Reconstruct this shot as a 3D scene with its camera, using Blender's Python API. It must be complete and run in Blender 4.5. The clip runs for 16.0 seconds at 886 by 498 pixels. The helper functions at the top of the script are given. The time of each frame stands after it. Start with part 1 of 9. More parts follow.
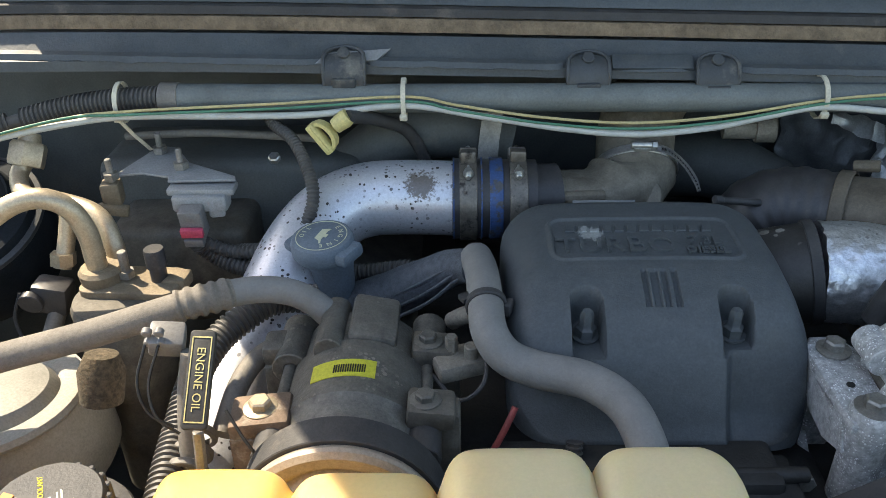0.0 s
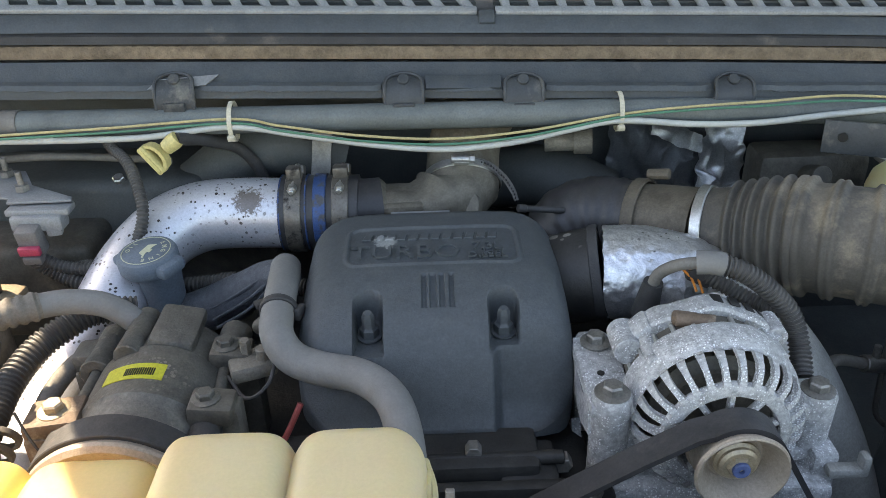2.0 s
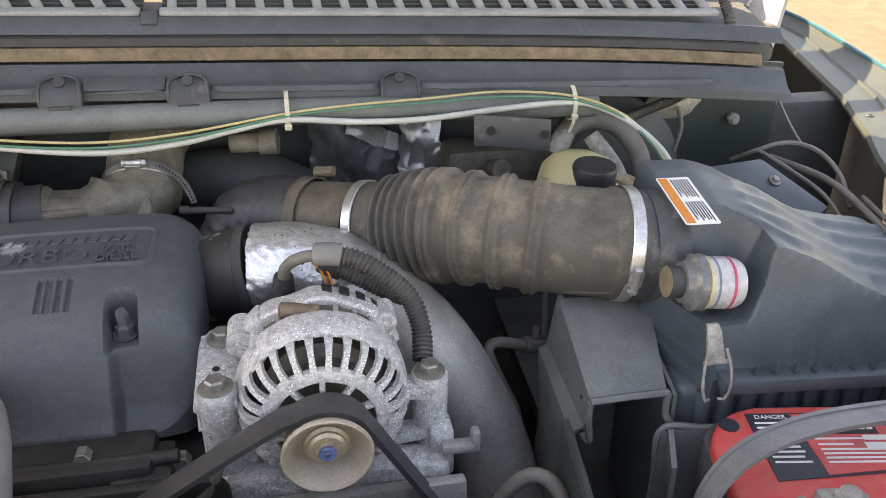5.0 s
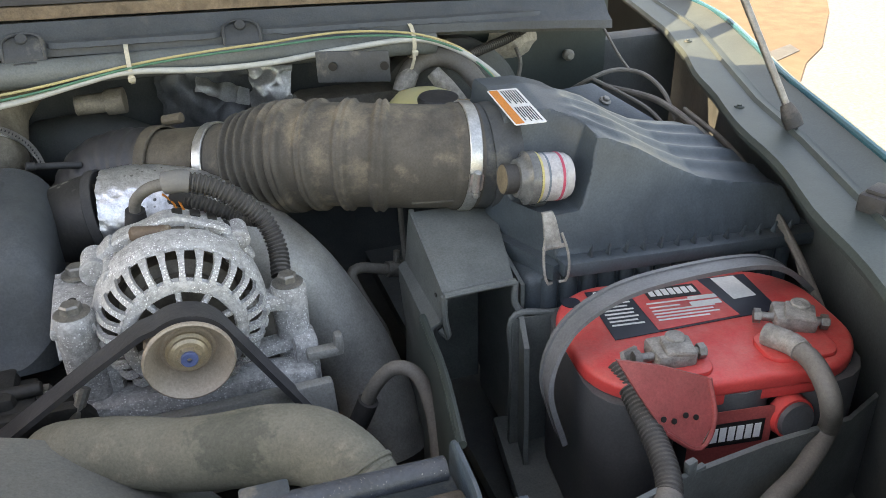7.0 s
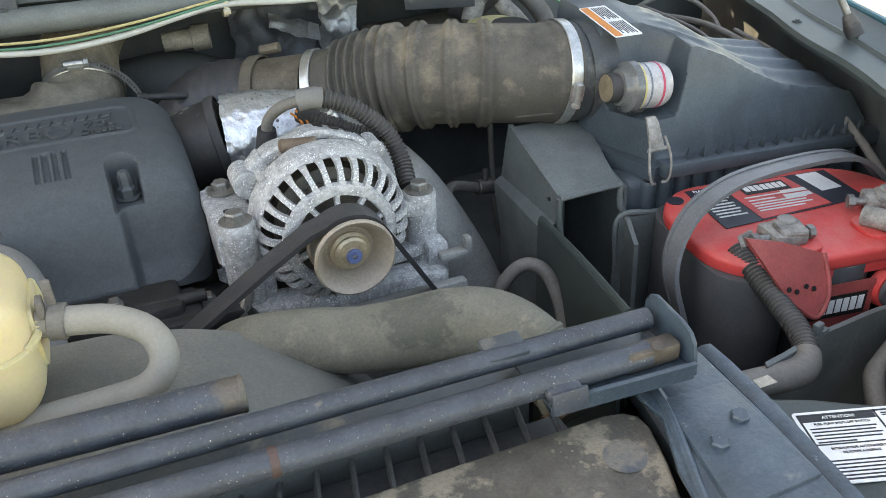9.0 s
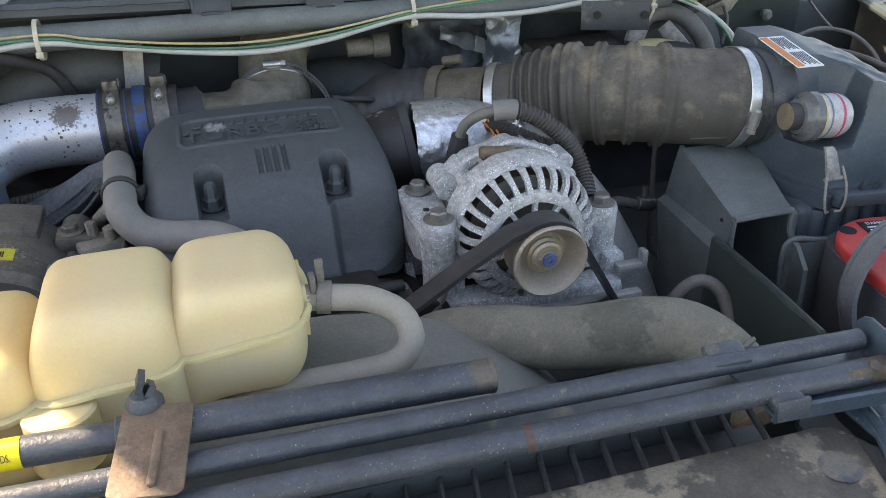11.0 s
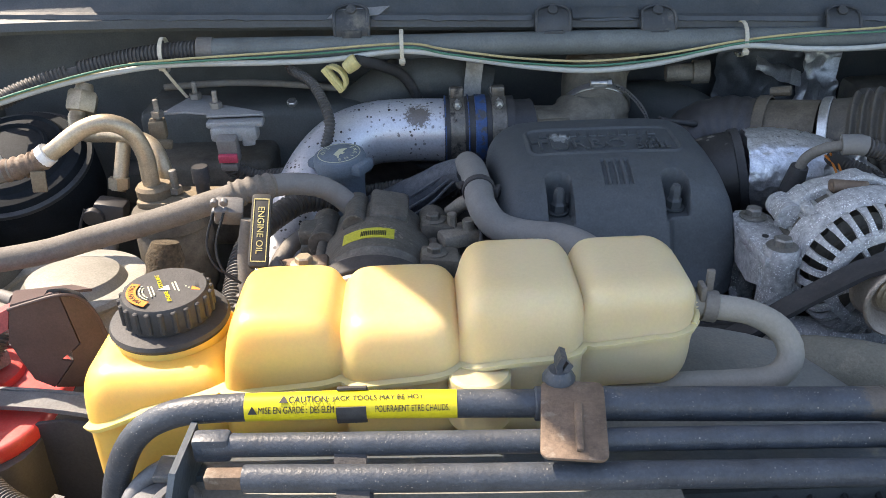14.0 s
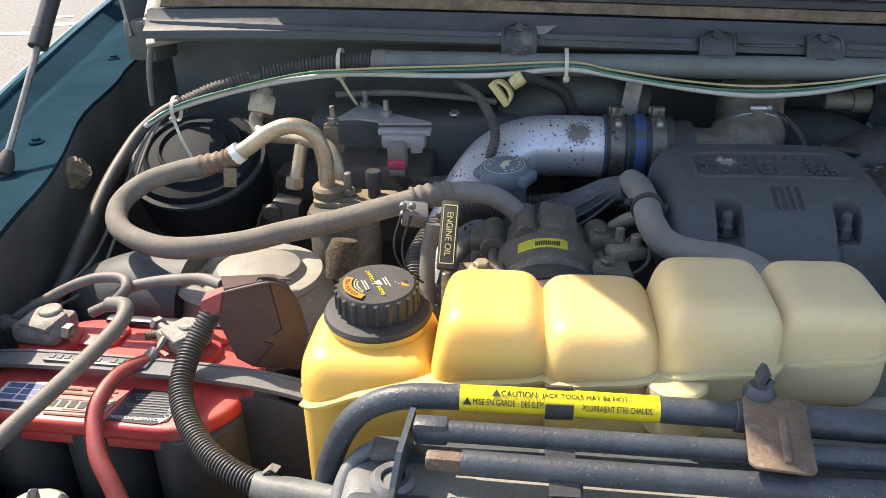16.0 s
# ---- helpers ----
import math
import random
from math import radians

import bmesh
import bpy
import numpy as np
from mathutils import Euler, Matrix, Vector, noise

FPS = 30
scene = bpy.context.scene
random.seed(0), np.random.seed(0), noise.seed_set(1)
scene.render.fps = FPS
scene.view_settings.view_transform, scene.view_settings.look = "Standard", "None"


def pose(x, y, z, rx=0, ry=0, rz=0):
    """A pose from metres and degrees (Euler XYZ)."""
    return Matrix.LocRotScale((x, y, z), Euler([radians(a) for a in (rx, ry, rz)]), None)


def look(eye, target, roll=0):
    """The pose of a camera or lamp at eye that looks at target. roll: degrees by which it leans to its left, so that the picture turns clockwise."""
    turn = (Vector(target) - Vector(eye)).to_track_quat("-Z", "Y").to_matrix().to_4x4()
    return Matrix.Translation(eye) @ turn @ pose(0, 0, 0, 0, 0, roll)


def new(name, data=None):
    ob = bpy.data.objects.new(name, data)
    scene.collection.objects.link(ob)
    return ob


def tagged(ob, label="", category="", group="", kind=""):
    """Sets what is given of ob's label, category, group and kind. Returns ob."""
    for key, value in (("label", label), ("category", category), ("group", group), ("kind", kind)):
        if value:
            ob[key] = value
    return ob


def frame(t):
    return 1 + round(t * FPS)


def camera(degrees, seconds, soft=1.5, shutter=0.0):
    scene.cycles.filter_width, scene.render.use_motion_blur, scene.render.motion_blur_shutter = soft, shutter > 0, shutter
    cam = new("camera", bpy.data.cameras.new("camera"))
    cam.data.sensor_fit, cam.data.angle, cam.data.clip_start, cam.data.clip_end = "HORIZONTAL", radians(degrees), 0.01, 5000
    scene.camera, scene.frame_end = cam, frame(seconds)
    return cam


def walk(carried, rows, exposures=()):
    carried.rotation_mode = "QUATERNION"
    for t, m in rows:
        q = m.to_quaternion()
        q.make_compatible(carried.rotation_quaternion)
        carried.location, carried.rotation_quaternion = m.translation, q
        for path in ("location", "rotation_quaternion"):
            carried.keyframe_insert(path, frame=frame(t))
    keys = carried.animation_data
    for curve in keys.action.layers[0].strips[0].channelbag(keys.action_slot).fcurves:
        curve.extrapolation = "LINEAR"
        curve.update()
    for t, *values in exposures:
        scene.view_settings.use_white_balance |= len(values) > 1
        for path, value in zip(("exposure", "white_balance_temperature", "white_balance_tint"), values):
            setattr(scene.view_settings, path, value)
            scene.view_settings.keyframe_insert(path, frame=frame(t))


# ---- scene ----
cam = camera(56.8, 16.0, soft=0.85)
PATH = [
    (0, (0.038, 0.027, 1.451), (-0.005, 1.752, 0.441), -1.2),
    (0.5, (0.084, 0.008, 1.462), (0.047, 1.735, 0.453), -1.8),
    (1, (0.128, -0.004, 1.47), (0.11, 1.726, 0.466), -1.9),
    (1.5, (0.167, -0.017, 1.473), (0.168, 1.719, 0.48), -1.8),
    (2, (0.2, -0.027, 1.471), (0.216, 1.717, 0.492), -1.7),
    (2.5, (0.239, -0.03, 1.468), (0.29, 1.714, 0.49), -1.4),
    (3, (0.29, -0.031, 1.468), (0.359, 1.712, 0.489), -1.9),
    (3.5, (0.332, -0.033, 1.459), (0.461, 1.708, 0.483), -1.3),
    (4, (0.36, -0.041, 1.463), (0.546, 1.694, 0.485), -0.6),
    (4.5, (0.393, -0.051, 1.461), (0.644, 1.681, 0.493), -0.0),
    (5, (0.419, -0.062, 1.461), (0.74, 1.663, 0.501), 0.5),
    (7.5, (0.44, -0.159, 1.388), (1.06, 1.488, 0.437), -1.9),
    (8, (0.373, -0.161, 1.383), (1.026, 1.454, 0.401), -2.0),
    (8.5, (0.319, -0.161, 1.38), (0.97, 1.436, 0.368), -2.4),
    (9, (0.268, -0.16, 1.38), (0.912, 1.435, 0.358), -2.5),
    (11.5, (0.123, -0.164, 1.402), (0.545, 1.53, 0.426), -0.8),
    (12, (0.093, -0.167, 1.403), (0.442, 1.551, 0.441), -0.9),
    (12.5, (0.079, -0.174, 1.408), (0.348, 1.562, 0.451), -1.4),
    (13, (0.054, -0.183, 1.412), (0.231, 1.57, 0.466), -1.6),
    (13.5, (0.028, -0.189, 1.415), (0.129, 1.573, 0.474), -1.7),
    (14, (0.006, -0.185, 1.413), (0.039, 1.581, 0.475), -1.6),
    (14.5, (-0.018, -0.193, 1.414), (-0.054, 1.576, 0.482), -1.6),
    (15, (-0.04, -0.21, 1.42), (-0.122, 1.561, 0.494), -1.3),
    (15.5, (-0.063, -0.222, 1.426), (-0.196, 1.549, 0.507), -1.3),
    (16, (-0.082, -0.223, 1.431), (-0.251, 1.55, 0.52), -1.1),
]
EXPOSURES = [(0, 1.66, 7700, 9), (2.5, 2.28, 8800, 14), (3.5, 2.7, 9600, 18), (4.5, 2.92, 10600, 22), (5.0, 2.45, 10600, 22), (7.5, 2.35, 10300, 14), (9.0, 2.48, 10000, 12), (11.5, 1.85, 8300, 16), (14.0, 1.62, 7400, 16), (16.0, 1.36, 7400, 14)]
walk(cam, [(t, look(eye, target, roll)) for t, eye, target, roll in PATH], EXPOSURES)

# ---- light ----
SUN_TRAVEL = Vector((0.68, -0.43, -1.0)).normalized()
world = bpy.data.worlds.new("sky")
scene.world = world
world.use_nodes = True
wn, wl = world.node_tree.nodes, world.node_tree.links
sky = wn.new("ShaderNodeTexSky")
sky.sky_type = "NISHITA"
sky.sun_disc = False
sky.sun_elevation = math.asin(-SUN_TRAVEL.z)
sky.sun_rotation = math.atan2(-SUN_TRAVEL.x, -SUN_TRAVEL.y)
wl.new(sky.outputs[0], wn["Background"].inputs[0])
wn["Background"].inputs[1].default_value = 0.15
sun = new("sun", bpy.data.lights.new("sun", "SUN"))
sun.data.energy, sun.data.angle, sun.data.color = 3.6, radians(0.5), (1.0, 0.93, 0.82)
sun.matrix_basis = look((0, 0, 8), Vector((0, 0, 8)) + SUN_TRAVEL)


# ---- materials ----
def mat(name, base, rough=0.6, metal=0.0, var=0.25, scale=30.0, dust=0.0, dust_col=(0.30, 0.26, 0.20), dust_scale=18.0,
        bump=0.2, bscale=260.0, spots=None, spot_scale=140.0, spot_size=0.18, spot_col=(0.03, 0.03, 0.03), sss=0.0, spec=0.5, big=6.0, grade=None, grain=0.22, settle=0.0, stain=None, dust_edge=0.18):
    """A procedural surface: two scales of colour variation, dust in patches, specks and fine relief."""
    m = bpy.data.materials.new(name)
    m.use_nodes = True
    n, l = m.node_tree.nodes, m.node_tree.links
    bsdf = n["Principled BSDF"]
    tc = n.new("ShaderNodeTexCoord")
    def noise_tex(s, detail=4.0, rough_=0.6):
        t = n.new("ShaderNodeTexNoise")
        t.inputs["Scale"].default_value, t.inputs["Detail"].default_value, t.inputs["Roughness"].default_value = s, detail, rough_
        l.new(tc.outputs["Object"], t.inputs["Vector"])
        return t.outputs["Fac"]
    def ramp(fac, lo, hi):
        r = n.new("ShaderNodeMapRange")
        r.inputs["From Min"].default_value, r.inputs["From Max"].default_value = lo, hi
        l.new(fac, r.inputs["Value"])
        return r.outputs["Result"]
    def mix(fac, a, b):
        x = n.new("ShaderNodeMix")
        x.data_type = "RGBA"
        if isinstance(fac, float):
            x.inputs["Factor"].default_value = fac
        else:
            l.new(fac, x.inputs["Factor"])
        for sock, v in ((x.inputs["A"], a), (x.inputs["B"], b)):
            if isinstance(v, tuple):
                sock.default_value = (*v, 1.0)
            else:
                l.new(v, sock)
        return x.outputs["Result"]
    def times(a, b):
        x = n.new("ShaderNodeMath")
        x.operation = "MULTIPLY"
        l.new(a, x.inputs[0])
        if isinstance(b, float):
            x.inputs[1].default_value = b
        else:
            l.new(b, x.inputs[1])
        return x.outputs[0]
    lo = tuple(c * (1 - var) for c in base)
    hi = tuple(min(1.0, c * (1 + var)) for c in base)
    col = mix(ramp(noise_tex(scale), 0.3, 0.7), lo, hi)
    col = mix(times(ramp(noise_tex(big, 3.0), 0.35, 0.7), 0.5), col, tuple(c * (1 - var * 0.6) for c in base))
    if grade:
        sep = n.new("ShaderNodeSeparateXYZ")
        l.new(tc.outputs["Object"], sep.inputs[0])
        col = mix(ramp(sep.outputs[0], grade[0], grade[1]), col, grade[2])
    rgh = None
    if spots:
        v = n.new("ShaderNodeTexVoronoi")
        v.inputs["Scale"].default_value = spot_scale
        l.new(tc.outputs["Object"], v.inputs["Vector"])
        wob = n.new("ShaderNodeMath")
        wob.operation = "MULTIPLY_ADD"
        l.new(noise_tex(spot_scale * 1.3, 3.0), wob.inputs[0])
        wob.inputs[1].default_value = 0.5
        l.new(v.outputs["Distance"], wob.inputs[2])
        size = n.new("ShaderNodeSeparateColor")
        l.new(v.outputs["Color"], size.inputs[0])
        less = n.new("ShaderNodeMath")
        less.operation = "MULTIPLY_ADD"
        l.new(size.outputs[0], less.inputs[0])
        less.inputs[1].default_value = -1.7 * spot_size
        l.new(wob.outputs[0], less.inputs[2])
        s = times(ramp(less.outputs[0], 0.25, 0.17), ramp(noise_tex(spot_scale * 0.12), 1.0 - spots - 0.08, 1.0 - spots + 0.08))
        col = mix(s, col, spot_col)
    if stain:
        away = n.new("ShaderNodeVectorMath")
        away.operation = "DISTANCE"
        l.new(tc.outputs["Object"], away.inputs[0])
        away.inputs[1].default_value = stain[0]
        rag = n.new("ShaderNodeMath")
        rag.operation = "MULTIPLY_ADD"
        l.new(noise_tex(stain[3], 6.0, 0.7), rag.inputs[0])
        rag.inputs[1].default_value = stain[1] * 2.4
        l.new(away.outputs["Value"], rag.inputs[2])
        col = mix(times(ramp(rag.outputs[0], stain[1] * 2.25, stain[1] * 1.95), 0.85), col, stain[2])
    if dust > 0:
        d = ramp(noise_tex(dust_scale, 6.0, 0.65), 0.82 - 0.5 * dust, 0.82 + dust_edge - 0.5 * dust)
        col = mix(d, col, dust_col)
        rr = n.new("ShaderNodeMapRange")
        rr.inputs["To Min"].default_value, rr.inputs["To Max"].default_value = rough, min(1.0, rough + 0.3)
        l.new(d, rr.inputs["Value"])
        rgh = rr.outputs["Result"]
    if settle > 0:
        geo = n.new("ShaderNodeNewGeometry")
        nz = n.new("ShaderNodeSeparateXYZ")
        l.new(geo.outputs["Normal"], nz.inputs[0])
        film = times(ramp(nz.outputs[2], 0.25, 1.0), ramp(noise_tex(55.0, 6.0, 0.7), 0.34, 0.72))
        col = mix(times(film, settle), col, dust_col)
    if grain > 0:
        lum = n.new("ShaderNodeMapRange")
        lum.inputs["From Min"].default_value, lum.inputs["From Max"].default_value = 0.28, 0.72
        lum.inputs["To Min"].default_value, lum.inputs["To Max"].default_value = 1.0 - grain, 1.0 + grain
        l.new(noise_tex(420.0, 4.0, 0.75), lum.inputs["Value"])
        gx = n.new("ShaderNodeVectorMath")
        gx.operation = "SCALE"
        l.new(col, gx.inputs[0])
        l.new(lum.outputs[0], gx.inputs["Scale"])
        col = gx.outputs[0]
    l.new(col, bsdf.inputs["Base Color"])
    if rgh is not None:
        l.new(rgh, bsdf.inputs["Roughness"])
    else:
        bsdf.inputs["Roughness"].default_value = rough
    bsdf.inputs["Metallic"].default_value = metal
    bsdf.inputs["Specular IOR Level"].default_value = spec
    if sss > 0:
        bsdf.inputs["Subsurface Weight"].default_value = sss
        bsdf.inputs["Subsurface Radius"].default_value = (1.0, 0.7, 0.25)
        bsdf.inputs["Subsurface Scale"].default_value = 0.03
    if bump > 0:
        b = n.new("ShaderNodeBump")
        b.inputs["Strength"].default_value, b.inputs["Distance"].default_value = bump, 0.0015
        l.new(noise_tex(bscale, 3.0), b.inputs["Height"])
        l.new(b.outputs["Normal"], bsdf.inputs["Normal"])
    return m


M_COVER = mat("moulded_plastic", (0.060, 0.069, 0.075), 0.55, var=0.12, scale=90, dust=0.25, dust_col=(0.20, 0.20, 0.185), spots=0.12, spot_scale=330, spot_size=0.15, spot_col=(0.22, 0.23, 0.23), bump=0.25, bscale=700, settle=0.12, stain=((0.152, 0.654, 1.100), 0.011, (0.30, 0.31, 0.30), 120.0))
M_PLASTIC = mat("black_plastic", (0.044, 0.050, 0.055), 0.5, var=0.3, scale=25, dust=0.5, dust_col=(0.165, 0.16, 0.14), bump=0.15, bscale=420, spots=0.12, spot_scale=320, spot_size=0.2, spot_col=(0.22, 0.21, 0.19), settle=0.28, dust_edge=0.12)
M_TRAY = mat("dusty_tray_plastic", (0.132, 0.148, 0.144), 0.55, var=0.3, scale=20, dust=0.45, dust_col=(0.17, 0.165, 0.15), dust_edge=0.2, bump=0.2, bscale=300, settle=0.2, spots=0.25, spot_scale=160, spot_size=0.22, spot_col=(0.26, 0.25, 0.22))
# Black plastic with the blue of the reflected sky mixed into its base
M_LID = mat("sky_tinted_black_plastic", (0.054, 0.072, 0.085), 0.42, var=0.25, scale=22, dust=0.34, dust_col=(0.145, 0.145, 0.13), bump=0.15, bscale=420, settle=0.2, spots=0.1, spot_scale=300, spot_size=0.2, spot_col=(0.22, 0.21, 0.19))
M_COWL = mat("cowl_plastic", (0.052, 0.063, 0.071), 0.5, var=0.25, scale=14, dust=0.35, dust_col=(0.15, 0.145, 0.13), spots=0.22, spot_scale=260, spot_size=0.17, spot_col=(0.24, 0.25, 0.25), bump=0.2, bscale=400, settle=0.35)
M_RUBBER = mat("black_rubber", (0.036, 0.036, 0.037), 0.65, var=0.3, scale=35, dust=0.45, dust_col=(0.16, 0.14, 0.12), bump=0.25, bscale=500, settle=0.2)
M_STRIP = mat("weathered_foam_strip", (0.175, 0.13, 0.085), 0.85, var=0.45, scale=60, dust=0.35, dust_col=(0.07, 0.065, 0.06), bump=0.6, bscale=300)
M_HOSE = mat("grey_hose_rubber", (0.19, 0.185, 0.175), 0.75, var=0.15, scale=40, dust=0.25, dust_col=(0.30, 0.28, 0.25), spots=0.12, spot_scale=200, spot_size=0.18, spot_col=(0.42, 0.41, 0.39), bump=0.2, bscale=700, grain=0.1)
M_ACHOSE = mat("dusty_ac_hose", (0.17, 0.15, 0.125), 0.8, var=0.2, scale=50, dust=0.35, dust_col=(0.30, 0.26, 0.21), bump=0.3, bscale=900)
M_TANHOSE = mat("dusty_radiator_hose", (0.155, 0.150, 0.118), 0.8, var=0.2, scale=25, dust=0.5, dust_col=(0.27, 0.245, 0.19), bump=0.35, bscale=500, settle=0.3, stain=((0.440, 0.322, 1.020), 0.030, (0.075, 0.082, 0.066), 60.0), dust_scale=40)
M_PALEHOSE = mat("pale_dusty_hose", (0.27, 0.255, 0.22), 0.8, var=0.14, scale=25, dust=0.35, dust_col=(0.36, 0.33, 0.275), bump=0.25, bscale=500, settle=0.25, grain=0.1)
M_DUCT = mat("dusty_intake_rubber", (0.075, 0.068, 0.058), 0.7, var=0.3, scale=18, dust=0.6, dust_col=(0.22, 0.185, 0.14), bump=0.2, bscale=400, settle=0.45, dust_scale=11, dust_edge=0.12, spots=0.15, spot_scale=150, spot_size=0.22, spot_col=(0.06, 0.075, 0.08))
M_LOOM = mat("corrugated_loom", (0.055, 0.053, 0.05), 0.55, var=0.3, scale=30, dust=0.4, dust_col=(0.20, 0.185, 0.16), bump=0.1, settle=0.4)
M_BRAID = mat("braided_sleeve", (0.075, 0.085, 0.10), 0.6, var=0.4, scale=160, dust=0.3, dust_col=(0.2, 0.2, 0.19), bump=0.6, bscale=900)
# grade paints sun through the plastic: orange at negative x, paler on the shaded side
M_TANK = mat("sun_graded_tank_plastic", (0.63, 0.520, 0.31), 0.4, var=0.05, scale=12, bump=0.06, bscale=160, sss=0.5, big=4.0, grade=(0.07, -0.13, (0.78, 0.49, 0.11)), grain=0.05)
M_TANKPALE = mat("tank_seam_plastic", (0.63, 0.52, 0.29), 0.45, var=0.08, scale=14, bump=0.05, bscale=200, sss=0.3, grade=(0.03, -0.16, (0.72, 0.52, 0.16)), grain=0.05)
M_ALU = mat("oxidised_aluminium", (0.46, 0.46, 0.455), 0.6, 0.25, var=0.4, scale=150, dust=0.4, dust_col=(0.21, 0.205, 0.19), dust_scale=90, bump=0.8, bscale=330, spots=0.55, spot_scale=520, spot_size=0.30, spot_col=(0.78, 0.79, 0.79))
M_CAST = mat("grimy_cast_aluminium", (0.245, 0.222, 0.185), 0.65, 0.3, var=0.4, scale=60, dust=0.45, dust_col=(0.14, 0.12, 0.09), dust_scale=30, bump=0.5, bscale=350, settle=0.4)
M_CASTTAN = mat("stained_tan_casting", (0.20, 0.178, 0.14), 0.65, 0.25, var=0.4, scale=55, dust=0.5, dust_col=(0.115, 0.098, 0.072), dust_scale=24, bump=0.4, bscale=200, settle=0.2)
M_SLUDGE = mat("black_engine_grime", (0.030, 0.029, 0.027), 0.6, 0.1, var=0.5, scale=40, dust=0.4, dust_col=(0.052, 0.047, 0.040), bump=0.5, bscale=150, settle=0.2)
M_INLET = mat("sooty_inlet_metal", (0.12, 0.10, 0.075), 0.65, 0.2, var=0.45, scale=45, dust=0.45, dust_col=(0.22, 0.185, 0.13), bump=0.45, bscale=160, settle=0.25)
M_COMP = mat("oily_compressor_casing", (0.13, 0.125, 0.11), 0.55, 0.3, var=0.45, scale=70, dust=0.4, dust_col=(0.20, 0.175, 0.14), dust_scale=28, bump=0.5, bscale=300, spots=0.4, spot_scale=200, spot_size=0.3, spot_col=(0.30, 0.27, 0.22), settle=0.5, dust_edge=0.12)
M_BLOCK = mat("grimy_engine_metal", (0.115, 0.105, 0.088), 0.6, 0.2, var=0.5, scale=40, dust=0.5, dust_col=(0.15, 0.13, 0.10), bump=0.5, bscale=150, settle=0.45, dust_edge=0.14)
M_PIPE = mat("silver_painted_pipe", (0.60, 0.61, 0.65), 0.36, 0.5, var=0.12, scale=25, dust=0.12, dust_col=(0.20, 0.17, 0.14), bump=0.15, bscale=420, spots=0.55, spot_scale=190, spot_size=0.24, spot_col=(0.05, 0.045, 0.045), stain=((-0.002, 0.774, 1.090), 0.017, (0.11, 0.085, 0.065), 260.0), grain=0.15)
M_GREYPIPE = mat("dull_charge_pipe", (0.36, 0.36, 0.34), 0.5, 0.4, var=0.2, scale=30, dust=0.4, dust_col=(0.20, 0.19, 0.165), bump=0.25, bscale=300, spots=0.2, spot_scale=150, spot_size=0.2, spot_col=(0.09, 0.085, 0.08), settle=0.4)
M_FOIL = mat("crinkled_foil", (0.66, 0.67, 0.69), 0.36, 0.85, var=0.2, scale=70, dust=0.12, bump=1.0, bscale=95, spots=0.42, spot_scale=170, spot_size=0.2, spot_col=(0.03, 0.03, 0.03))
M_FLAKED = mat("flaked_painted_boot", (0.030, 0.029, 0.028), 0.5, var=0.3, scale=40, dust=0.4, dust_col=(0.13, 0.11, 0.085), bump=0.3, spots=0.5, spot_scale=75, spot_size=0.30, spot_col=(0.36, 0.34, 0.30))
M_STEEL = mat("zinc_steel", (0.55, 0.55, 0.53), 0.35, 0.85, var=0.25, scale=60, dust=0.25, dust_col=(0.28, 0.25, 0.2), bump=0.15)
M_DULLSTEEL = mat("dull_steel", (0.28, 0.27, 0.25), 0.5, 0.7, var=0.35, scale=60, dust=0.35, dust_col=(0.22, 0.19, 0.15), bump=0.3, settle=0.35)
M_BRASSY = mat("dusty_ac_pipe", (0.47, 0.39, 0.28), 0.45, 0.6, var=0.2, scale=35, dust=0.35, dust_col=(0.36, 0.30, 0.22), bump=0.15, settle=0.3)
M_LEAD = mat("corroded_lead", (0.30, 0.285, 0.26), 0.75, 0.3, var=0.4, scale=90, dust=0.4, dust_col=(0.42, 0.39, 0.34), dust_scale=60, bump=0.9, bscale=260)
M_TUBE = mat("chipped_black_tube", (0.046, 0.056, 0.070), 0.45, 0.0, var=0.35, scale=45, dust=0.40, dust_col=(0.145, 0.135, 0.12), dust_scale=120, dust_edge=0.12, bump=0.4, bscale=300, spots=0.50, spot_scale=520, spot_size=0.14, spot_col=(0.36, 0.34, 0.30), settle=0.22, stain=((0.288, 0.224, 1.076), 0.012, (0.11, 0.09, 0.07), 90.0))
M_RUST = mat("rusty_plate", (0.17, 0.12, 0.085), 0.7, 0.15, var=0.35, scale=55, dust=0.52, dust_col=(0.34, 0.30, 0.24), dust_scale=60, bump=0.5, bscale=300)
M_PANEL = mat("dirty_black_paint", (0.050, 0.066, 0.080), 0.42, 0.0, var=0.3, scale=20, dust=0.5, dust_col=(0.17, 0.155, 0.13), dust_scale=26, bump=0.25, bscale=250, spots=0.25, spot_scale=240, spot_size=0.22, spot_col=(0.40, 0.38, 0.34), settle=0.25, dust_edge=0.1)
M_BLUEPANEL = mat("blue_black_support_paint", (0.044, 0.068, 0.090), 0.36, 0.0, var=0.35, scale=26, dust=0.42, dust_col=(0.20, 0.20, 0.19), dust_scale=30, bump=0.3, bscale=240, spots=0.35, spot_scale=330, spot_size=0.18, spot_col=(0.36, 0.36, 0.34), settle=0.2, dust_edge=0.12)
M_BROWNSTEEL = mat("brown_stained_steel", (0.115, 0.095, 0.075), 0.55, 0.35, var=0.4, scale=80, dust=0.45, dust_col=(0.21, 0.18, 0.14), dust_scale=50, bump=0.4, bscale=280)
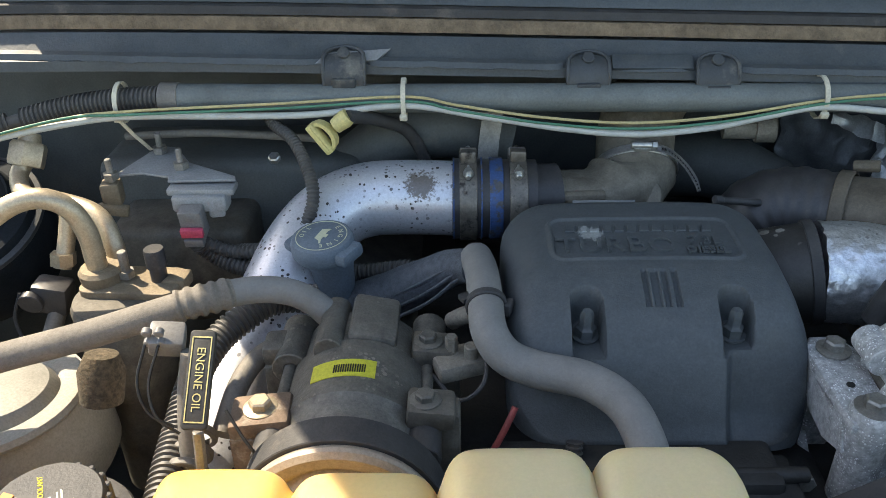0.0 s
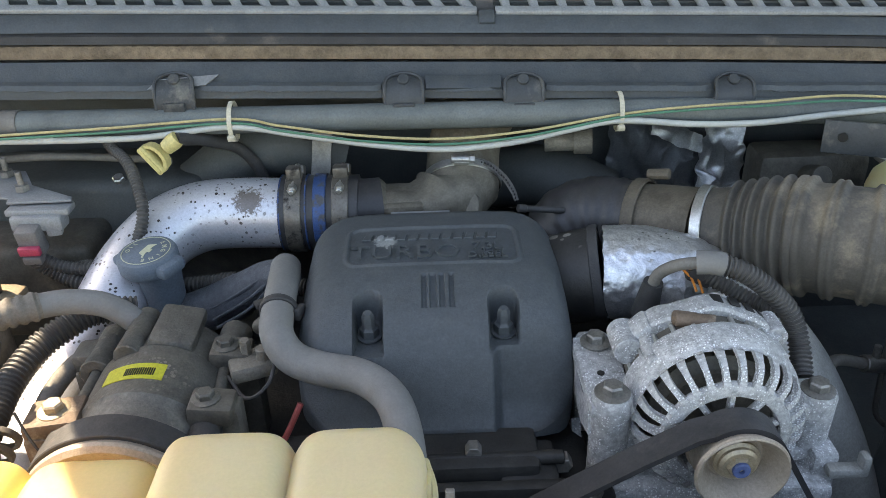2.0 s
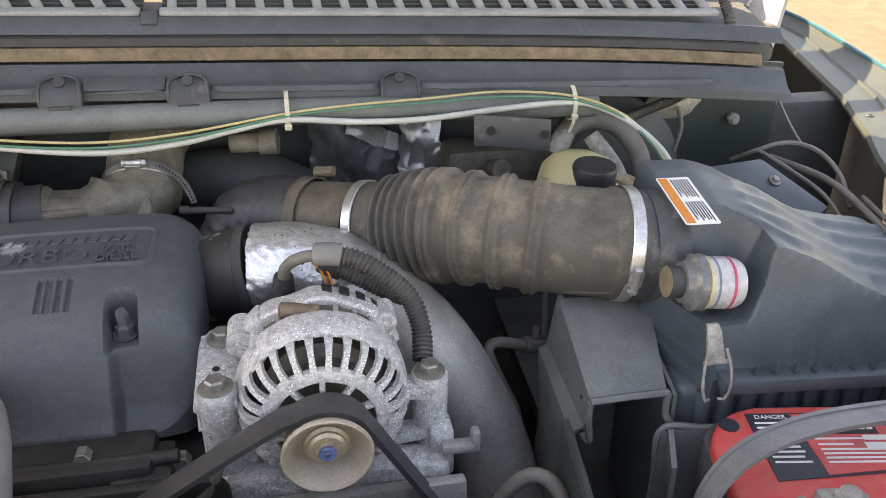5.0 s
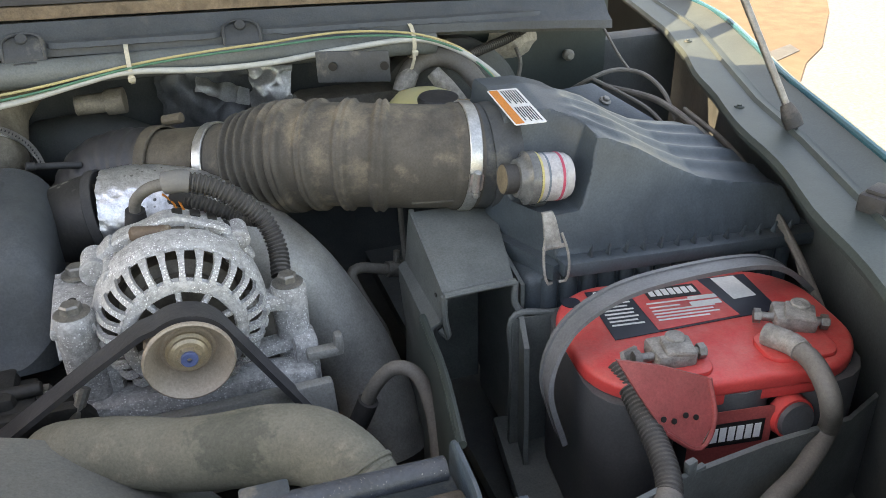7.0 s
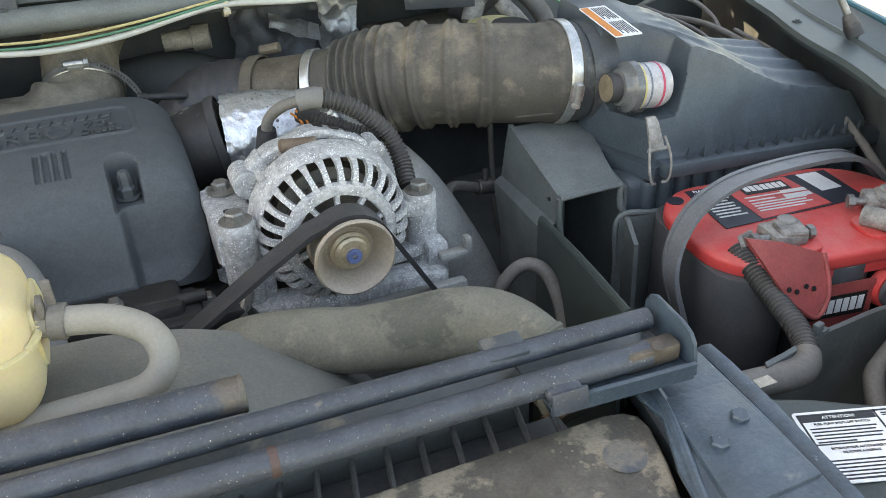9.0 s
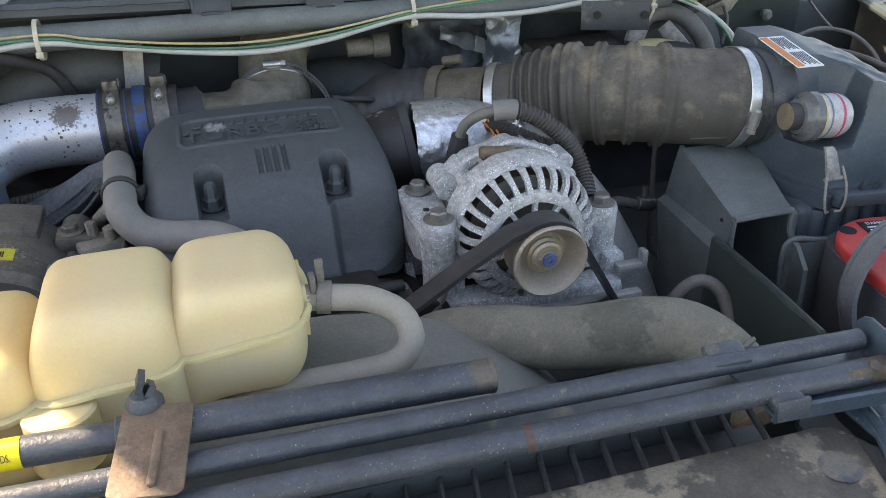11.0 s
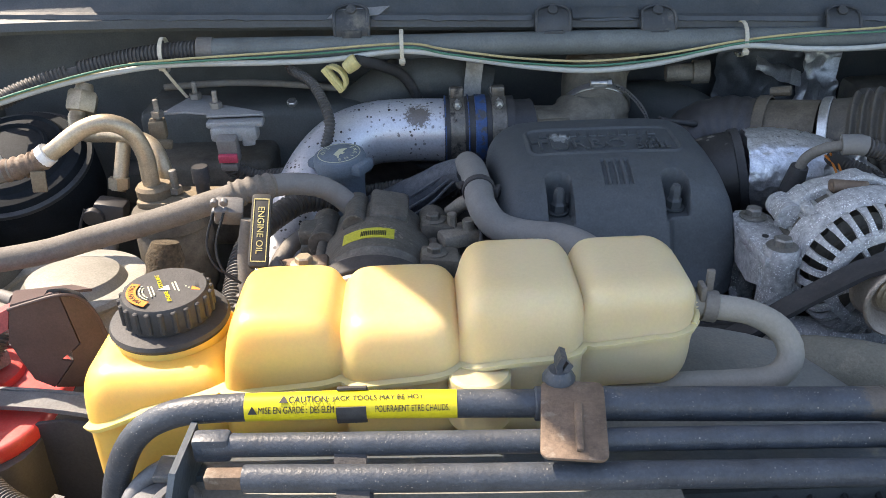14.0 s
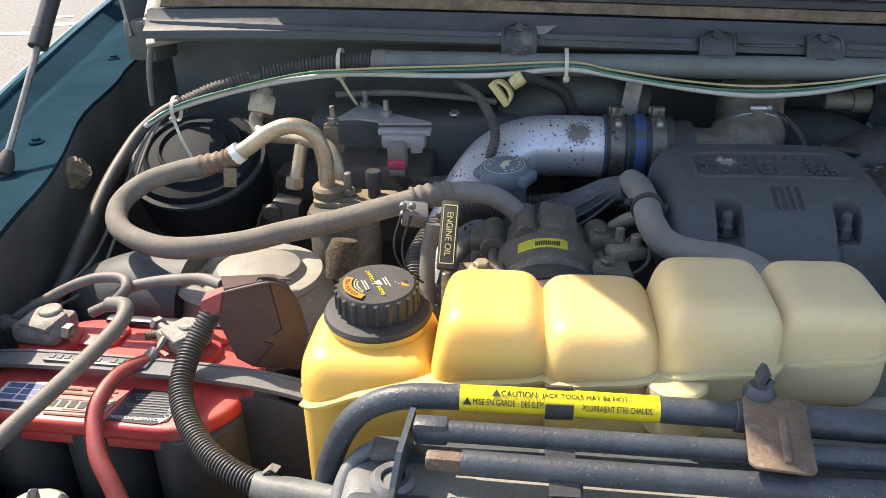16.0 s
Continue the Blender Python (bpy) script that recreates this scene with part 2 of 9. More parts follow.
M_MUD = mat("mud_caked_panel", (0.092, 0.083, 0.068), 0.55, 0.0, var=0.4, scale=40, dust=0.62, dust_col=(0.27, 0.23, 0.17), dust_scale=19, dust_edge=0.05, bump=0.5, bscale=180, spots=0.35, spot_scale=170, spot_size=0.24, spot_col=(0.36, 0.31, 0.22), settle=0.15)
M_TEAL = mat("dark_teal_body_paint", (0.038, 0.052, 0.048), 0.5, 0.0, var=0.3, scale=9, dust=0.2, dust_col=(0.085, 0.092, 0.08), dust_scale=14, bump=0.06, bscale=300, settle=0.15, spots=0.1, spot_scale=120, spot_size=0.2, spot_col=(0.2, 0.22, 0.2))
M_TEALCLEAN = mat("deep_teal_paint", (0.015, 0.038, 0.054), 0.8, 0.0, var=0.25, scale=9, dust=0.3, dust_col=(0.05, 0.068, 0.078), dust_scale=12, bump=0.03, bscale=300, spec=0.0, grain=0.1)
# Black plastic darkened further to hold the shade over the blower housing
M_BLOWER = mat("shade_darkened_blower_plastic", (0.018, 0.023, 0.028), 0.7, var=0.3, scale=18, dust=0.12, dust_col=(0.045, 0.046, 0.045), bump=0.2, bscale=200, spec=0.15)
# Fender teal lightened and glossed to paint sunlight along the edges
M_TEALSUN = mat("sun_lightened_teal_paint", (0.03, 0.13, 0.16), 0.18, 0.2, var=0.12, scale=12, dust=0.1, bump=0.02)
# Salmon dust patches hold both dust and the sun-washed red of the lid
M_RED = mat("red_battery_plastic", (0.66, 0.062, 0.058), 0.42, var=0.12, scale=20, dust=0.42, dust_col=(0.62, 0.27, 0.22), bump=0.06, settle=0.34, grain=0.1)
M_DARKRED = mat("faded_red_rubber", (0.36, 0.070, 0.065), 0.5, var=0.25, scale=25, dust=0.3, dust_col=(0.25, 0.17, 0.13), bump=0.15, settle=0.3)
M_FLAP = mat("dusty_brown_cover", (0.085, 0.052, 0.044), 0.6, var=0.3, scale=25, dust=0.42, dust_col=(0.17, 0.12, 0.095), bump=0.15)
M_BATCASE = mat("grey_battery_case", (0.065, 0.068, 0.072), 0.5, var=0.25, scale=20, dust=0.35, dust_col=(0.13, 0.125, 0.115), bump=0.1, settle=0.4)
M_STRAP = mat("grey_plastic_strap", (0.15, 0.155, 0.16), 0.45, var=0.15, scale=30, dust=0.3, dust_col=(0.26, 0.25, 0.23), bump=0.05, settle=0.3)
# Grille plastic made pale to carry the sun and sky falling on it
M_GRILLE = mat("sky_lightened_grille_plastic", (0.30, 0.31, 0.31), 0.6, var=0.2, scale=30, dust=0.3, dust_col=(0.38, 0.36, 0.33), bump=0.15)
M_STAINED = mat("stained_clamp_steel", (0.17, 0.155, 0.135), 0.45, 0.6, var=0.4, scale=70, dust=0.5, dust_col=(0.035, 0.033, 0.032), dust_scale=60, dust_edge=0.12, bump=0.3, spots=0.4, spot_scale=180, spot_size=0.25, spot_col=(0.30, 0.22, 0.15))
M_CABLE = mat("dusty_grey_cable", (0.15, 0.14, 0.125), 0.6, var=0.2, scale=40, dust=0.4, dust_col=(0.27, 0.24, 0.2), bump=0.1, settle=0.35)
M_WHITEWIRE = mat("pale_grey_wire", (0.46, 0.47, 0.44), 0.45, var=0.1, scale=50, dust=0.2, dust_col=(0.35, 0.33, 0.28), bump=0.0, grain=0.1)
M_YELLOWWIRE = mat("yellow_wire", (0.46, 0.39, 0.20), 0.45, var=0.15, scale=50, dust=0.25, dust_col=(0.45, 0.38, 0.2), bump=0.0)
M_GREENWIRE = mat("green_wire", (0.06, 0.20, 0.13), 0.45, var=0.2, scale=50, dust=0.25, dust_col=(0.25, 0.32, 0.22), bump=0.0)
M_TIE = mat("aged_nylon_tie", (0.55, 0.51, 0.40), 0.5, var=0.12, scale=60, bump=0.0)
M_YELLOW = mat("yellow_label", (0.75, 0.60, 0.02), 0.4, var=0.08, scale=40, dust=0.15, bump=0.0, grain=0.1)
M_LIME = mat("lime_label", (0.52, 0.50, 0.05), 0.45, var=0.12, scale=60, dust=0.2, bump=0.0)
M_WHITE = mat("white_label", (0.75, 0.75, 0.73), 0.5, var=0.06, scale=40, dust=0.12, dust_col=(0.5, 0.47, 0.4), bump=0.0, grain=0.1)
M_ORANGE = mat("orange_label", (0.70, 0.22, 0.03), 0.5, var=0.1, scale=40, bump=0.0)
M_INK = mat("black_ink", (0.012, 0.012, 0.012), 0.5, var=0.1, bump=0.0, grain=0.1)
M_LABELBLACK = mat("dark_label", (0.022, 0.026, 0.036), 0.4, var=0.2, scale=40, dust=0.15, bump=0.0, grain=0.1)
M_BLUE = mat("blue_band", (0.035, 0.085, 0.22), 0.4, 0.2, var=0.35, scale=60, dust=0.62, dust_col=(0.075, 0.075, 0.08), dust_scale=70, dust_edge=0.08, bump=0.1)
M_BLUEPLASTIC = mat("dusty_blue_grey_plastic", (0.13, 0.165, 0.20), 0.55, var=0.15, scale=40, dust=0.2, dust_col=(0.28, 0.27, 0.25), bump=0.1)
M_BLUEPAINT = mat("blue_paint_dab", (0.08, 0.12, 0.26), 0.5, var=0.2, bump=0.05)
M_CREAM = mat("cream_print", (0.55, 0.55, 0.38), 0.5, var=0.05, bump=0.0, grain=0.1)
M_TANPULLEY = mat("dusty_steel_pulley", (0.36, 0.30, 0.24), 0.55, 0.35, var=0.15, scale=35, dust=0.3, dust_col=(0.33, 0.28, 0.22), bump=0.15)
M_DIPSTICK = mat("yellow_dipstick_plastic", (0.55, 0.47, 0.20), 0.5, var=0.15, scale=50, dust=0.2, bump=0.05)
M_RESERVOIR = mat("yellowed_reservoir", (0.60, 0.535, 0.29), 0.45, var=0.1, scale=15, sss=0.3, dust=0.2, bump=0.05, grain=0.05)
M_GREYBRACKET = mat("dusty_grey_bracket", (0.27, 0.28, 0.285), 0.6, 0.3, var=0.15, scale=30, dust=0.3, dust_col=(0.22, 0.2, 0.17), bump=0.15)
M_HANDLE = mat("dusty_black_handle", (0.035, 0.034, 0.030), 0.55, var=0.25, scale=60, dust=0.55, dust_col=(0.15, 0.135, 0.095), dust_edge=0.3, bump=0.1)
M_CONN = mat("grey_connector", (0.165, 0.16, 0.155), 0.5, var=0.15, dust=0.3, bump=0.05)
M_PINK = mat("pink_seal", (0.50, 0.06, 0.11), 0.5, var=0.1, bump=0.0)
M_FOAM = mat("dirty_open_foam", (0.09, 0.07, 0.045), 0.95, var=0.6, scale=220, bump=1.0, bscale=260)
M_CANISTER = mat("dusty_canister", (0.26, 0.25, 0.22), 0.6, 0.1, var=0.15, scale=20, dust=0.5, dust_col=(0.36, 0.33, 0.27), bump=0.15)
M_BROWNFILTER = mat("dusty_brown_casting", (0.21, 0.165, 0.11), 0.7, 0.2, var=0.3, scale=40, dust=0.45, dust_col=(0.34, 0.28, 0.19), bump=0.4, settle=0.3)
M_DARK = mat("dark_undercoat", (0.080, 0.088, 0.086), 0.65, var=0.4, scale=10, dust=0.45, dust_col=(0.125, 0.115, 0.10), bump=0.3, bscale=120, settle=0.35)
M_HOOD = mat("hood_underside_paint", (0.20, 0.22, 0.22), 0.6, var=0.2, scale=12, dust=0.3, dust_col=(0.3, 0.28, 0.24))
M_ASPHALT = mat("sunlit_pavement", (0.20, 0.195, 0.18), 0.9, var=0.35, scale=40, dust=0.4, dust_col=(0.27, 0.26, 0.235), dust_scale=1.8, bump=0.6, bscale=90, big=0.5, spots=0.4, spot_scale=60, spot_size=0.3, spot_col=(0.36, 0.34, 0.30))
# tan dark enough to read as shaded ground while the sun is on it
M_GROUNDSHADE = mat("tan_ground_shade", (0.13, 0.095, 0.062), 0.95, var=0.25, scale=7, dust=0.35, dust_col=(0.16, 0.12, 0.08), dust_scale=3, bump=0.6, bscale=60, big=0.8)
M_BOOT = mat("black_silicone_boot", (0.036, 0.036, 0.039), 0.42, var=0.3, dust=0.38, dust_col=(0.13, 0.115, 0.10), bump=0.15, settle=0.3)
M_HEATWRAP = mat("torn_foil_shield", (0.62, 0.63, 0.64), 0.4, 0.75, var=0.3, scale=30, dust=0.35, dust_col=(0.10, 0.10, 0.09), bump=1.0, bscale=45)
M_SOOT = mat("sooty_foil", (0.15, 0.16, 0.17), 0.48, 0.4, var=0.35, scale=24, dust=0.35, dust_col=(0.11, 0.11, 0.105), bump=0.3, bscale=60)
M_PUTTY = mat("pale_sealant", (0.42, 0.39, 0.33), 0.85, var=0.3, scale=80, bump=0.9, bscale=120)
M_SHROUD = mat("dusty_shroud_plastic", (0.15, 0.152, 0.138), 0.62, var=0.18, scale=14, dust=0.5, dust_col=(0.225, 0.21, 0.175), dust_scale=9, bump=0.2, bscale=350, settle=0.35, spots=0.12, spot_scale=240, spot_size=0.2, spot_col=(0.32, 0.30, 0.26))
M_PALESCALE = mat("aged_paper_scale", (0.42, 0.41, 0.42), 0.3, var=0.25, scale=70, bump=0.0)
M_SMOKED = mat("smoky_clear_plastic", (0.13, 0.135, 0.135), 0.18, var=0.25, scale=50, dust=0.3, dust_col=(0.25, 0.24, 0.22), bump=0.05)
M_MINDER = mat("clear_gauge_plastic", (0.46, 0.45, 0.45), 0.15, var=0.2, scale=60, bump=0.0, grain=0.1)


# ---- building tools ----
def thing(name, base, label, category, group="", kind=""):
    ob = new(name)
    ob.empty_display_size = 0.02
    ob.location = base
    ob["base"] = tuple(base)
    return tagged(ob, label, category, group, kind)


def finish(bm, sharp=0.6):
    bmesh.ops.recalc_face_normals(bm, faces=bm.faces[:])
    for f in bm.faces:
        f.smooth = True
    for e in bm.edges:
        if len(e.link_faces) == 2 and e.calc_face_angle(0) > sharp:
            e.smooth = False


def part(name, bm, material, parent=None, label="", sharp=0.6):
    finish(bm, sharp)
    me = bpy.data.meshes.new(name)
    bm.to_mesh(me)
    bm.free()
    me.materials.append(material)
    ob = new(name, me)
    if parent is not None:
        ob.parent = parent
        if parent.type == "EMPTY":
            ob.matrix_parent_inverse = Matrix.Translation(-Vector(parent.location))
    if label:
        ob["label"] = label
    return ob


def piece(name, me, parent, m):
    """A repeat that shares mesh data, placed by m in the world."""
    ob = new(name, me)
    ob.parent = parent
    if parent.type == "EMPTY":
        ob.matrix_parent_inverse = Matrix.Translation(-Vector(parent.location))
    ob.matrix_basis = m
    return ob


def mesh_of(name, bm, material, sharp=0.6):
    finish(bm, sharp)
    me = bpy.data.meshes.new(name)
    bm.to_mesh(me)
    bm.free()
    me.materials.append(material)
    return me


def joined(*bms):
    out = bmesh.new()
    for b in bms:
        me = bpy.data.meshes.new("tmp")
        b.to_mesh(me)
        b.free()
        out.from_mesh(me)
        bpy.data.meshes.remove(me)
    return out


def moved(bm, m):
    bmesh.ops.transform(bm, matrix=m, verts=bm.verts[:])
    return bm


def frame_z(origin, direction, spin=0.0):
    """A pose at origin whose z axis points along direction."""
    q = Vector(direction).to_track_quat("Z", "Y")
    return Matrix.Translation(origin) @ q.to_matrix().to_4x4() @ Matrix.Rotation(radians(spin), 4, "Z")


def box(centre, size, rot=(0, 0, 0), bevel=0.002, seg=2):
    bm = bmesh.new()
    bmesh.ops.create_cube(bm, size=1.0)
    bmesh.ops.scale(bm, vec=size, verts=bm.verts[:])
    if bevel > 0:
        bmesh.ops.bevel(bm, geom=bm.edges[:], offset=min(bevel, min(size) * 0.45), segments=seg, profile=0.5, affect="EDGES", clamp_overlap=True)
    return moved(bm, pose(*centre, *rot))


def prism(outline, depth, m, bevel=0.0, seg=2):
    """The outline in the pose's xy plane, extruded along its z."""
    bm = bmesh.new()
    f = bm.faces.new([bm.verts.new((x, y, 0)) for x, y in outline])
    r = bmesh.ops.extrude_face_region(bm, geom=[f])
    bmesh.ops.translate(bm, vec=(0, 0, depth), verts=[g for g in r["geom"] if isinstance(g, bmesh.types.BMVert)])
    bmesh.ops.recalc_face_normals(bm, faces=bm.faces[:])
    if bevel > 0:
        es = [e for e in bm.edges if abs(e.verts[0].co.z - e.verts[1].co.z) < 1e-6]
        bmesh.ops.bevel(bm, geom=es, offset=bevel, segments=seg, profile=0.5, affect="EDGES", clamp_overlap=True)
    return moved(bm, m)


def lathe(profile, origin, direction, seg=32, spin=0.0, wobble=None):
    """Rings of (radius, height) turned about the direction; a radius of 0 closes an end."""
    bm = bmesh.new()
    rings = []
    for r, h in profile:
        if r <= 1e-6:
            rings.append([bm.verts.new((0, 0, h))])
        else:
            rings.append([bm.verts.new(((wobble(a) if wobble else 1) * r * math.cos(a), (wobble(a) if wobble else 1) * r * math.sin(a), h)) for a in (2 * math.pi * i / seg for i in range(seg))])
    for a, b in zip(rings, rings[1:]):
        for i in range(seg):
            j = (i + 1) % seg
            q = [a[i % len(a)], a[j % len(a)], b[j % len(b)], b[i % len(b)]]
            q = list(dict.fromkeys(q))
            if len(q) > 2:
                bm.faces.new(q)
    for end in (rings[0], rings[-1]):
        if len(end) > 2 and profile[0] != profile[-1]:
            bm.faces.new(end)
    return moved(bm, frame_z(origin, direction, spin))


def rod(a, b, r, seg=16, r2=None, bevel=0.0008):
    a, b = Vector(a), Vector(b)
    h = (b - a).length
    r2 = r if r2 is None else r2
    return lathe([(0, 0), (r - bevel, 0), (r, bevel), (r2, h - bevel), (r2 - bevel, h), (0, h)], a, b - a, seg)


def ring(origin, direction, r_in, r_out, height, seg=32):
    """A plain band with a hole, centred on origin along direction."""
    h = height / 2
    b = min(0.0008, h * 0.4)
    return lathe([(r_in, -h), (r_out - b, -h), (r_out, -h + b), (r_out, h - b), (r_out - b, h), (r_in, h), (r_in, -h)], origin, direction, seg)


def spline(pts, step=0.006):
    """Points along a smooth curve through pts, evenly spaced, with the tangent at each."""
    P = [Vector(p) for p in pts]
    P = [P[0] * 2 - P[1]] + P + [P[-1] * 2 - P[-2]]
    fine = []
    for i in range(1, len(P) - 2):
        p0, p1, p2, p3 = P[i - 1:i + 3]
        for k in range(24):
            t = k / 24
            fine.append(0.5 * ((2 * p1) + (p2 - p0) * t + (2 * p0 - 5 * p1 + 4 * p2 - p3) * t * t + (3 * p1 - p0 - 3 * p2 + p3) * t ** 3))
    fine.append(P[-2].copy())
    total = sum((b - a).length for a, b in zip(fine, fine[1:]))
    n = max(2, round(total / step))
    out, want, acc = [fine[0]], total / n, 0.0
    for a, b in zip(fine, fine[1:]):
        d = (b - a).length
        while acc + d >= want - 1e-9 and len(out) < n:
            a = a + (b - a) * ((want - acc) / d if d > 0 else 0)
            out.append(a.copy())
            d, acc = (b - a).length, 0.0
        acc += d
    out.append(fine[-1])
    return out


def hose(pts, r, seg=14, step=0.006, wave=None, ends=True, flat=1.0):
    """A hose through pts. r: a radius, or radii spread along it. wave: (pitch, depth) of corrugation."""
    radii = r if isinstance(r, (list, tuple)) else [r, r]
    if wave:
        step = wave[0] / 4
    path = spline(pts, step)
    n = len(path)
    bm = bmesh.new()
    rings, up = [], None
    for i, p in enumerate(path):
        t = (path[min(i + 1, n - 1)] - path[max(i - 1, 0)]).normalized()
        if up is None:
            up = t.orthogonal().normalized()
            if abs(t.z) < 0.9:
                up = (Vector((0, 0, 1)) - t * t.z).normalized()
        up = (up - t * up.dot(t)).normalized()
        side = t.cross(up)
        f = i / (n - 1) * (len(radii) - 1)
        k = min(int(f), len(radii) - 2)
        rad = radii[k] + (radii[k + 1] - radii[k]) * (f - k)
        if wave:
            rad *= (1.0, 1.0, 1 - wave[1], 1 - wave[1])[i % 4]
        rings.append([bm.verts.new(p + (up * math.cos(a) * flat + side * math.sin(a)) * rad) for a in (2 * math.pi * j / seg for j in range(seg))])
    for a, b in zip(rings, rings[1:]):
        for j in range(seg):
            bm.faces.new((a[j], a[(j + 1) % seg], b[(j + 1) % seg], b[j]))
    if ends:
        bm.faces.new(rings[0])
        bm.faces.new(rings[-1])
    return bm


def strip(pts, normals, width, thick):
    """A flat band through pts, each with the direction of its width."""
    path = [Vector(p) for p in pts]
    bm = bmesh.new()
    rows = []
    for i, p in enumerate(path):
        t = (path[min(i + 1, len(path) - 1)] - path[max(i - 1, 0)]).normalized()
        w = Vector(normals[i] if isinstance(normals, list) else normals)
        w = (w - t * w.dot(t)).normalized() * width / 2
        u = t.cross(w).normalized() * thick / 2
        rows.append([bm.verts.new(p + w + u), bm.verts.new(p - w + u), bm.verts.new(p - w - u), bm.verts.new(p + w - u)])
    for a, b in zip(rows, rows[1:]):
        for j in range(4):
            bm.faces.new((a[j], a[(j + 1) % 4], b[(j + 1) % 4], b[j]))
    bm.faces.new(rows[0])
    bm.faces.new(rows[-1])
    return bm


def sheet(points, thick, m=None, bevel=0.0):
    """A flat plate from world points in order, thickened downwards along its normal."""
    P = [Vector(p) for p in points]
    nrm = Vector((0, 0, 0))
    for i in range(len(P)):
        nrm += P[i].cross(P[(i + 1) % len(P)])
    nrm.normalize()
    bm = bmesh.new()
    top = [bm.verts.new(p) for p in P]
    bot = [bm.verts.new(p - nrm * thick) for p in P]
    bm.faces.new(top)
    bm.faces.new(bot[::-1])
    for i in range(len(P)):
        j = (i + 1) % len(P)
        bm.faces.new((top[i], bot[i], bot[j], top[j]))
    bmesh.ops.recalc_face_normals(bm, faces=bm.faces[:])
    if bevel > 0:
        bmesh.ops.bevel(bm, geom=bm.edges[:], offset=bevel, segments=2, profile=0.5, affect="EDGES", clamp_overlap=True)
    return bm


def rounded(w, h, r, n=5):
    out = []
    for cx, cy, a0 in ((w / 2 - r, h / 2 - r, 0), (-w / 2 + r, h / 2 - r, 90), (-w / 2 + r, -h / 2 + r, 180), (w / 2 - r, -h / 2 + r, 270)):
        for k in range(n + 1):
            a = radians(a0 + 90 * k / n)
            out.append((cx + r * math.cos(a), cy + r * math.sin(a)))
    return out


def loft(sections, caps=True):
    bm = bmesh.new()
    rows = [[bm.verts.new(p) for p in s] for s in sections]
    for a, b in zip(rows, rows[1:]):
        n = len(a)
        for j in range(n):
            bm.faces.new((a[j], a[(j + 1) % n], b[(j + 1) % n], b[j]))
    if caps:
        bm.faces.new(rows[0])
        bm.faces.new(rows[-1])
    return bm


def lettering(text, size, m, thick=0.0003, spacing=1.0, align="CENTER"):
    cu = bpy.data.curves.new("lettering", "FONT")
    cu.body, cu.size, cu.extrude, cu.space_character = text, size, thick / 2, spacing
    cu.align_x, cu.align_y = align, "CENTER"
    ob = bpy.data.objects.new("lettering", cu)
    me = bpy.data.meshes.new_from_object(ob)
    bpy.data.objects.remove(ob)
    bm = bmesh.new()
    bm.from_mesh(me)
    bpy.data.meshes.remove(me)
    return moved(bm, m)


def hexbolt(origin, direction, r=0.008, h=0.006, washer=0.012, spin=0.0):
    d = Vector(direction).normalized()
    o = Vector(origin)
    head = lathe([(0, 0), (r, 0), (r, h * 0.8), (r * 0.82, h), (0, h)], o, d, 6, spin)
    if washer:
        head = joined(head, lathe([(0, -0.002), (washer, -0.002), (washer, -0.0005), (washer * 0.85, 0.0005), (0, 0.0005)], o, d, 20))
    return head


def worm_clamp(origin, direction, r, width, screw_angle, parent, material, label="worm-drive hose clamp"):
    d = Vector(direction).normalized()
    band = part("clamp_band", ring(origin, d, r, r + 0.0014, width, 40), material, parent, label)
    m = frame_z(origin, d)
    radial = (m.to_3x3() @ Vector((math.cos(screw_angle), math.sin(screw_angle), 0))).normalized()
    tang = d.cross(radial)
    c = Vector(origin) + radial * (r + 0.005)
    part("clamp_screw", joined(rod(c - tang * 0.012, c + tang * 0.010, 0.0045, 12), lathe([(0, 0), (0.0052, 0), (0.0052, 0.005), (0, 0.005)], c + tang * 0.010, tang, 6), prism(rounded(0.018, width * 1.05, 0.002), 0.005, Matrix.Translation(c - radial * 0.005) @ Matrix((tang, d, radial)).transposed().to_4x4())), M_STEEL, band)
    return band


def interp(x, table):
    for (a, u), (b, v) in zip(table, table[1:]):
        if x <= b:
            f = max(0.0, min(1.0, (x - a) / (b - a)))
            return u + (v - u) * f
    return table[-1][1]


def smoothstep(a, b, x):
    t = max(0.0, min(1.0, (x - a) / (b - a)))
    return t * t * (3 - 2 * t)


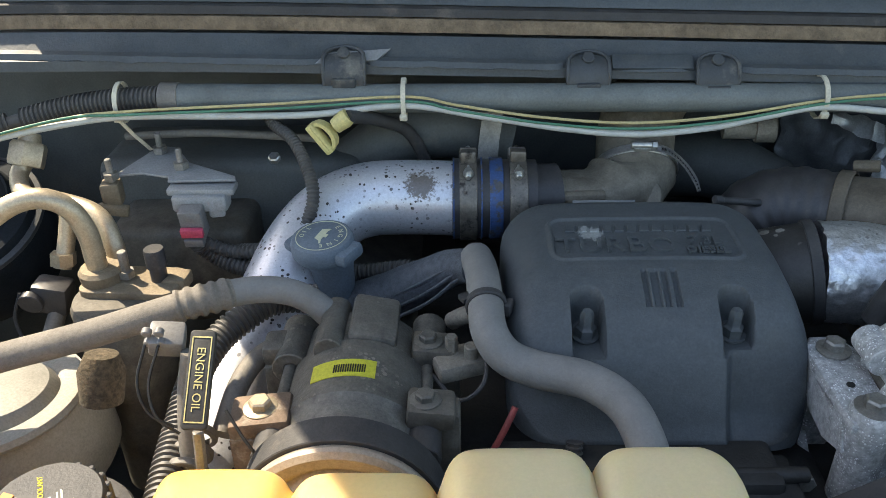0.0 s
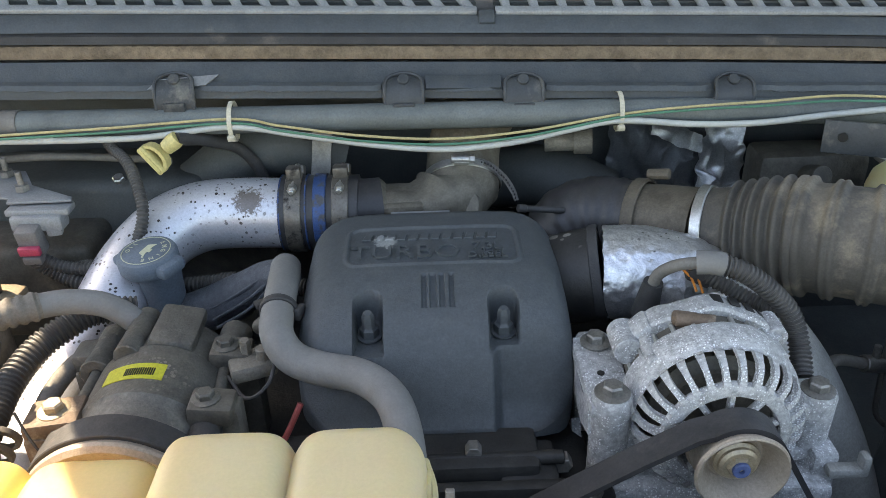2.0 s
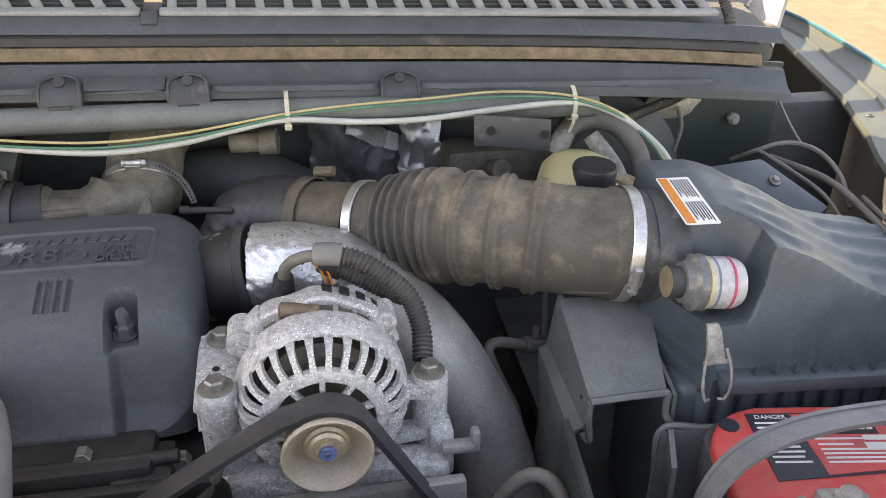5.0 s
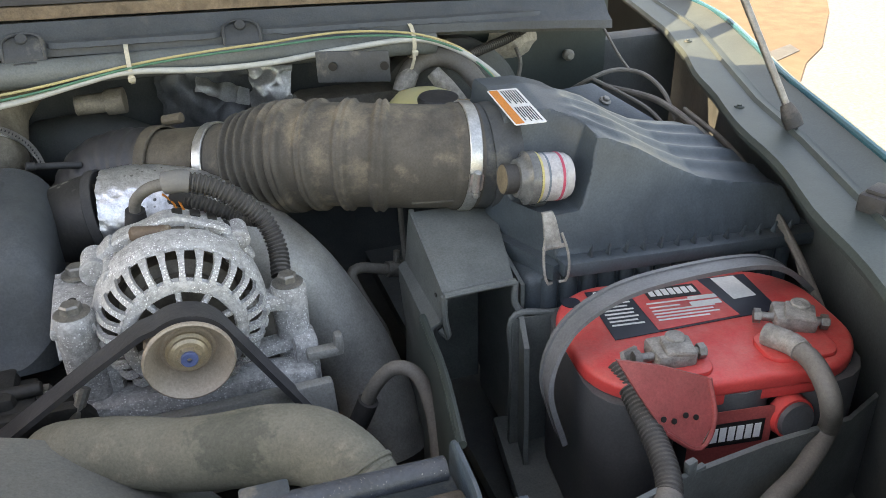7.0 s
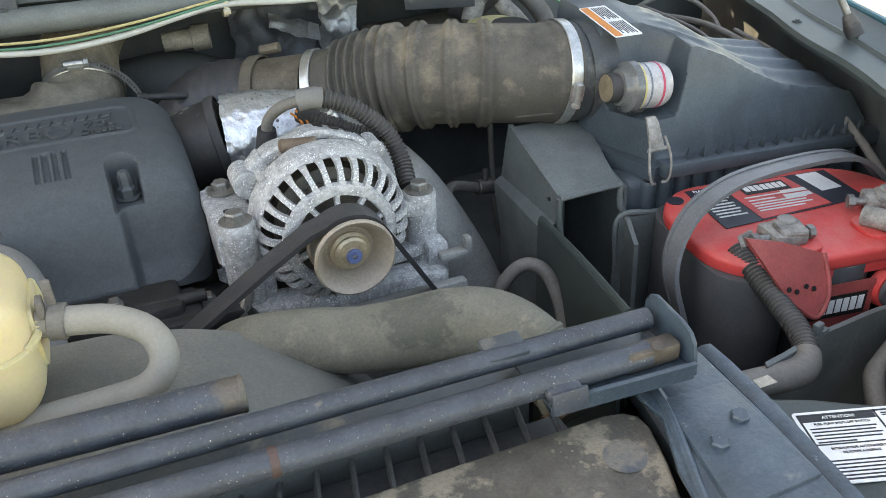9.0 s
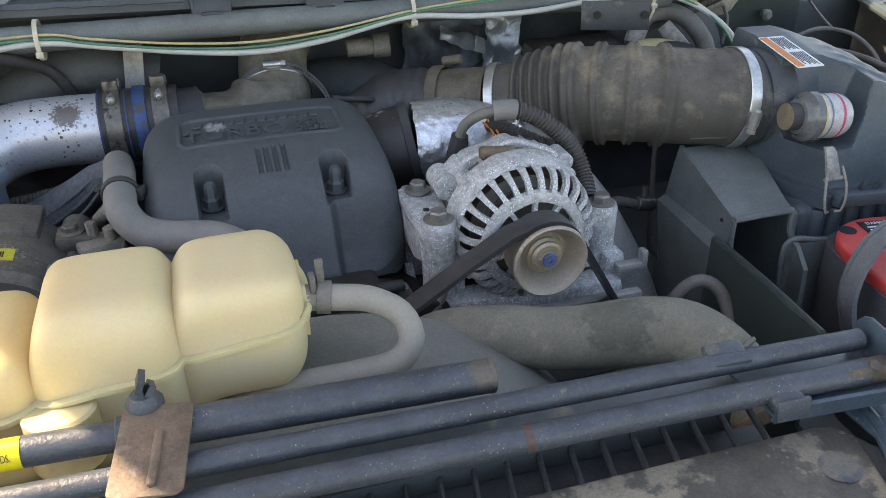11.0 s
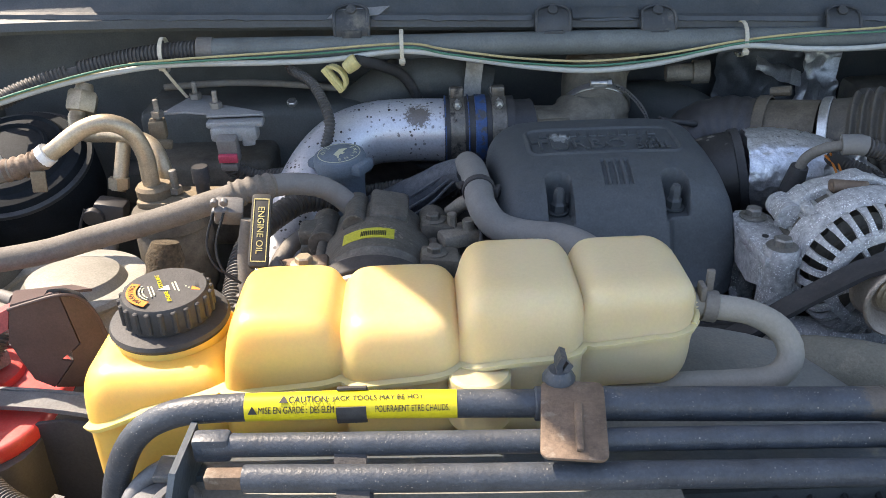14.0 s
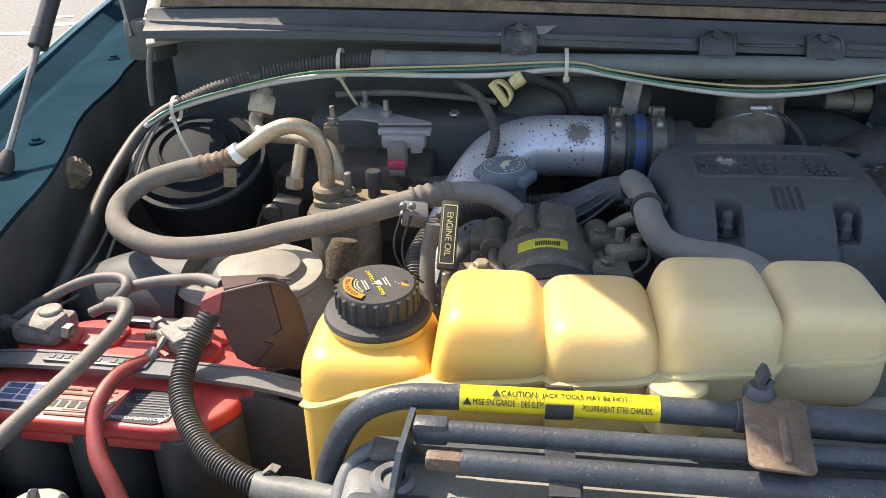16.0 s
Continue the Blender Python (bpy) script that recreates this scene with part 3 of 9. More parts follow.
def blanket(x0, x1, y0, y1, nx, ny, corner, height, low):
    """A moulded lid: a dense skin z = height(x, y, d) over a rounded rectangle (d: distance to its edge) with a skirt down to low(x, y)."""
    cx, cy, hx, hy = (x0 + x1) / 2, (y0 + y1) / 2, (x1 - x0) / 2, (y1 - y0) / 2
    bm = bmesh.new()
    grid = []
    for j in range(ny + 1):
        row = []
        for i in range(nx + 1):
            u, v = -1 + 2 * i / nx, -1 + 2 * j / ny
            x, y = u * hx, v * hy
            qx, qy = abs(x) - (hx - corner), abs(y) - (hy - corner)
            if qx > 0 and qy > 0:
                k = max(qx, qy) / math.hypot(qx, qy)
                x = math.copysign(hx - corner + qx * k, x)
                y = math.copysign(hy - corner + qy * k, y)
                d = corner - max(qx, qy)
            else:
                d = min(hx - abs(x), hy - abs(y))
            x, y = x + cx, y + cy
            row.append(bm.verts.new((x, y, height(x, y, max(0.0, d)))))
        grid.append(row)
    for j in range(ny):
        for i in range(nx):
            bm.faces.new((grid[j][i], grid[j][i + 1], grid[j + 1][i + 1], grid[j + 1][i]))
    rim = grid[0][:-1] + [r[-1] for r in grid[:-1]] + grid[-1][:0:-1] + [r[0] for r in grid[:0:-1]]
    foot = [bm.verts.new((v.co.x, v.co.y, low(v.co.x, v.co.y))) for v in rim]
    for i in range(len(rim)):
        j = (i + 1) % len(rim)
        bm.faces.new((rim[i], foot[i], foot[j], rim[j]))
    return bm


# ---- the setting: ground, body panels, cowl, hood ----
ground = tagged(part("ground", sheet([(-40, -40, 0), (40, -40, 0), (40, 40, 0), (-40, 40, 0)], 0.3), M_ASPHALT), "sunlit grey pavement under the truck", "ground", kind="structure")
# flat sheet whose darker tan stands in for shade on the ground
soil = tagged(part("ground_shade_patch", sheet([(3.30, 2.95, 0.006), (3.76, 3.38, 0.006), (4.10, 3.72, 0.006), (4.44, 3.97, 0.006), (5.2, 4.75, 0.006), (7.5, 7.5, 0.006), (5.5, 12.0, 0.006), (1.5, 9.0, 0.006), (1.7, 3.4, 0.006)], 0.004), M_GROUNDSHADE), "tan ground with shade put into its colour, beside the bright pavement", "soil", kind="structure")
# dark strip painted for a shadow line across the ground
part("painted_shadow_band", sheet([(3.55, 3.62, 0.010), (4.25, 3.95, 0.010), (4.30, 4.10, 0.010), (3.55, 3.80, 0.010)], 0.003), M_DARK, soil)

firewall = thing("firewall", (0.19, 1.0, 0.4), "dark painted steel firewall behind the engine", "body panel", kind="structure")
part("bulkhead", box((0.200, 1.03, 0.80), (1.64, 0.05, 0.86), bevel=0.01), M_DARK, firewall)
part("bulkhead_corner", box((1.140, 1.03, 0.720), (0.235, 0.046, 0.70), bevel=0.008), M_DARK, firewall)
part("bulkhead_ledge", box((0.19, 0.985, 0.93), (1.3, 0.07, 0.05), bevel=0.012), M_DARK, firewall)
part("bulkhead_panel", sheet([(0.86, 0.975, 1.16), (1.10, 0.975, 1.14), (1.10, 0.975, 0.9), (0.80, 0.975, 0.9), (0.80, 0.975, 1.14)], -0.006), M_TEAL, firewall)
part("paint_mark", joined(*[sheet([(x, y, 0.004), (x + w, y + 0.05, 0.004), (x + w * 0.9, y + h, 0.004), (x - 0.04, y + h * 0.8, 0.004)], 0.003) for x, y, w, h in ((-4.45, 6.15, 0.42, 0.16), (-4.22, 6.55, 0.14, 0.16), (-4.02, 6.52, 0.20, 0.17), (-3.84, 6.58, 0.22, 0.13), (-4.25, 6.85, 0.22, 0.13), (-3.92, 6.92, 0.22, 0.14), (-3.72, 7.10, 0.14, 0.10))]), M_PUTTY, ground, "worn white paint marks")

underbody = thing("engine_crossmember", (0.19, 0.5, 0.40), "dark steel crossmember low under the engine", "body panel", kind="structure")
part("crossmember", box((0.19, 0.52, 0.46), (1.5, 1.0, 0.10), bevel=0.02), M_DARK, underbody)

# hood, propped open above the bay
hood = thing("hood", (0.19, 1.0, 1.30), "raised dark hood propped open on gas struts", "hood", kind="structure")
part("hood_skin", sheet([(-0.51, 1.0, 1.30), (0.95, 1.0, 1.30), (1.04, 0.42, 2.22), (-0.51, 0.42, 2.22)], -0.02), M_HOOD, hood)
part("hood_frame", sheet([(-0.40, 0.96, 1.34), (0.84, 0.96, 1.34), (0.84, 0.43, 2.17), (-0.40, 0.43, 2.17)], 0.012), M_HOOD, hood)

# cowl: front panel, foam strip, ledge and grille
CX0, CX1 = -0.575, 1.020
cowl = thing("cowl", (0.19, 0.90, 1.17), "dusty black plastic cowl below the windscreen", "cowl", kind="structure")


def cowl_drop(x):
    """The cowl falls slightly towards positive x."""
    return -0.033 * (x - 0.10)


def run_profile(profile, x0, x1, n=40, sag=0.0):
    """A long moulding with a (y, z) profile, curving back towards its ends."""
    secs = []
    for i in range(n + 1):
        x = x0 + (x1 - x0) * i / n
        u = (x - 0.19) / 0.75
        dy, dz = -0.015 * u ** 4, -0.006 * u ** 4 + cowl_drop(x)
        secs.append([(x, y + dy, z + dz) for y, z in profile])
    return loft(secs)


part("front_panel", run_profile([(0.846, 1.176), (0.8475, 1.186), (0.858, 1.192), (0.873, 1.209), (0.879, 1.209), (0.862, 1.188), (0.850, 1.180), (0.849, 1.176)], CX0, CX1), M_COWL, cowl)
part("back_panel", run_profile([(0.875, 1.209), (0.885, 1.209), (0.885, 1.165), (0.878, 1.165)], CX0, CX1), M_DARK, cowl)
strip_secs = []
for i in range(521):
    x = CX0 + 0.02 + (CX1 - CX0 - 0.05) * i / 520
    u = (x - 0.19) / 0.75
    dy, dz = -0.015 * u ** 4 - (0.0011 if i % 4 < 2 else 0.0), -0.006 * u ** 4 + 0.003 + cowl_drop(x) + 0.0006 * noise.noise((x * 14, 0, 3))
    strip_secs.append([(x, y + dy, z + dz) for y, z in ((0.8735, 1.2095), (0.8745, 1.2165), (0.879, 1.2220), (0.886, 1.2225), (0.889, 1.214), (0.886, 1.2085))])
part("foam_strip", loft(strip_secs), M_STRIP, cowl, "brown weathered ribbed foam sealing strip")
part("seal_lip", run_profile([(0.879, 1.2270), (0.881, 1.2350), (0.888, 1.2370), (0.895, 1.228)], CX0 + 0.02, CX1 - 0.03), M_RUBBER, cowl)
part("grille_front", run_profile([(0.886, 1.238), (0.889, 1.2455), (0.900, 1.254), (0.906, 1.254), (0.899, 1.236)], CX0, CX1), M_COWL, cowl)
part("grille_floor", sheet([(CX0, 0.90, 1.239 + cowl_drop(CX0)), (CX1, 0.90, 1.239 + cowl_drop(CX1)), (CX1, 1.06, 1.269 + cowl_drop(CX1)), (CX0, 1.06, 1.269 + cowl_drop(CX0))], 0.004), M_DARK, cowl)
for gx0, gx1 in ((-0.555, 0.255), (0.275, 0.95)):
    gz = 0.007 + cowl_drop((gx0 + gx1) / 2)
    part("grille_rail", box(((gx0 + gx1) / 2, 0.909, 1.2505 + gz), (gx1 - gx0, 0.012, 0.006), (18, 1.9, 0), 0.002), M_GRILLE, cowl)
    part("grille_rail", box(((gx0 + gx1) / 2, 0.966, 1.2695 + gz), (gx1 - gx0, 0.018, 0.006), (18, 1.9, 0), 0.002), M_GRILLE, cowl)
    slat_me = mesh_of("slat", box((0, 0, 0), (0.0105, 0.060, 0.008), (18, 0, 0), 0.003, 2), M_GRILLE)
    k = 0
    while gx0 + 0.012 + k * 0.0325 < gx1 - 0.006:
        piece("slat", slat_me, cowl, pose(gx0 + 0.012 + k * 0.0325, 0.936, 1.2650 + cowl_drop(gx0 + 0.012 + k * 0.0325), 0, 0, 26 if gx0 < 0 else 4))
        k += 1
    for q in range(5):
        part("grille_lath", box(((gx0 + gx1) / 2, 0.917 + 0.0095 * q, 1.2465 + gz + 0.0031 * q), (gx1 - gx0, 0.003, 0.004), (18, 1.9, 0), 0), M_DARK, cowl)
part("grille_joint", box((0.265, 0.899, 1.2450), (0.018, 0.018, 0.012), (40, 0, 0), 0.002), M_COWL, cowl)
part("windscreen_base", sheet([(CX0, 1.0, 1.310), (CX1, 1.0, 1.262), (CX1, 1.5, 1.75), (CX0, 1.5, 1.75)], 0.006), M_BOOT, cowl)


def cowl_clip(x, torn=False):
    dz = cowl_drop(x)
    c = part("clip", joined(
        loft([[(x + w * s, y, z + dz) for s in (-1, -0.86, -0.8, 0.8, 0.86, 1)] + [(x + w * s, y + 0.001, z + dz - 0.003) for s in (1, 0.86, 0.8, -0.8, -0.86, -1)] for y, z, w in ((0.835, 1.160, 0.021), (0.836, 1.178, 0.021), (0.841, 1.1885, 0.0215), (0.848, 1.1945, 0.020), (0.856, 1.1975, 0.017), (0.862, 1.1985, 0.012))]),
        hose([(x - 0.0205, 0.836, 1.165 + dz), (x - 0.021, 0.840, 1.188 + dz), (x - 0.018, 0.852, 1.1975 + dz), (x, 0.860, 1.2005 + dz), (x + 0.018, 0.852, 1.1975 + dz), (x + 0.021, 0.840, 1.188 + dz), (x + 0.0205, 0.836, 1.165 + dz)], 0.0021, 8),
        box((x, 0.8335, 1.166 + dz), (0.024, 0.004, 0.018), (8, 0, 0), 0.0015),
        rod((x, 0.850, 1.1955 + dz), (x, 0.8475, 1.1985 + dz), 0.0065, 12)), M_PLASTIC, cowl, "black plastic retaining clip")
    if torn:
        part("torn_flap", crinkle(sheet([(x - 0.030, 0.8455, 1.188 + dz), (x + 0.005, 0.8445, 1.1895 + dz), (x + 0.034, 0.8455, 1.190 + dz), (x + 0.048, 0.8565, 1.1985 + dz), (x + 0.005, 0.853, 1.1965 + dz), (x - 0.018, 0.852, 1.196 + dz)], 0.002), 0.0012, 60.0, 2.0), M_GREYBRACKET, c)


def crinkle(bm, amp, freq, seed):
    for v in bm.verts:
        p = v.co * freq + Vector((seed, 0, 0))
        v.co += amp * (noise.noise_vector(p) + 0.5 * noise.noise_vector(p * 2.3))
    return bm


for cx, torn in ((-0.080, True), (0.170, False), (0.302, False), (0.536, False)):
    cowl_clip(cx, torn)
part("panel_splice", box((0.236, 0.8515, 1.1925 + cowl_drop(0.236)), (0.085, 0.018, 0.005), (38, 1.9, 2), 0.0018), M_COWL, cowl)
for rx0, rx1 in ((-0.055, 0.145), (0.195, 0.276), (0.327, 0.512), (0.560, 0.93), (-0.58, -0.105)):
    n = max(8, int((rx1 - rx0) / 0.006))
    edge = []
    for k in range(n + 1):
        x = rx0 + (rx1 - rx0) * k / n
        rag = 0.0022 * noise.noise((x * 55, 1.0, 4.0)) + 0.0012 * noise.noise((x * 190, 2.0, 4.0))
        e = 0.004 * (smoothstep(0.012, 0.0, x - rx0) + smoothstep(0.012, 0.0, rx1 - x))
        edge.append([(x, 0.843 + e, 1.1850 + rag + cowl_drop(x)), (x, 0.8455 + e, 1.1905 + 0.4 * rag + cowl_drop(x)), (x, 0.852, 1.1925 + cowl_drop(x)), (x, 0.852, 1.1895 + cowl_drop(x)), (x, 0.8475 + e, 1.1870 + cowl_drop(x)), (x, 0.8455 + e, 1.1840 + rag + cowl_drop(x))])
    part("panel_rib", loft(edge), M_COWL, cowl, "ragged worn lower lip of the cowl")

# right-hand wing and its inner flange
wing_r = thing("fender", (1.15, 0.5, 0.5), "dark teal painted inner fender with a worn flange", "fender", "fenders", "structure")
right_rows = [(0.000, 0.812, 0.862, 0.927), (0.169, 0.882, 0.934, 0.994), (0.302, 0.940, 0.992, 1.052), (0.364, 0.963, 1.015, 1.075), (0.513, 1.021, 1.073, 1.133), (0.628, 1.058, 1.110, 1.172), (0.978, 1.209, 1.261, 1.323), (1.300, 1.300, 1.345, 1.390), (2.000, 1.360, 1.400, 1.440)]
right_y = [2.0 * i / 60 for i in range(61)]


def right_at(y):
    cols = [interp(y, [(r[0], r[c]) for r in right_rows]) for c in (1, 2, 3)]
    wave = 0.003 * math.sin(y * 31.0) * smoothstep(1.0, 0.8, y)
    return cols[0] + wave, cols[1], cols[2], 1.080 + 0.004 * (y - 0.5)


part("inner_flange", loft([[(a, y, z - 0.004), (a + 0.004, y, z + 0.001), (b - 0.004, y, z), (b, y, z + 0.004), (b, y, z - 0.004), (a, y, z - 0.008)] for y in right_y for a, b, c, z in [right_at(y)]]), M_TEAL, wing_r)
part("gutter", loft([[(b, y, z + 0.004), (b + 0.3 * (c - b), y, z - 0.004), (c - 0.006, y, z + 0.004), (c, y, z + 0.010), (c, y, z + 0.002), (b, y, z - 0.010)] for y in right_y for a, b, c, z in [right_at(y)]]), M_TEAL, wing_r)
part("outer_edge", hose([(c + 0.001, y, z + 0.008) for y in right_y[::5] for a, b, c, z in [right_at(y)]], 0.005, 10, 0.02), M_TEALSUN, wing_r)
part("outer_side", loft([[(c, y, z + 0.004), (c + 0.03, y, z - 0.10), (c + 0.04, y, 0.5), (c + 0.034, y, 0.5), (c + 0.024, y, z - 0.10), (c - 0.004, y, z)] for y in right_y for a, b, c, z in [right_at(y)]]), M_TEAL, wing_r)
part("apron", loft([[(b + 0.010, y, z - 0.006), (b + 0.025, y, 0.45), (b + 0.031, y, 0.45), (b + 0.016, y, z - 0.006)] for y in right_y[3:37] for a, b, c, z in [right_at(y)]]), M_DARK, wing_r)
for by in (0.62, 0.90):
    part("flange_bolt", hexbolt((right_at(by)[0] + 0.022, by, right_at(by)[3] + 0.002), (0, 0, 1), 0.003, 0.002, 0.006), M_TEAL, wing_r)
part("wheel_house", sheet([(0.70, 0.08, 0.72), (1.30, 0.08, 0.72), (1.38, 1.20, 0.78), (0.70, 1.20, 0.78)], 0.02), M_DARK, wing_r)
part("bump_stop", joined(box((1.015, 0.345, 1.086), (0.030, 0.026, 0.020), (0, 0, 20), 0.004), box((1.017, 0.345, 1.097), (0.024, 0.020, 0.006), (0, 0, 20), 0.0025)), M_RUBBER, wing_r, "grey rubber hood bump stop")

wing_l = thing("fender", (-0.75, 0.6, 0.5), "dark teal painted fender, sunlight on its edge put into the colour", "fender", "fenders", "structure")
wing_rows = [(1.80, -0.82, -0.95, -1.052), (1.50, -0.78, -0.885, -0.985), (1.25, -0.728, -0.815, -0.925), (1.0, -0.696, -0.775, -0.862), (0.79, -0.657, -0.733, -0.806), (0.58, -0.610, -0.697, -0.758), (0.38, -0.585, -0.663, -0.712), (0.20, -0.57, -0.63, -0.672)]
wing_y = [0.20 + 1.6 * i / 48 for i in range(49)]


def wing_at(y):
    k = sorted((r[0], r) for r in wing_rows)
    cols = [interp(y, [(q[0], q[1][c]) for q in k]) for c in (1, 2, 3)]
    return cols[0] + 0.004 * math.sin(y * 22.0), cols[1], cols[2], 1.055 + 0.045 * smoothstep(0.2, 0.9, y)


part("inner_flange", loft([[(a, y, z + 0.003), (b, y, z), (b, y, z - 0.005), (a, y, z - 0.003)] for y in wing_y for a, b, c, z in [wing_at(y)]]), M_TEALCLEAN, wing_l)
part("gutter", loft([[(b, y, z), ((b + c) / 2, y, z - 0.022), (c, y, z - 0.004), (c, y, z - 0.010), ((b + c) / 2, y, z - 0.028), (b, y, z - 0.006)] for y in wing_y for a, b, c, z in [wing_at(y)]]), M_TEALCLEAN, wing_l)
# sunlit edge: the brightness is in the paint colour
part("outer_edge", hose([(c, y, z - 0.004) for y in wing_y[::4] for a, b, c, z in [wing_at(y)]], 0.0075, 10, 0.02), M_TEALSUN, wing_l, "fender edge in lighter teal painted in for sunlight")
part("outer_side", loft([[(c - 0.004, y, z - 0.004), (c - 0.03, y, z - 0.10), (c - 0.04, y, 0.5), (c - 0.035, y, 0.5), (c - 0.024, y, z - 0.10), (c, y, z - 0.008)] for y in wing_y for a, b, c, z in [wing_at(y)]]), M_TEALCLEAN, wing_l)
part("apron", loft([[(a, y, z), (a - 0.03, y, 0.45), (a - 0.036, y, 0.45), (a - 0.006, y, z)] for y in wing_y for a, b, c, z in [wing_at(y)]]), M_DARK, wing_l)
for by in (0.70, 1.08):
    part("flange_bolt", hexbolt(((wing_at(by)[0] + wing_at(by)[1]) / 2, by, wing_at(by)[3] + 0.004), (0, 0, 1), 0.006, 0.004, 0.010), M_TEALCLEAN, wing_l)
# Pale material instead of cowl plastic: sunlight painted on the corner and lip
part("cowl_end", joined(box((-0.583, 0.900, 1.205), (0.022, 0.050, 0.044), (20, 0, 12), 0.006), box((-0.565, 0.872, 1.183), (0.05, 0.022, 0.008), (30, -8, 10), 0.003)), M_CANISTER, cowl, "cowl end in a pale colour standing in for sunlight")


def gas_strut(ball, top, label, reach=0.20):
    s = thing("gas_strut", ball, label, "gas strut", "hood struts")
    a, b = Vector(ball), Vector(top)
    d = (b - a).normalized()
    part("ball_socket", joined(lathe([(0, -0.014), (0.010, -0.012), (0.0105, 0), (0.008, 0.010), (0.006, 0.016), (0, 0.016)], a + d * 0.006, d, 16), rod(a - Vector((0, 0, 0.016)), a, 0.006)), M_RUBBER, s)
    part("piston_rod", rod(a + d * 0.02, a + d * reach, 0.0042, 12), M_DULLSTEEL, s, "dull steel piston rod")
    part("cylinder", joined(rod(a + d * (reach - 0.005), b, 0.0105, 16), rod(a + d * (reach - 0.012), a + d * (reach + 0.012), 0.0115, 16)), M_BOOT, s)
    part("ball_plate", box((a.x, a.y, a.z - 0.016), (0.04, 0.04, 0.004), (2, -4, 15), 0.001), M_TEAL, s)
    return s


gas_strut((1.085, 0.537, 1.088), (0.955, 0.81, 1.57), "black gas strut on the fender flange beside the air box", 0.42)
gas_strut((-0.668, 0.612, 1.092), (-0.622, 0.888, 1.419), "black gas strut on the sunlit fender flange", 0.165)

# cab of the truck behind the windscreen
cab = thing("truck_cab", (0.19, 2.4, 0.5), "dark teal pickup cab behind the windscreen", "truck cab", kind="structure")
part("cab_body", box((0.19, 2.55, 0.80), (2.10, 2.30, 0.80), bevel=0.04, seg=3), M_TEALCLEAN, cab)
part("roof", box((0.19, 2.75, 1.93), (1.70, 1.50, 0.06), bevel=0.025, seg=3), M_TEALCLEAN, cab)
part("rear_wall", box((0.19, 3.45, 1.55), (1.80, 0.06, 0.75), bevel=0.02), M_TEALCLEAN, cab)
for s in (-1, 1):
    part("pillar", strip([(0.19 + s * 0.98, 1.30, 1.20), (0.19 + s * 0.90, 1.75, 1.62), (0.19 + s * 0.84, 2.05, 1.90)], (1, 0, 0), 0.06, 0.05), M_TEALCLEAN, cab)
    part("door_glass_surround", sheet([(0.19 + s * 0.99, 1.55, 1.20), (0.19 + s * 0.99, 3.40, 1.20), (0.19 + s * 0.86, 3.40, 1.90), (0.19 + s * 0.86, 2.10, 1.90)], 0.02), M_BOOT, cab, "dark door glass")
    mirror = part("door_mirror", box((0.19 + s * 1.20, 1.62, 1.33), (0.20, 0.09, 0.26), (0, 0, s * 8), 0.03, 3), M_BOOT, cab, "black door mirror")
    part("mirror_arm", box((0.19 + s * 1.06, 1.62, 1.28), (0.14, 0.04, 0.05), (0, 0, 0), 0.01), M_BOOT, mirror)

hinge = thing("hood_hinge", (1.02, 0.93, 1.18), "dark steel hood hinge arm beside the cowl", "hinge")
part("hinge_arm", strip([(1.045, 0.965, 1.17), (1.085, 1.01, 1.25), (1.14, 1.06, 1.35)], (0.6, -0.5, 0.3), 0.045, 0.012), M_GREYBRACKET, hinge)
part("hinge_base", box((1.04, 0.97, 1.175), (0.04, 0.05, 0.05), (0, 0, 20), 0.006), M_DARK, hinge)

# Added opposite the other hinge, arm widened to shade the blower housing
hinge_l = thing("hood_hinge", (-0.63, 0.95, 1.15), "dark steel hood hinge arm at the cowl corner", "hinge")
part("hinge_arm", strip([(-0.622, 0.955, 1.17), (-0.645, 0.985, 1.26), (-0.680, 1.03, 1.36)], (-0.6, -0.5, 0.3), 0.060, 0.012), M_DARK, hinge_l)
part("hinge_base", box((-0.622, 0.955, 1.165), (0.055, 0.05, 0.06), (0, 0, -20), 0.006), M_DARK, hinge_l)

# front: core support, radiator, panels
core = thing("core_support", (0.19, 0.10, 0.6), "dirty black core support with dents and chipped paint", "body panel", kind="structure")
part("front_wall", box((0.19, -0.02, 0.72), (1.50, 0.05, 0.58), bevel=0.01), M_DARK, core)
part("mud_panel", prism([(-0.45, 0.0), (0.492, 0.0), (0.508, 0.085), (0.521, 0.120), (0.530, 0.150), (0.529, 0.163), (0.521, 0.170), (0.508, 0.173), (-0.40, 0.180)], 0.006, pose(0, 0, 1.0075, 0, 0, 0), 0.003, 3), M_MUD, core, "mud-stained flat grille panel")
part("panel_dimple", lathe([(0, 0), (0.010, 0), (0.0135, 0.0012), (0, 0.0012)], (0.500, 0.135, 1.0130), (0, 0, 1), 20), M_PANEL, core)
part("side_plate", sheet([(0.531, 0.182, 1.020), (0.560, 0.190, 1.022), (0.594, 0.190, 1.022), (0.590, 0.110, 1.021), (0.580, 0.0, 1.018), (0.494, 0.0, 1.015), (0.516, 0.105, 1.018), (0.534, 0.145, 1.019)], 0.005, bevel=0.0015), M_BLUEPANEL, core)
part("plate_rim", hose([(0.546, 0.178, 1.024), (0.541, 0.150, 1.024), (0.528, 0.115, 1.022), (0.515, 0.08, 1.020), (0.503, 0.03, 1.017)], 0.0042, 10), M_BLUEPANEL, core)
part("plate_step", sheet([(0.541, 0.156, 1.0215), (0.588, 0.153, 1.0215), (0.585, 0.066, 1.0205), (0.523, 0.066, 1.0195)], 0.007, bevel=0.0025), M_BLUEPANEL, core)
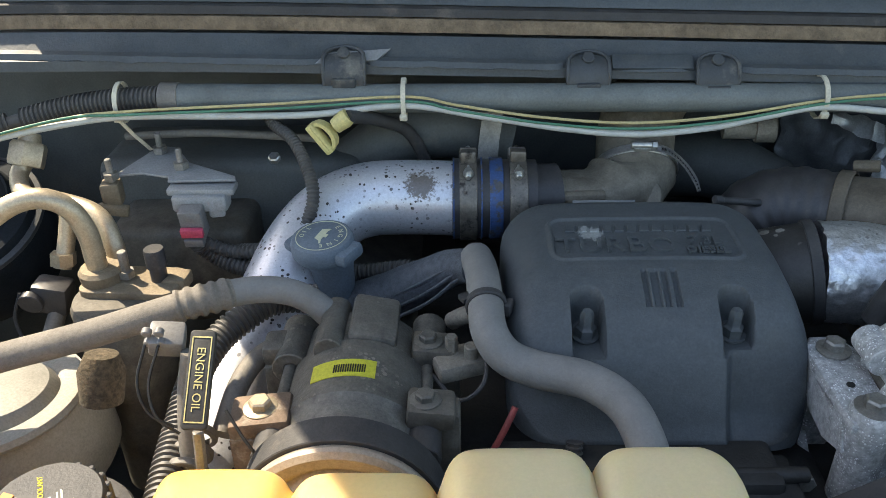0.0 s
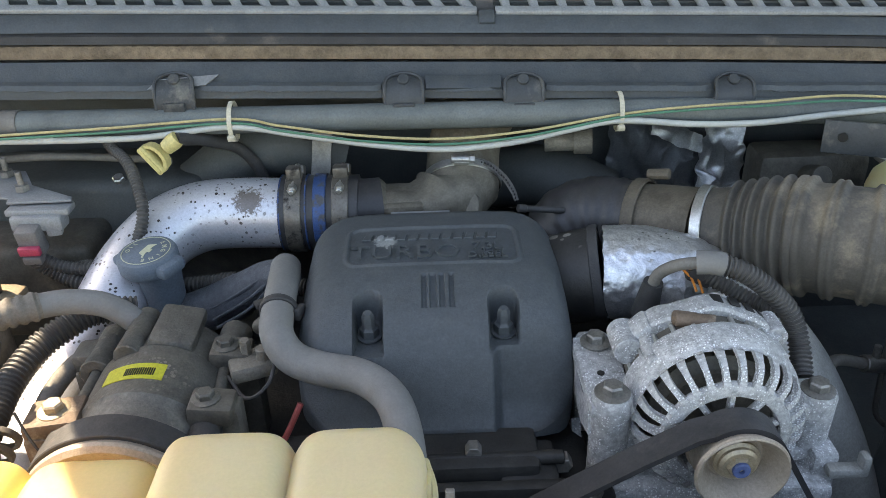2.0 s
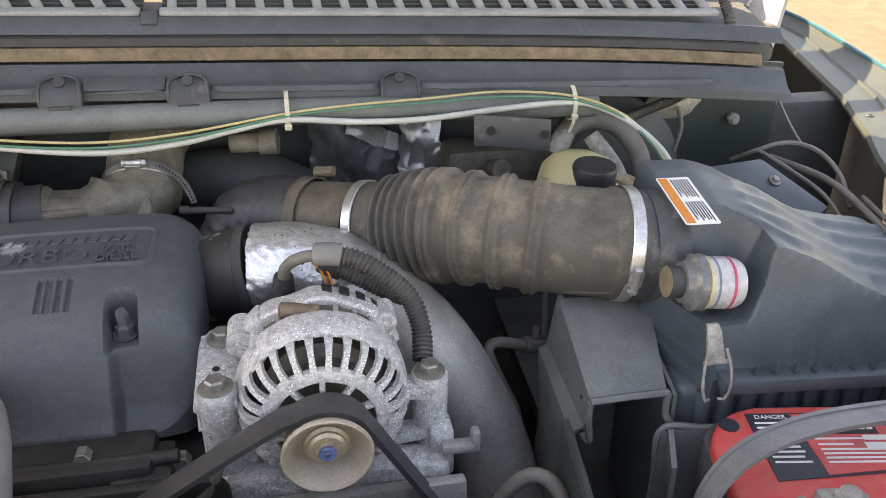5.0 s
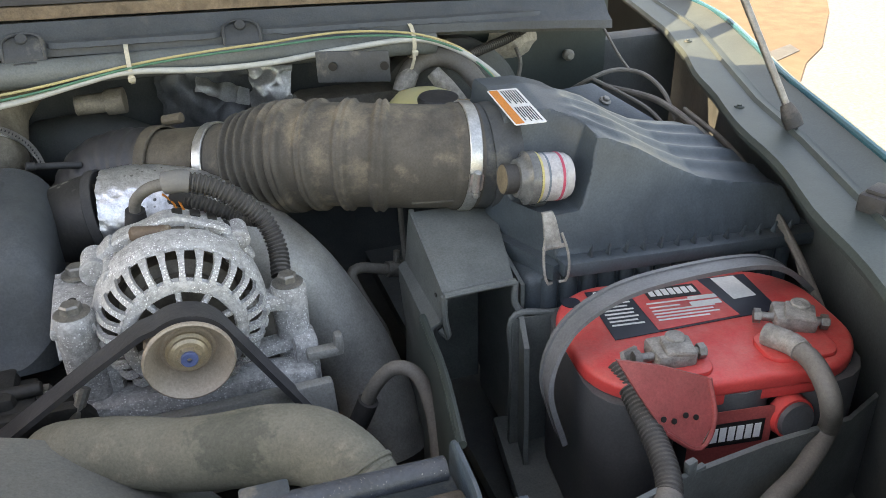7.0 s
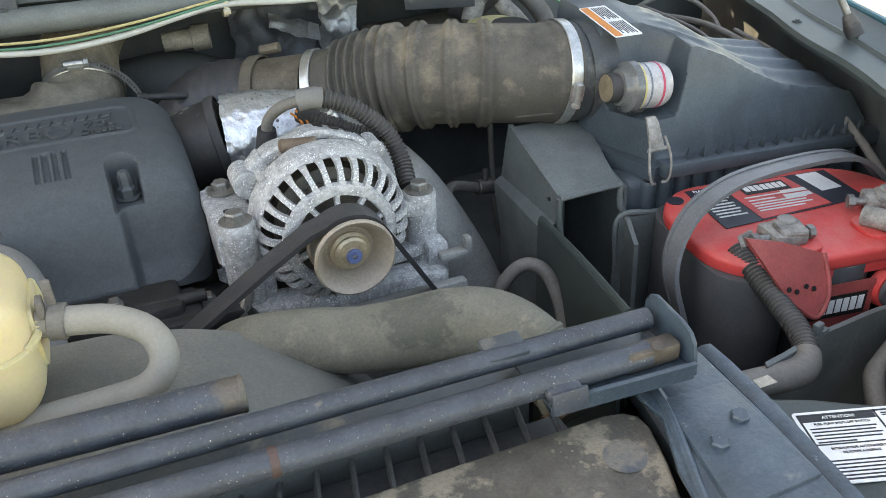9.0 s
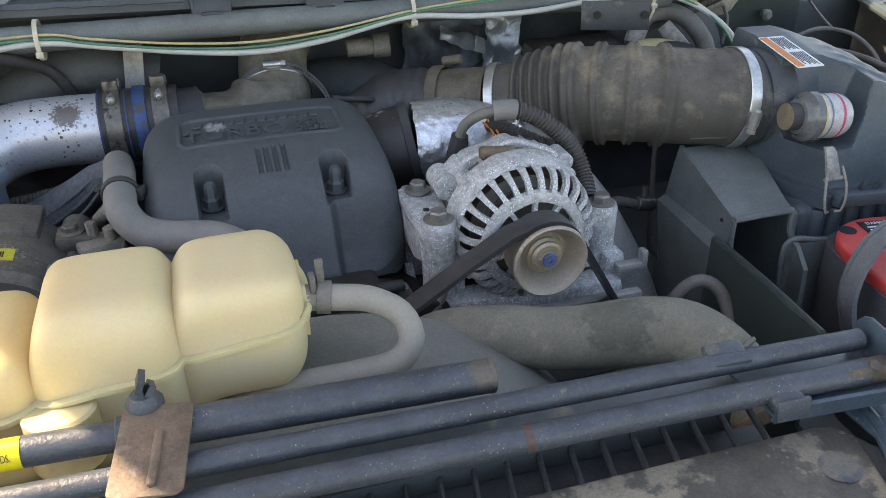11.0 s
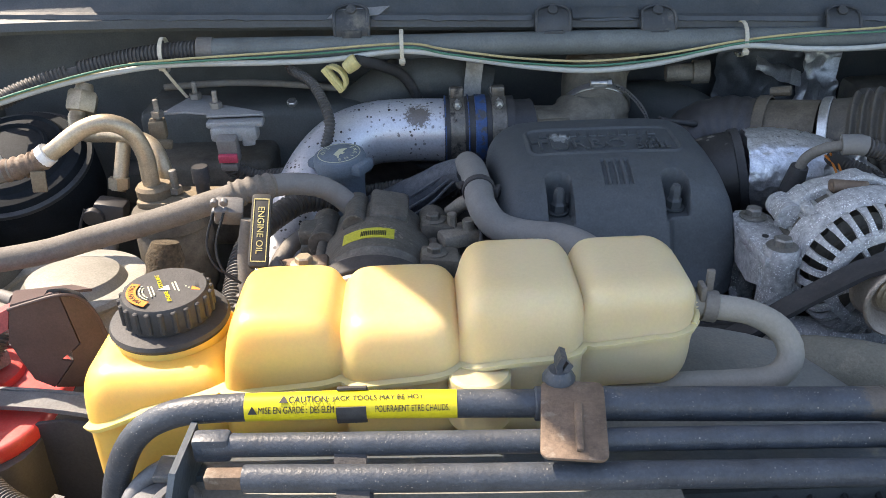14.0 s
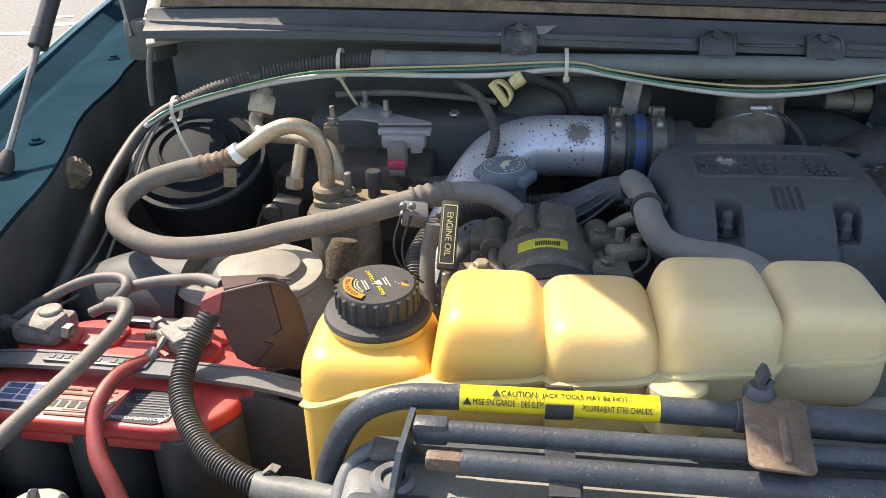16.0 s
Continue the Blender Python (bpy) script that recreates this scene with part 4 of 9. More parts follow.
part("slot", prism(rounded(0.014, 0.007, 0.0034), 0.0008, pose(0.566, 0.171, 1.0222, 0, 0, -25)), M_INK, core)
part("edge_rail", loft([[(x - 0.007, y, z - 0.014), (x - 0.006, y, z - 0.002), (x - 0.002, y, z), (x + 0.006, y, z - 0.001), (x + 0.009, y, z - 0.006), (x + 0.009, y, z - 0.05), (x + 0.003, y, z - 0.05), (x + 0.002, y, z - 0.014)] for x, y, z in ((0.600, 0.190, 1.0275), (0.600, 0.17, 1.0275), (0.597, 0.12, 1.027), (0.591, 0.06, 1.0245), (0.585, 0.0, 1.0205))]), M_BLUEPANEL, core)
for bx, by in ((0.573, 0.122), (0.547, 0.109)):
    part("panel_bolt", joined(hexbolt((bx, by, 1.0255), (0, -0.05, 1), 0.0062, 0.006, 0.0), lathe([(0, 0), (0.0115, 0), (0.0115, 0.0015), (0.0085, 0.003), (0, 0.003)], (bx, by, 1.0225), (0, -0.05, 1), 20)), M_BLUEPANEL, core, "dirty flanged bolt")
part("side_apron", prism([(0.603, -0.08), (0.76, -0.08), (0.748, 0.0), (0.734, 0.055), (0.716, 0.088), (0.690, 0.118), (0.655, 0.142), (0.627, 0.156), (0.603, 0.162)], 0.040, pose(0, 0, 0.960), 0.010, 4), M_TEAL, core)
part("fender_top", sheet([(0.750, 0.080, 1.028), (0.80, -0.06, 1.0), (1.0, -0.06, 1.04), (1.0, 0.19, 1.06), (0.90, 0.19, 1.052), (0.850, 0.128, 1.040)], 0.006, bevel=0.002), M_TEAL, core)
part("paper_scrap", sheet([(0.626, 0.166, 1.004), (0.638, 0.165, 1.005), (0.641, 0.158, 1.003), (0.627, 0.159, 1.002)], 0.0008), M_PUTTY, core)
part("left_apron", sheet([(-0.62, 0.34, 1.05), (-0.62, 0.0, 1.03), (-0.30, 0.0, 1.0), (-0.30, 0.13, 0.99), (-0.50, 0.2, 0.99)], 0.006), M_DARK, core)

notice = thing("notice_label", (0.655, 0.10, 1.007), "white printed notice label stuck on the apron", "label")
NM = pose(0.661, 0.087, 1.0010, 0, 0, -18.7)
part("label_sheet", prism(rounded(0.092, 0.062, 0.003), 0.0006, NM), M_WHITE, notice)
part("label_border", joined(*[prism([(a, c), (b, c), (b, d), (a, d)], 0.0003, NM @ pose(0, 0, 0.0006)) for a, b, c, d in ((-0.0435, 0.0435, 0.0272, 0.0285), (-0.0435, 0.0435, -0.0285, -0.0272), (-0.0435, -0.0422, -0.0285, 0.0285), (0.0422, 0.0435, -0.0285, 0.0285), (-0.0435, 0.0435, 0.0005, 0.0015), (0.008, 0.0092, -0.0285, 0.0285))]), M_INK, notice)
part("header_bar", prism([(-0.0420, 0.0215), (0.0075, 0.0215), (0.0075, 0.0270), (-0.0420, 0.0270)], 0.0003, NM @ pose(0, 0, 0.0006)), M_INK, notice, "black header bar")
part("lettering", lettering("ATTENTION!", 0.0038, NM @ pose(-0.017, 0.0243, 0.0012)), M_WHITE, notice)
part("lettering", joined(lettering("FUEL PUMP SHUT-OFF SWITCH", 0.0027, NM @ pose(-0.017, 0.0188, 0.001)), lettering("INTERRUPTEUR AUTOMATIQUE", 0.0025, NM @ pose(-0.017, -0.0030, 0.001)), lettering("DE POMPE A ESSENCE", 0.0025, NM @ pose(-0.017, -0.0066, 0.001))), M_INK, notice)
part("diagram", joined(*[ring(NM @ Vector((x, y, 0.0008)), (0, 0, 1), 0.0022, 0.0027, 0.0003, 18) for x, y in ((0.018, 0.016), (0.026, 0.012), (0.034, 0.018), (0.022, -0.008), (0.033, -0.012), (0.028, -0.020))], *[strip([NM @ Vector((x0, y0, 0.0008)), NM @ Vector((x1, y1, 0.0008))], (0.3, 0.9, 0), 0.0006, 0.0003) for x0, y0, x1, y1 in ((0.014, 0.010, 0.036, 0.004), (0.020, 0.020, 0.038, 0.010), (0.014, -0.016, 0.036, -0.006), (0.018, -0.022, 0.038, -0.018))]), M_INK, notice)
part("fine_print", joined(*[prism([(-0.040, y), (-0.040 + w, y), (-0.040 + w, y + 0.0010), (-0.040, y + 0.0010)], 0.0003, NM @ pose(0, 0, 0.0006)) for y, w in ((0.0145, 0.044), (0.0115, 0.042), (0.0085, 0.045), (0.0055, 0.043), (0.0025, 0.025), (-0.0135, 0.044), (-0.0165, 0.041), (-0.0195, 0.045), (-0.0225, 0.042), (-0.0255, 0.03))], *[prism([(0.012, y), (0.030, y), (0.030, y + 0.0010), (0.012, y + 0.0010)], 0.0003, NM @ pose(0, 0, 0.0006)) for y in (0.0245, 0.0225, -0.0265)]), M_INK, notice)

radiator = thing("radiator", (0.25, 0.20, 0.6), "black ribbed plastic radiator top tank", "radiator")
part("top_tank", run_profile([(0.168, 0.960), (0.168, 0.985), (0.175, 0.996), (0.215, 0.996), (0.222, 0.985), (0.222, 0.960)], -0.12, 0.50, 12), M_PLASTIC, radiator)
rib_me = mesh_of("rib", box((0, 0, 0), (0.004, 0.056, 0.006), (0, 0, 0), 0.0015, 1), M_PLASTIC)
for i in range(26):
    piece("rib", rib_me, radiator, pose(-0.10 + i * 0.0235, 0.195, 0.9975, 0, 0, -12))
part("front_rail", run_profile([(0.150, 0.990), (0.150, 1.008), (0.166, 1.008), (0.166, 0.990)], -0.20, 0.50, 12), M_PANEL, radiator)
part("core", box((0.19, 0.195, 0.76), (0.68, 0.045, 0.40), bevel=0.003), M_DARK, radiator)

shroud = thing("fan_shroud", (0.19, 0.30, 0.6), "dusty grey-black plastic fan shroud", "fan shroud")
arc = [radians(a) for a in range(18, 163, 6)]


def shroud_section(y, r, dz):
    return [(0.185 + (r + 0.004) * math.cos(a) * 1.06, y, 0.765 + dz + (r + 0.004) * math.sin(a)) for a in arc] + [(0.185 + r * math.cos(a) * 1.06, y, 0.765 + dz + r * math.sin(a)) for a in reversed(arc)]


part("drum", loft([shroud_section(0.392, 0.252, 0.0), shroud_section(0.386, 0.262, 0.0), shroud_section(0.33, 0.268, 0.0), shroud_section(0.27, 0.272, -0.004), shroud_section(0.225, 0.272, -0.016)]), M_SHROUD, shroud)
part("face", sheet([(-0.12, 0.223, 1.005), (0.48, 0.223, 1.005), (0.48, 0.223, 0.55), (-0.12, 0.223, 0.55)], 0.004), M_DARK, shroud)

# engine mass under everything
engine = thing("engine_block", (0.19, 0.72, 0.45), "grimy dark engine block and accessory castings", "engine")
part("block", box((0.19, 0.74, 0.72), (0.52, 0.46, 0.46), bevel=0.03, seg=3), M_SLUDGE, engine)
part("valve_cover", box((-0.06, 0.76, 0.93), (0.16, 0.44, 0.08), (0, 25, 0), 0.02, 3), M_BLOCK, engine)
part("valve_cover", box((0.44, 0.76, 0.90), (0.16, 0.44, 0.08), (0, -25, 0), 0.02, 3), M_BLOCK, engine)
part("front_cover", joined(box((0.18, 0.50, 0.88), (0.30, 0.10, 0.16), bevel=0.012), box((0.17, 0.49, 0.975), (0.22, 0.05, 0.030), bevel=0.006), box((0.27, 0.485, 0.955), (0.05, 0.05, 0.05), bevel=0.006)), M_SLUDGE, engine)
part("pump_body", joined(lathe([(0, 0), (0.052, 0), (0.052, 0.05), (0.03, 0.06), (0, 0.06)], (0.20, 0.455, 0.85), (0, -1, 0), 24), rod((0.235, 0.47, 0.88), (0.235, 0.47, 0.975), 0.010), rod((0.275, 0.47, 0.88), (0.275, 0.47, 0.975), 0.012), rod((0.10, 0.48, 0.985), (0.30, 0.48, 0.985), 0.006)), M_SLUDGE, engine)
part("drain_hose", hose([(0.125, 0.50, 1.0), (0.123, 0.485, 0.97), (0.12, 0.475, 0.92)], 0.007, 10, wave=(0.004, 0.2)), M_LOOM, engine)
for x, z, r in ((0.105, 0.99, 0.006), (0.16, 0.982, 0.005), (0.225, 0.992, 0.007), (0.265, 0.985, 0.005), (0.30, 0.975, 0.008)):
    part("fitting", rod((x, 0.49, z), (x, 0.478, z), r, 6), M_DULLSTEEL, engine)
for bx, bz in ((0.095, 0.960), (0.145, 0.945), (0.205, 0.960), (0.262, 0.945), (0.318, 0.955)):
    part("cover_bolt", hexbolt((bx, 0.447, bz), (0, -1, 0.1), 0.006, 0.006, 0.010), M_SLUDGE, engine)
part("timing_plate", joined(prism(rounded(0.27, 0.11, 0.02), 0.012, pose(0.205, 0.462, 0.925, 90, 0, 0), 0.003), box((0.16, 0.452, 0.965), (0.14, 0.020, 0.016), (0, 4, 0), 0.004)), M_SLUDGE, engine, "greasy cast timing cover")
part("coolant_tube", hose([(0.10, 0.45, 0.86), (0.105, 0.446, 0.92), (0.11, 0.46, 0.975)], 0.009, 14), M_CAST, engine)
part("stay_rod", hose([(0.29, 0.45, 0.945), (0.32, 0.452, 0.965), (0.335, 0.46, 0.99)], 0.005, 10), M_DULLSTEEL, engine)
part("heat_line", hose([(0.652, 0.658, 0.930), (0.640, 0.655, 0.934), (0.612, 0.646, 0.946), (0.600, 0.640, 0.943), (0.605, 0.635, 0.924), (0.619, 0.625, 0.892), (0.628, 0.620, 0.871), (0.634, 0.610, 0.830), (0.634, 0.605, 0.790)], 0.0062, 12), M_CABLE, engine, "bent grey metal line beside the charge pipe")
part("line_fitting", joined(rod((0.645, 0.656, 0.932), (0.672, 0.662, 0.926), 0.0095, 14), rod((0.658, 0.658, 0.930), (0.659, 0.660, 0.952), 0.004, 10)), M_DULLSTEEL, engine)
part("brake_tube", hose([(0.666, 0.66, 1.02), (0.667, 0.66, 0.978), (0.672, 0.66, 0.90), (0.676, 0.66, 0.862), (0.688, 0.655, 0.846)], 0.0032, 10), M_CABLE, engine)


# ---- engine cover ----
def engine_cover():
    t = thing("engine_cover", (0.195, 0.62, 1.0), "dark grey moulded plastic engine cover with raised lettering", "engine cover")
    profile = [(0.505, 0.985), (0.516, 1.006), (0.528, 1.034), (0.545, 1.063), (0.565, 1.0795), (0.60, 1.0935), (0.64, 1.0985), (0.70, 1.0990), (0.74, 1.0960)]

    def surface(x, y):
        back = 0.020 * smoothstep(0.244, 0.254, x) * smoothstep(0.57, 0.53, y)
        e = 0.008
        z = (interp(y - back - e, profile) + interp(y - back, profile) + interp(y - back + e, profile)) / 3
        return z - 0.010 * ((x - 0.195) / 0.12) ** 4

    def height(x, y, d):
        z = surface(x, y)
        if y > 0.56:
            r = 0.030
            if d < r:
                z -= (r - math.sqrt(max(0.0, r * r - (r - d) ** 2))) * smoothstep(0.56, 0.62, y)
        side = min(x - 0.075, 0.318 - x)
        if side < 0.026:
            z -= (0.026 - math.sqrt(max(0.0, 0.026 ** 2 - (0.026 - side) ** 2))) * smoothstep(0.62, 0.56, y)
        for nx in (0.1385, 0.2565):
            w = abs(x - nx)
            top = 0.5735 + math.sqrt(max(0.0, 0.0135 ** 2 - min(w, 0.0135) ** 2))
            if w < 0.0135 and y < top:
                z = min(z, max(1.050, z - 0.030 * smoothstep(0.0135, 0.0105, w) * smoothstep(top, top - 0.004, y)))
        for sx in (0.1880, 0.1960, 0.2040, 0.2120):
            if abs(x - sx) < 0.0024 and 0.568 < y < 0.602:
                z -= 0.0030
        bx, by = abs(x - 0.1965) - 0.069, abs(y - 0.649) - 0.021
        edge = (math.hypot(max(bx, 0.0), max(by, 0.0)) if max(bx, by) > 0 else max(bx, by)) - 0.012
        if -0.0035 < edge < 0.0015:
            z += 0.0016 * smoothstep(-0.0035, -0.0018, edge) * smoothstep(0.0015, 0.0, edge)
        elif edge <= -0.0035:
            z -= 0.0008
        return z

    part("shell", blanket(0.075, 0.318, 0.507, 0.738, 170, 180, 0.045, height, lambda x, y: 1.0 - 0.012 * smoothstep(0.6, 0.5, y) + 0.015 * smoothstep(0.28, 0.32, x)), M_COVER, t, sharp=0.9)
    slope = math.degrees(math.atan2(0.0052, 0.04))
    LM = pose(0.197, 0.634, 1.0985, slope * 0.6, 0, 0)
    part("lettering", lettering("TURBO", 0.030, LM @ pose(-0.026, 0, -0.0006), 0.0026, 1.06), M_COVER, t, "raised moulded lettering")
    part("lettering", joined(lettering("7.3L", 0.017, LM @ pose(0.050, 0.006, -0.0004), 0.0022), lettering("DIESEL", 0.0125, LM @ pose(0.050, -0.008, -0.0004), 0.0022)), M_COVER, t)
    for i in range(12):
        X = 0.135 + i * 0.0108
        part("script_bar", prism([(X - 0.0052, 0.6565), (X + 0.0030, 0.6565), (X + 0.0054, 0.6670), (X - 0.0028, 0.6670)], 0.0022, pose(0, 0, 1.0972), 0.0006, 1), M_COVER, t, "raised bar of the maker's script")
    for nx in (0.1385, 0.2565):
        part("acorn_nut", joined(lathe([(0, 0), (0.0085, 0), (0.0085, 0.010), (0.0065, 0.0115), (0.0058, 0.013), (0.0058, 0.022), (0.004, 0.0265), (0, 0.0275)], (nx, 0.567, 1.0515), (0, -0.06, 1), 6), lathe([(0, 0), (0.011, 0), (0.011, 0.0015), (0, 0.0015)], (nx, 0.567, 1.0520), (0, -0.06, 1), 20)), M_COVER, t, "dull grey acorn nut")
    return t


engine_cover()

# ---- alternator, its bracket, pulley and belt ----
AX, AZ = 0.4205, 1.0245


def alternator():
    t = thing("alternator", (AX, 0.50, 0.955), "oxidised aluminium alternator with slotted housing and copper windings", "alternator")
    Y = lambda y: (AX, y, AZ)
    part("rear_housing", lathe([(0, 0.0), (0.048, 0.0), (0.056, 0.004), (0.066, 0.010), (0.0695, 0.016), (0.0700, 0.022), (0.067, 0.024), (0, 0.024)], Y(0.562), (0, -1, 0), 48), M_ALU, t)
    part("stator", lathe([(0, 0), (0.0660, 0), (0.0660, 0.042), (0, 0.042)], Y(0.548), (0, -1, 0), 48), M_BLOCK, t, "dark laminated stator ring")
    part("winding", lathe([(0, 0), (0.054, 0), (0.052, 0.055), (0.040, 0.063), (0, 0.063)], Y(0.545), (0, -1, 0), 32), M_BLOCK, t)
    tooth = mesh_of("stator_tooth", box((0, 0, 0), (0.0040, 0.014, 0.004), bevel=0.001, seg=1), M_GREYPIPE)
    for i in range(26):
        a = 2 * math.pi * i / 26
        piece("stator_tooth", tooth, t, Matrix.Translation((AX + 0.0672 * math.sin(a), 0.516, AZ + 0.0672 * math.cos(a))) @ Matrix.Rotation(a, 4, "Y"))
    # front housing: belt of the drum, shoulder bars, inner ring, spokes, hub
    part("front_housing", lathe([(0.062, 0.0), (0.0695, 0.0), (0.0715, 0.002), (0.0722, 0.010), (0.0715, 0.018), (0.0698, 0.024), (0.0675, 0.029), (0.0655, 0.031), (0.0640, 0.027), (0.062, 0.0)], Y(0.510), (0, -1, 0), 72, wobble=lambda a: 1 + 0.006 * math.sin(7 * a) + 0.005 * math.sin(17 * a + 1)), M_ALU, t)
    part("inner_ring", lathe([(0.0410, 0.0), (0.0505, 0.0), (0.0520, 0.003), (0.0508, 0.007), (0.0470, 0.0090), (0.0415, 0.0085), (0.0402, 0.006), (0.0410, 0.0)], Y(0.4600), (0, -1, 0), 56, wobble=lambda a: 1 + 0.006 * math.sin(9 * a)), M_ALU, t)
    bar = mesh_of("housing_bar", loft([[(x, y + 0.0, z) for x, y, z in ((-w, 0.0 + q, r), (w, 0.0 + q, r), (w, -0.006 + q, r + 0.002), (-w, -0.006 + q, r + 0.002))] for r, q, w in ((0.0490, -0.004, 0.0030), (0.0540, -0.002, 0.0024), (0.0590, 0.001, 0.0022), (0.0635, 0.007, 0.0025), (0.0668, 0.018, 0.0036))]), M_ALU)
    for i in range(28):
        a = 2 * math.pi * (i + 0.5) / 28
        piece("housing_bar", bar, t, Matrix.Translation((AX, 0.4620, AZ)) @ Matrix.Rotation(a, 4, "Y"))
    spoke = mesh_of("spoke", box((0, 0, 0.031), (0.0048, 0.008, 0.024), bevel=0.0020, seg=2), M_ALU)
    for i in range(10):
        piece("spoke", spoke, t, Matrix.Translation((AX, 0.4560, AZ)) @ Matrix.Rotation(2 * math.pi * i / 10, 4, "Y"))
    part("hub", lathe([(0, 0), (0.022, 0), (0.022, 0.004), (0.017, 0.007), (0, 0.007)], Y(0.4600), (0, -1, 0), 32), M_CAST, t)
    part("rotor", lathe([(0, 0), (0.044, 0), (0.044, 0.004), (0, 0.004)], Y(0.482), (0, -1, 0), 32), M_BLOCK, t)
    for a in (48, 132, 228, 312):
        sx_, cx_ = math.sin(radians(a)), math.cos(radians(a))
        part("housing_bolt", joined(rod((AX + 0.066 * sx_, 0.530, AZ + 0.066 * cx_), (AX + 0.066 * sx_, 0.490, AZ + 0.066 * cx_), 0.0072, 12), hexbolt((AX + 0.066 * sx_, 0.490, AZ + 0.066 * cx_), (0, -1, 0), 0.0042, 0.004, 0)), M_ALU, t)
    # rear shroud over the rectifier with the vents
    def rim(a):
        return 0.0716 + 0.0014 * math.cos(radians(a * 9)) + 0.0012 * noise.noise((a * 0.05, 3.0, 1.0))
    part("rear_cover", loft([[(AX + (rim(a) + e) * math.sin(radians(a)) * s, y + 0.002 * math.sin(radians(a * 7)), AZ + (rim(a) + e) * math.cos(radians(a)) * s) for a in range(-72, 73, 3)] + [(AX + 0.050 * math.sin(radians(a)) * s, y, AZ + 0.050 * math.cos(radians(a)) * s) for a in range(72, -73, -3)] for y, e, s in ((0.5235, -0.0015, 1.0), (0.5255, 0.0012, 1.0), (0.533, 0.0015, 1.0), (0.546, 0.0, 1.0), (0.556, -0.006, 0.98), (0.562, -0.016, 0.95))]), M_ALU, t)
    part("left_boss", joined(rod((AX - 0.0640, 0.552, AZ + 0.036), (AX - 0.0640, 0.519, AZ + 0.036), 0.0125, 18), box((AX - 0.054, 0.537, AZ + 0.042), (0.034, 0.026, 0.018), (0, -45, 0), 0.005)), M_ALU, t)
    part("right_boss", joined(rod((AX + 0.058, 0.548, AZ + 0.044), (AX + 0.058, 0.520, AZ + 0.044), 0.0095, 16), hexbolt((AX + 0.058, 0.520, AZ + 0.044), (0, -1, 0), 0.0045, 0.004, 0)), M_ALU, t)
    part("vent_slot", joined(*[box((AX + 0.0728 * math.sin(radians(q)), 0.540, AZ + 0.0728 * math.cos(radians(q))), (0.009, 0.012, 0.002), (0, q, 0), 0.0008) for q in (8, 20, 32, 44)]), M_INK, t)
    part("top_lug", joined(rod((AX - 0.028, 0.522, AZ + 0.0655), (AX + 0.002, 0.514, AZ + 0.066), 0.0065, 12), box((AX - 0.020, 0.522, AZ + 0.0655), (0.022, 0.011, 0.011), (0, 0, -14), 0.003)), M_RUST, t, "brown stained wiring lug")
    for a in (98, 108, 118, 128, 232, 242, 252, 262):
        part("cooling_fin", box((AX + 0.069 * math.sin(radians(a)), 0.494, AZ + 0.069 * math.cos(radians(a))), (0.010, 0.026, 0.008), (0, a, 0), 0.0025), M_ALU, t)
    # pulley
    pulley = part("pulley", lathe([(0.010, 0.017), (0.0175, 0.017), (0.0195, 0.0195), (0.0215, 0.0195), (0.0240, 0.016), (0.0285, 0.006), (0.0315, 0.0015), (0.0338, 0.0), (0.0352, 0.0008), (0.0358, 0.003), (0.0322, 0.006), (0.0318, 0.030), (0.0338, 0.033), (0.030, 0.036), (0.010, 0.036), (0.010, 0.017)], (AX, 0.4125, AZ), (0, 1, 0), 64), M_TANPULLEY, t, "dusty tan dished steel pulley")
    part("washer", lathe([(0, 0), (0.0125, 0), (0.0150, 0.002), (0.0155, 0.004), (0.0178, 0.006), (0.0180, 0.010), (0, 0.010)], (AX, 0.4215, AZ), (0, 1, 0), 32), M_BRASSY, pulley, "brassy stepped washer")
    part("pulley_nut", lathe([(0, -0.002), (0.0085, -0.002), (0.0100, 0.0), (0.0100, 0.006), (0, 0.006)], (AX, 0.4205, AZ), (0, 1, 0), 6), M_BRASSY, pulley)
    part("shaft_end", lathe([(0.0022, -0.0040), (0.0060, -0.0040), (0.0068, -0.003), (0.0068, 0.004), (0.0022, 0.004), (0.0022, -0.0040)], (AX, 0.4195, AZ), (0, 1, 0), 24), M_BLUEPAINT, pulley, "blue paint dab on the shaft end")
    return t


alternator()

bracket = thing("alternator_bracket", (0.42, 0.50, 0.90), "pitted grey cast aluminium alternator bracket with bolts", "bracket")
part("left_arm", prism([(-0.019, -0.046), (0.016, -0.046), (0.021, 0.044), (0.011, 0.060), (-0.012, 0.060), (-0.021, 0.044)], 0.012, pose(0.3370, 0.520, 1.029, 0.5, 1, 0), 0.004), M_ALU, bracket)
part("arm_hole", lathe([(0, 0), (0.0032, 0), (0.0032, 0.0008), (0, 0.0008)], (0.334, 0.517, 1.0412), (0, 0, 1), 14), M_INK, bracket)
part("rear_post", loft([[(0.337 + sx * w, 0.563 + sy * 0.014, z) for sx, sy in ((-1, -0.6), (-0.6, -1), (0.6, -1), (1, -0.6), (1, 0.6), (0.6, 1), (-0.6, 1), (-1, 0.6))] for z, w in ((0.885, 0.013), (0.96, 0.015), (1.020, 0.018), (1.033, 0.020))]), M_ALU, bracket)
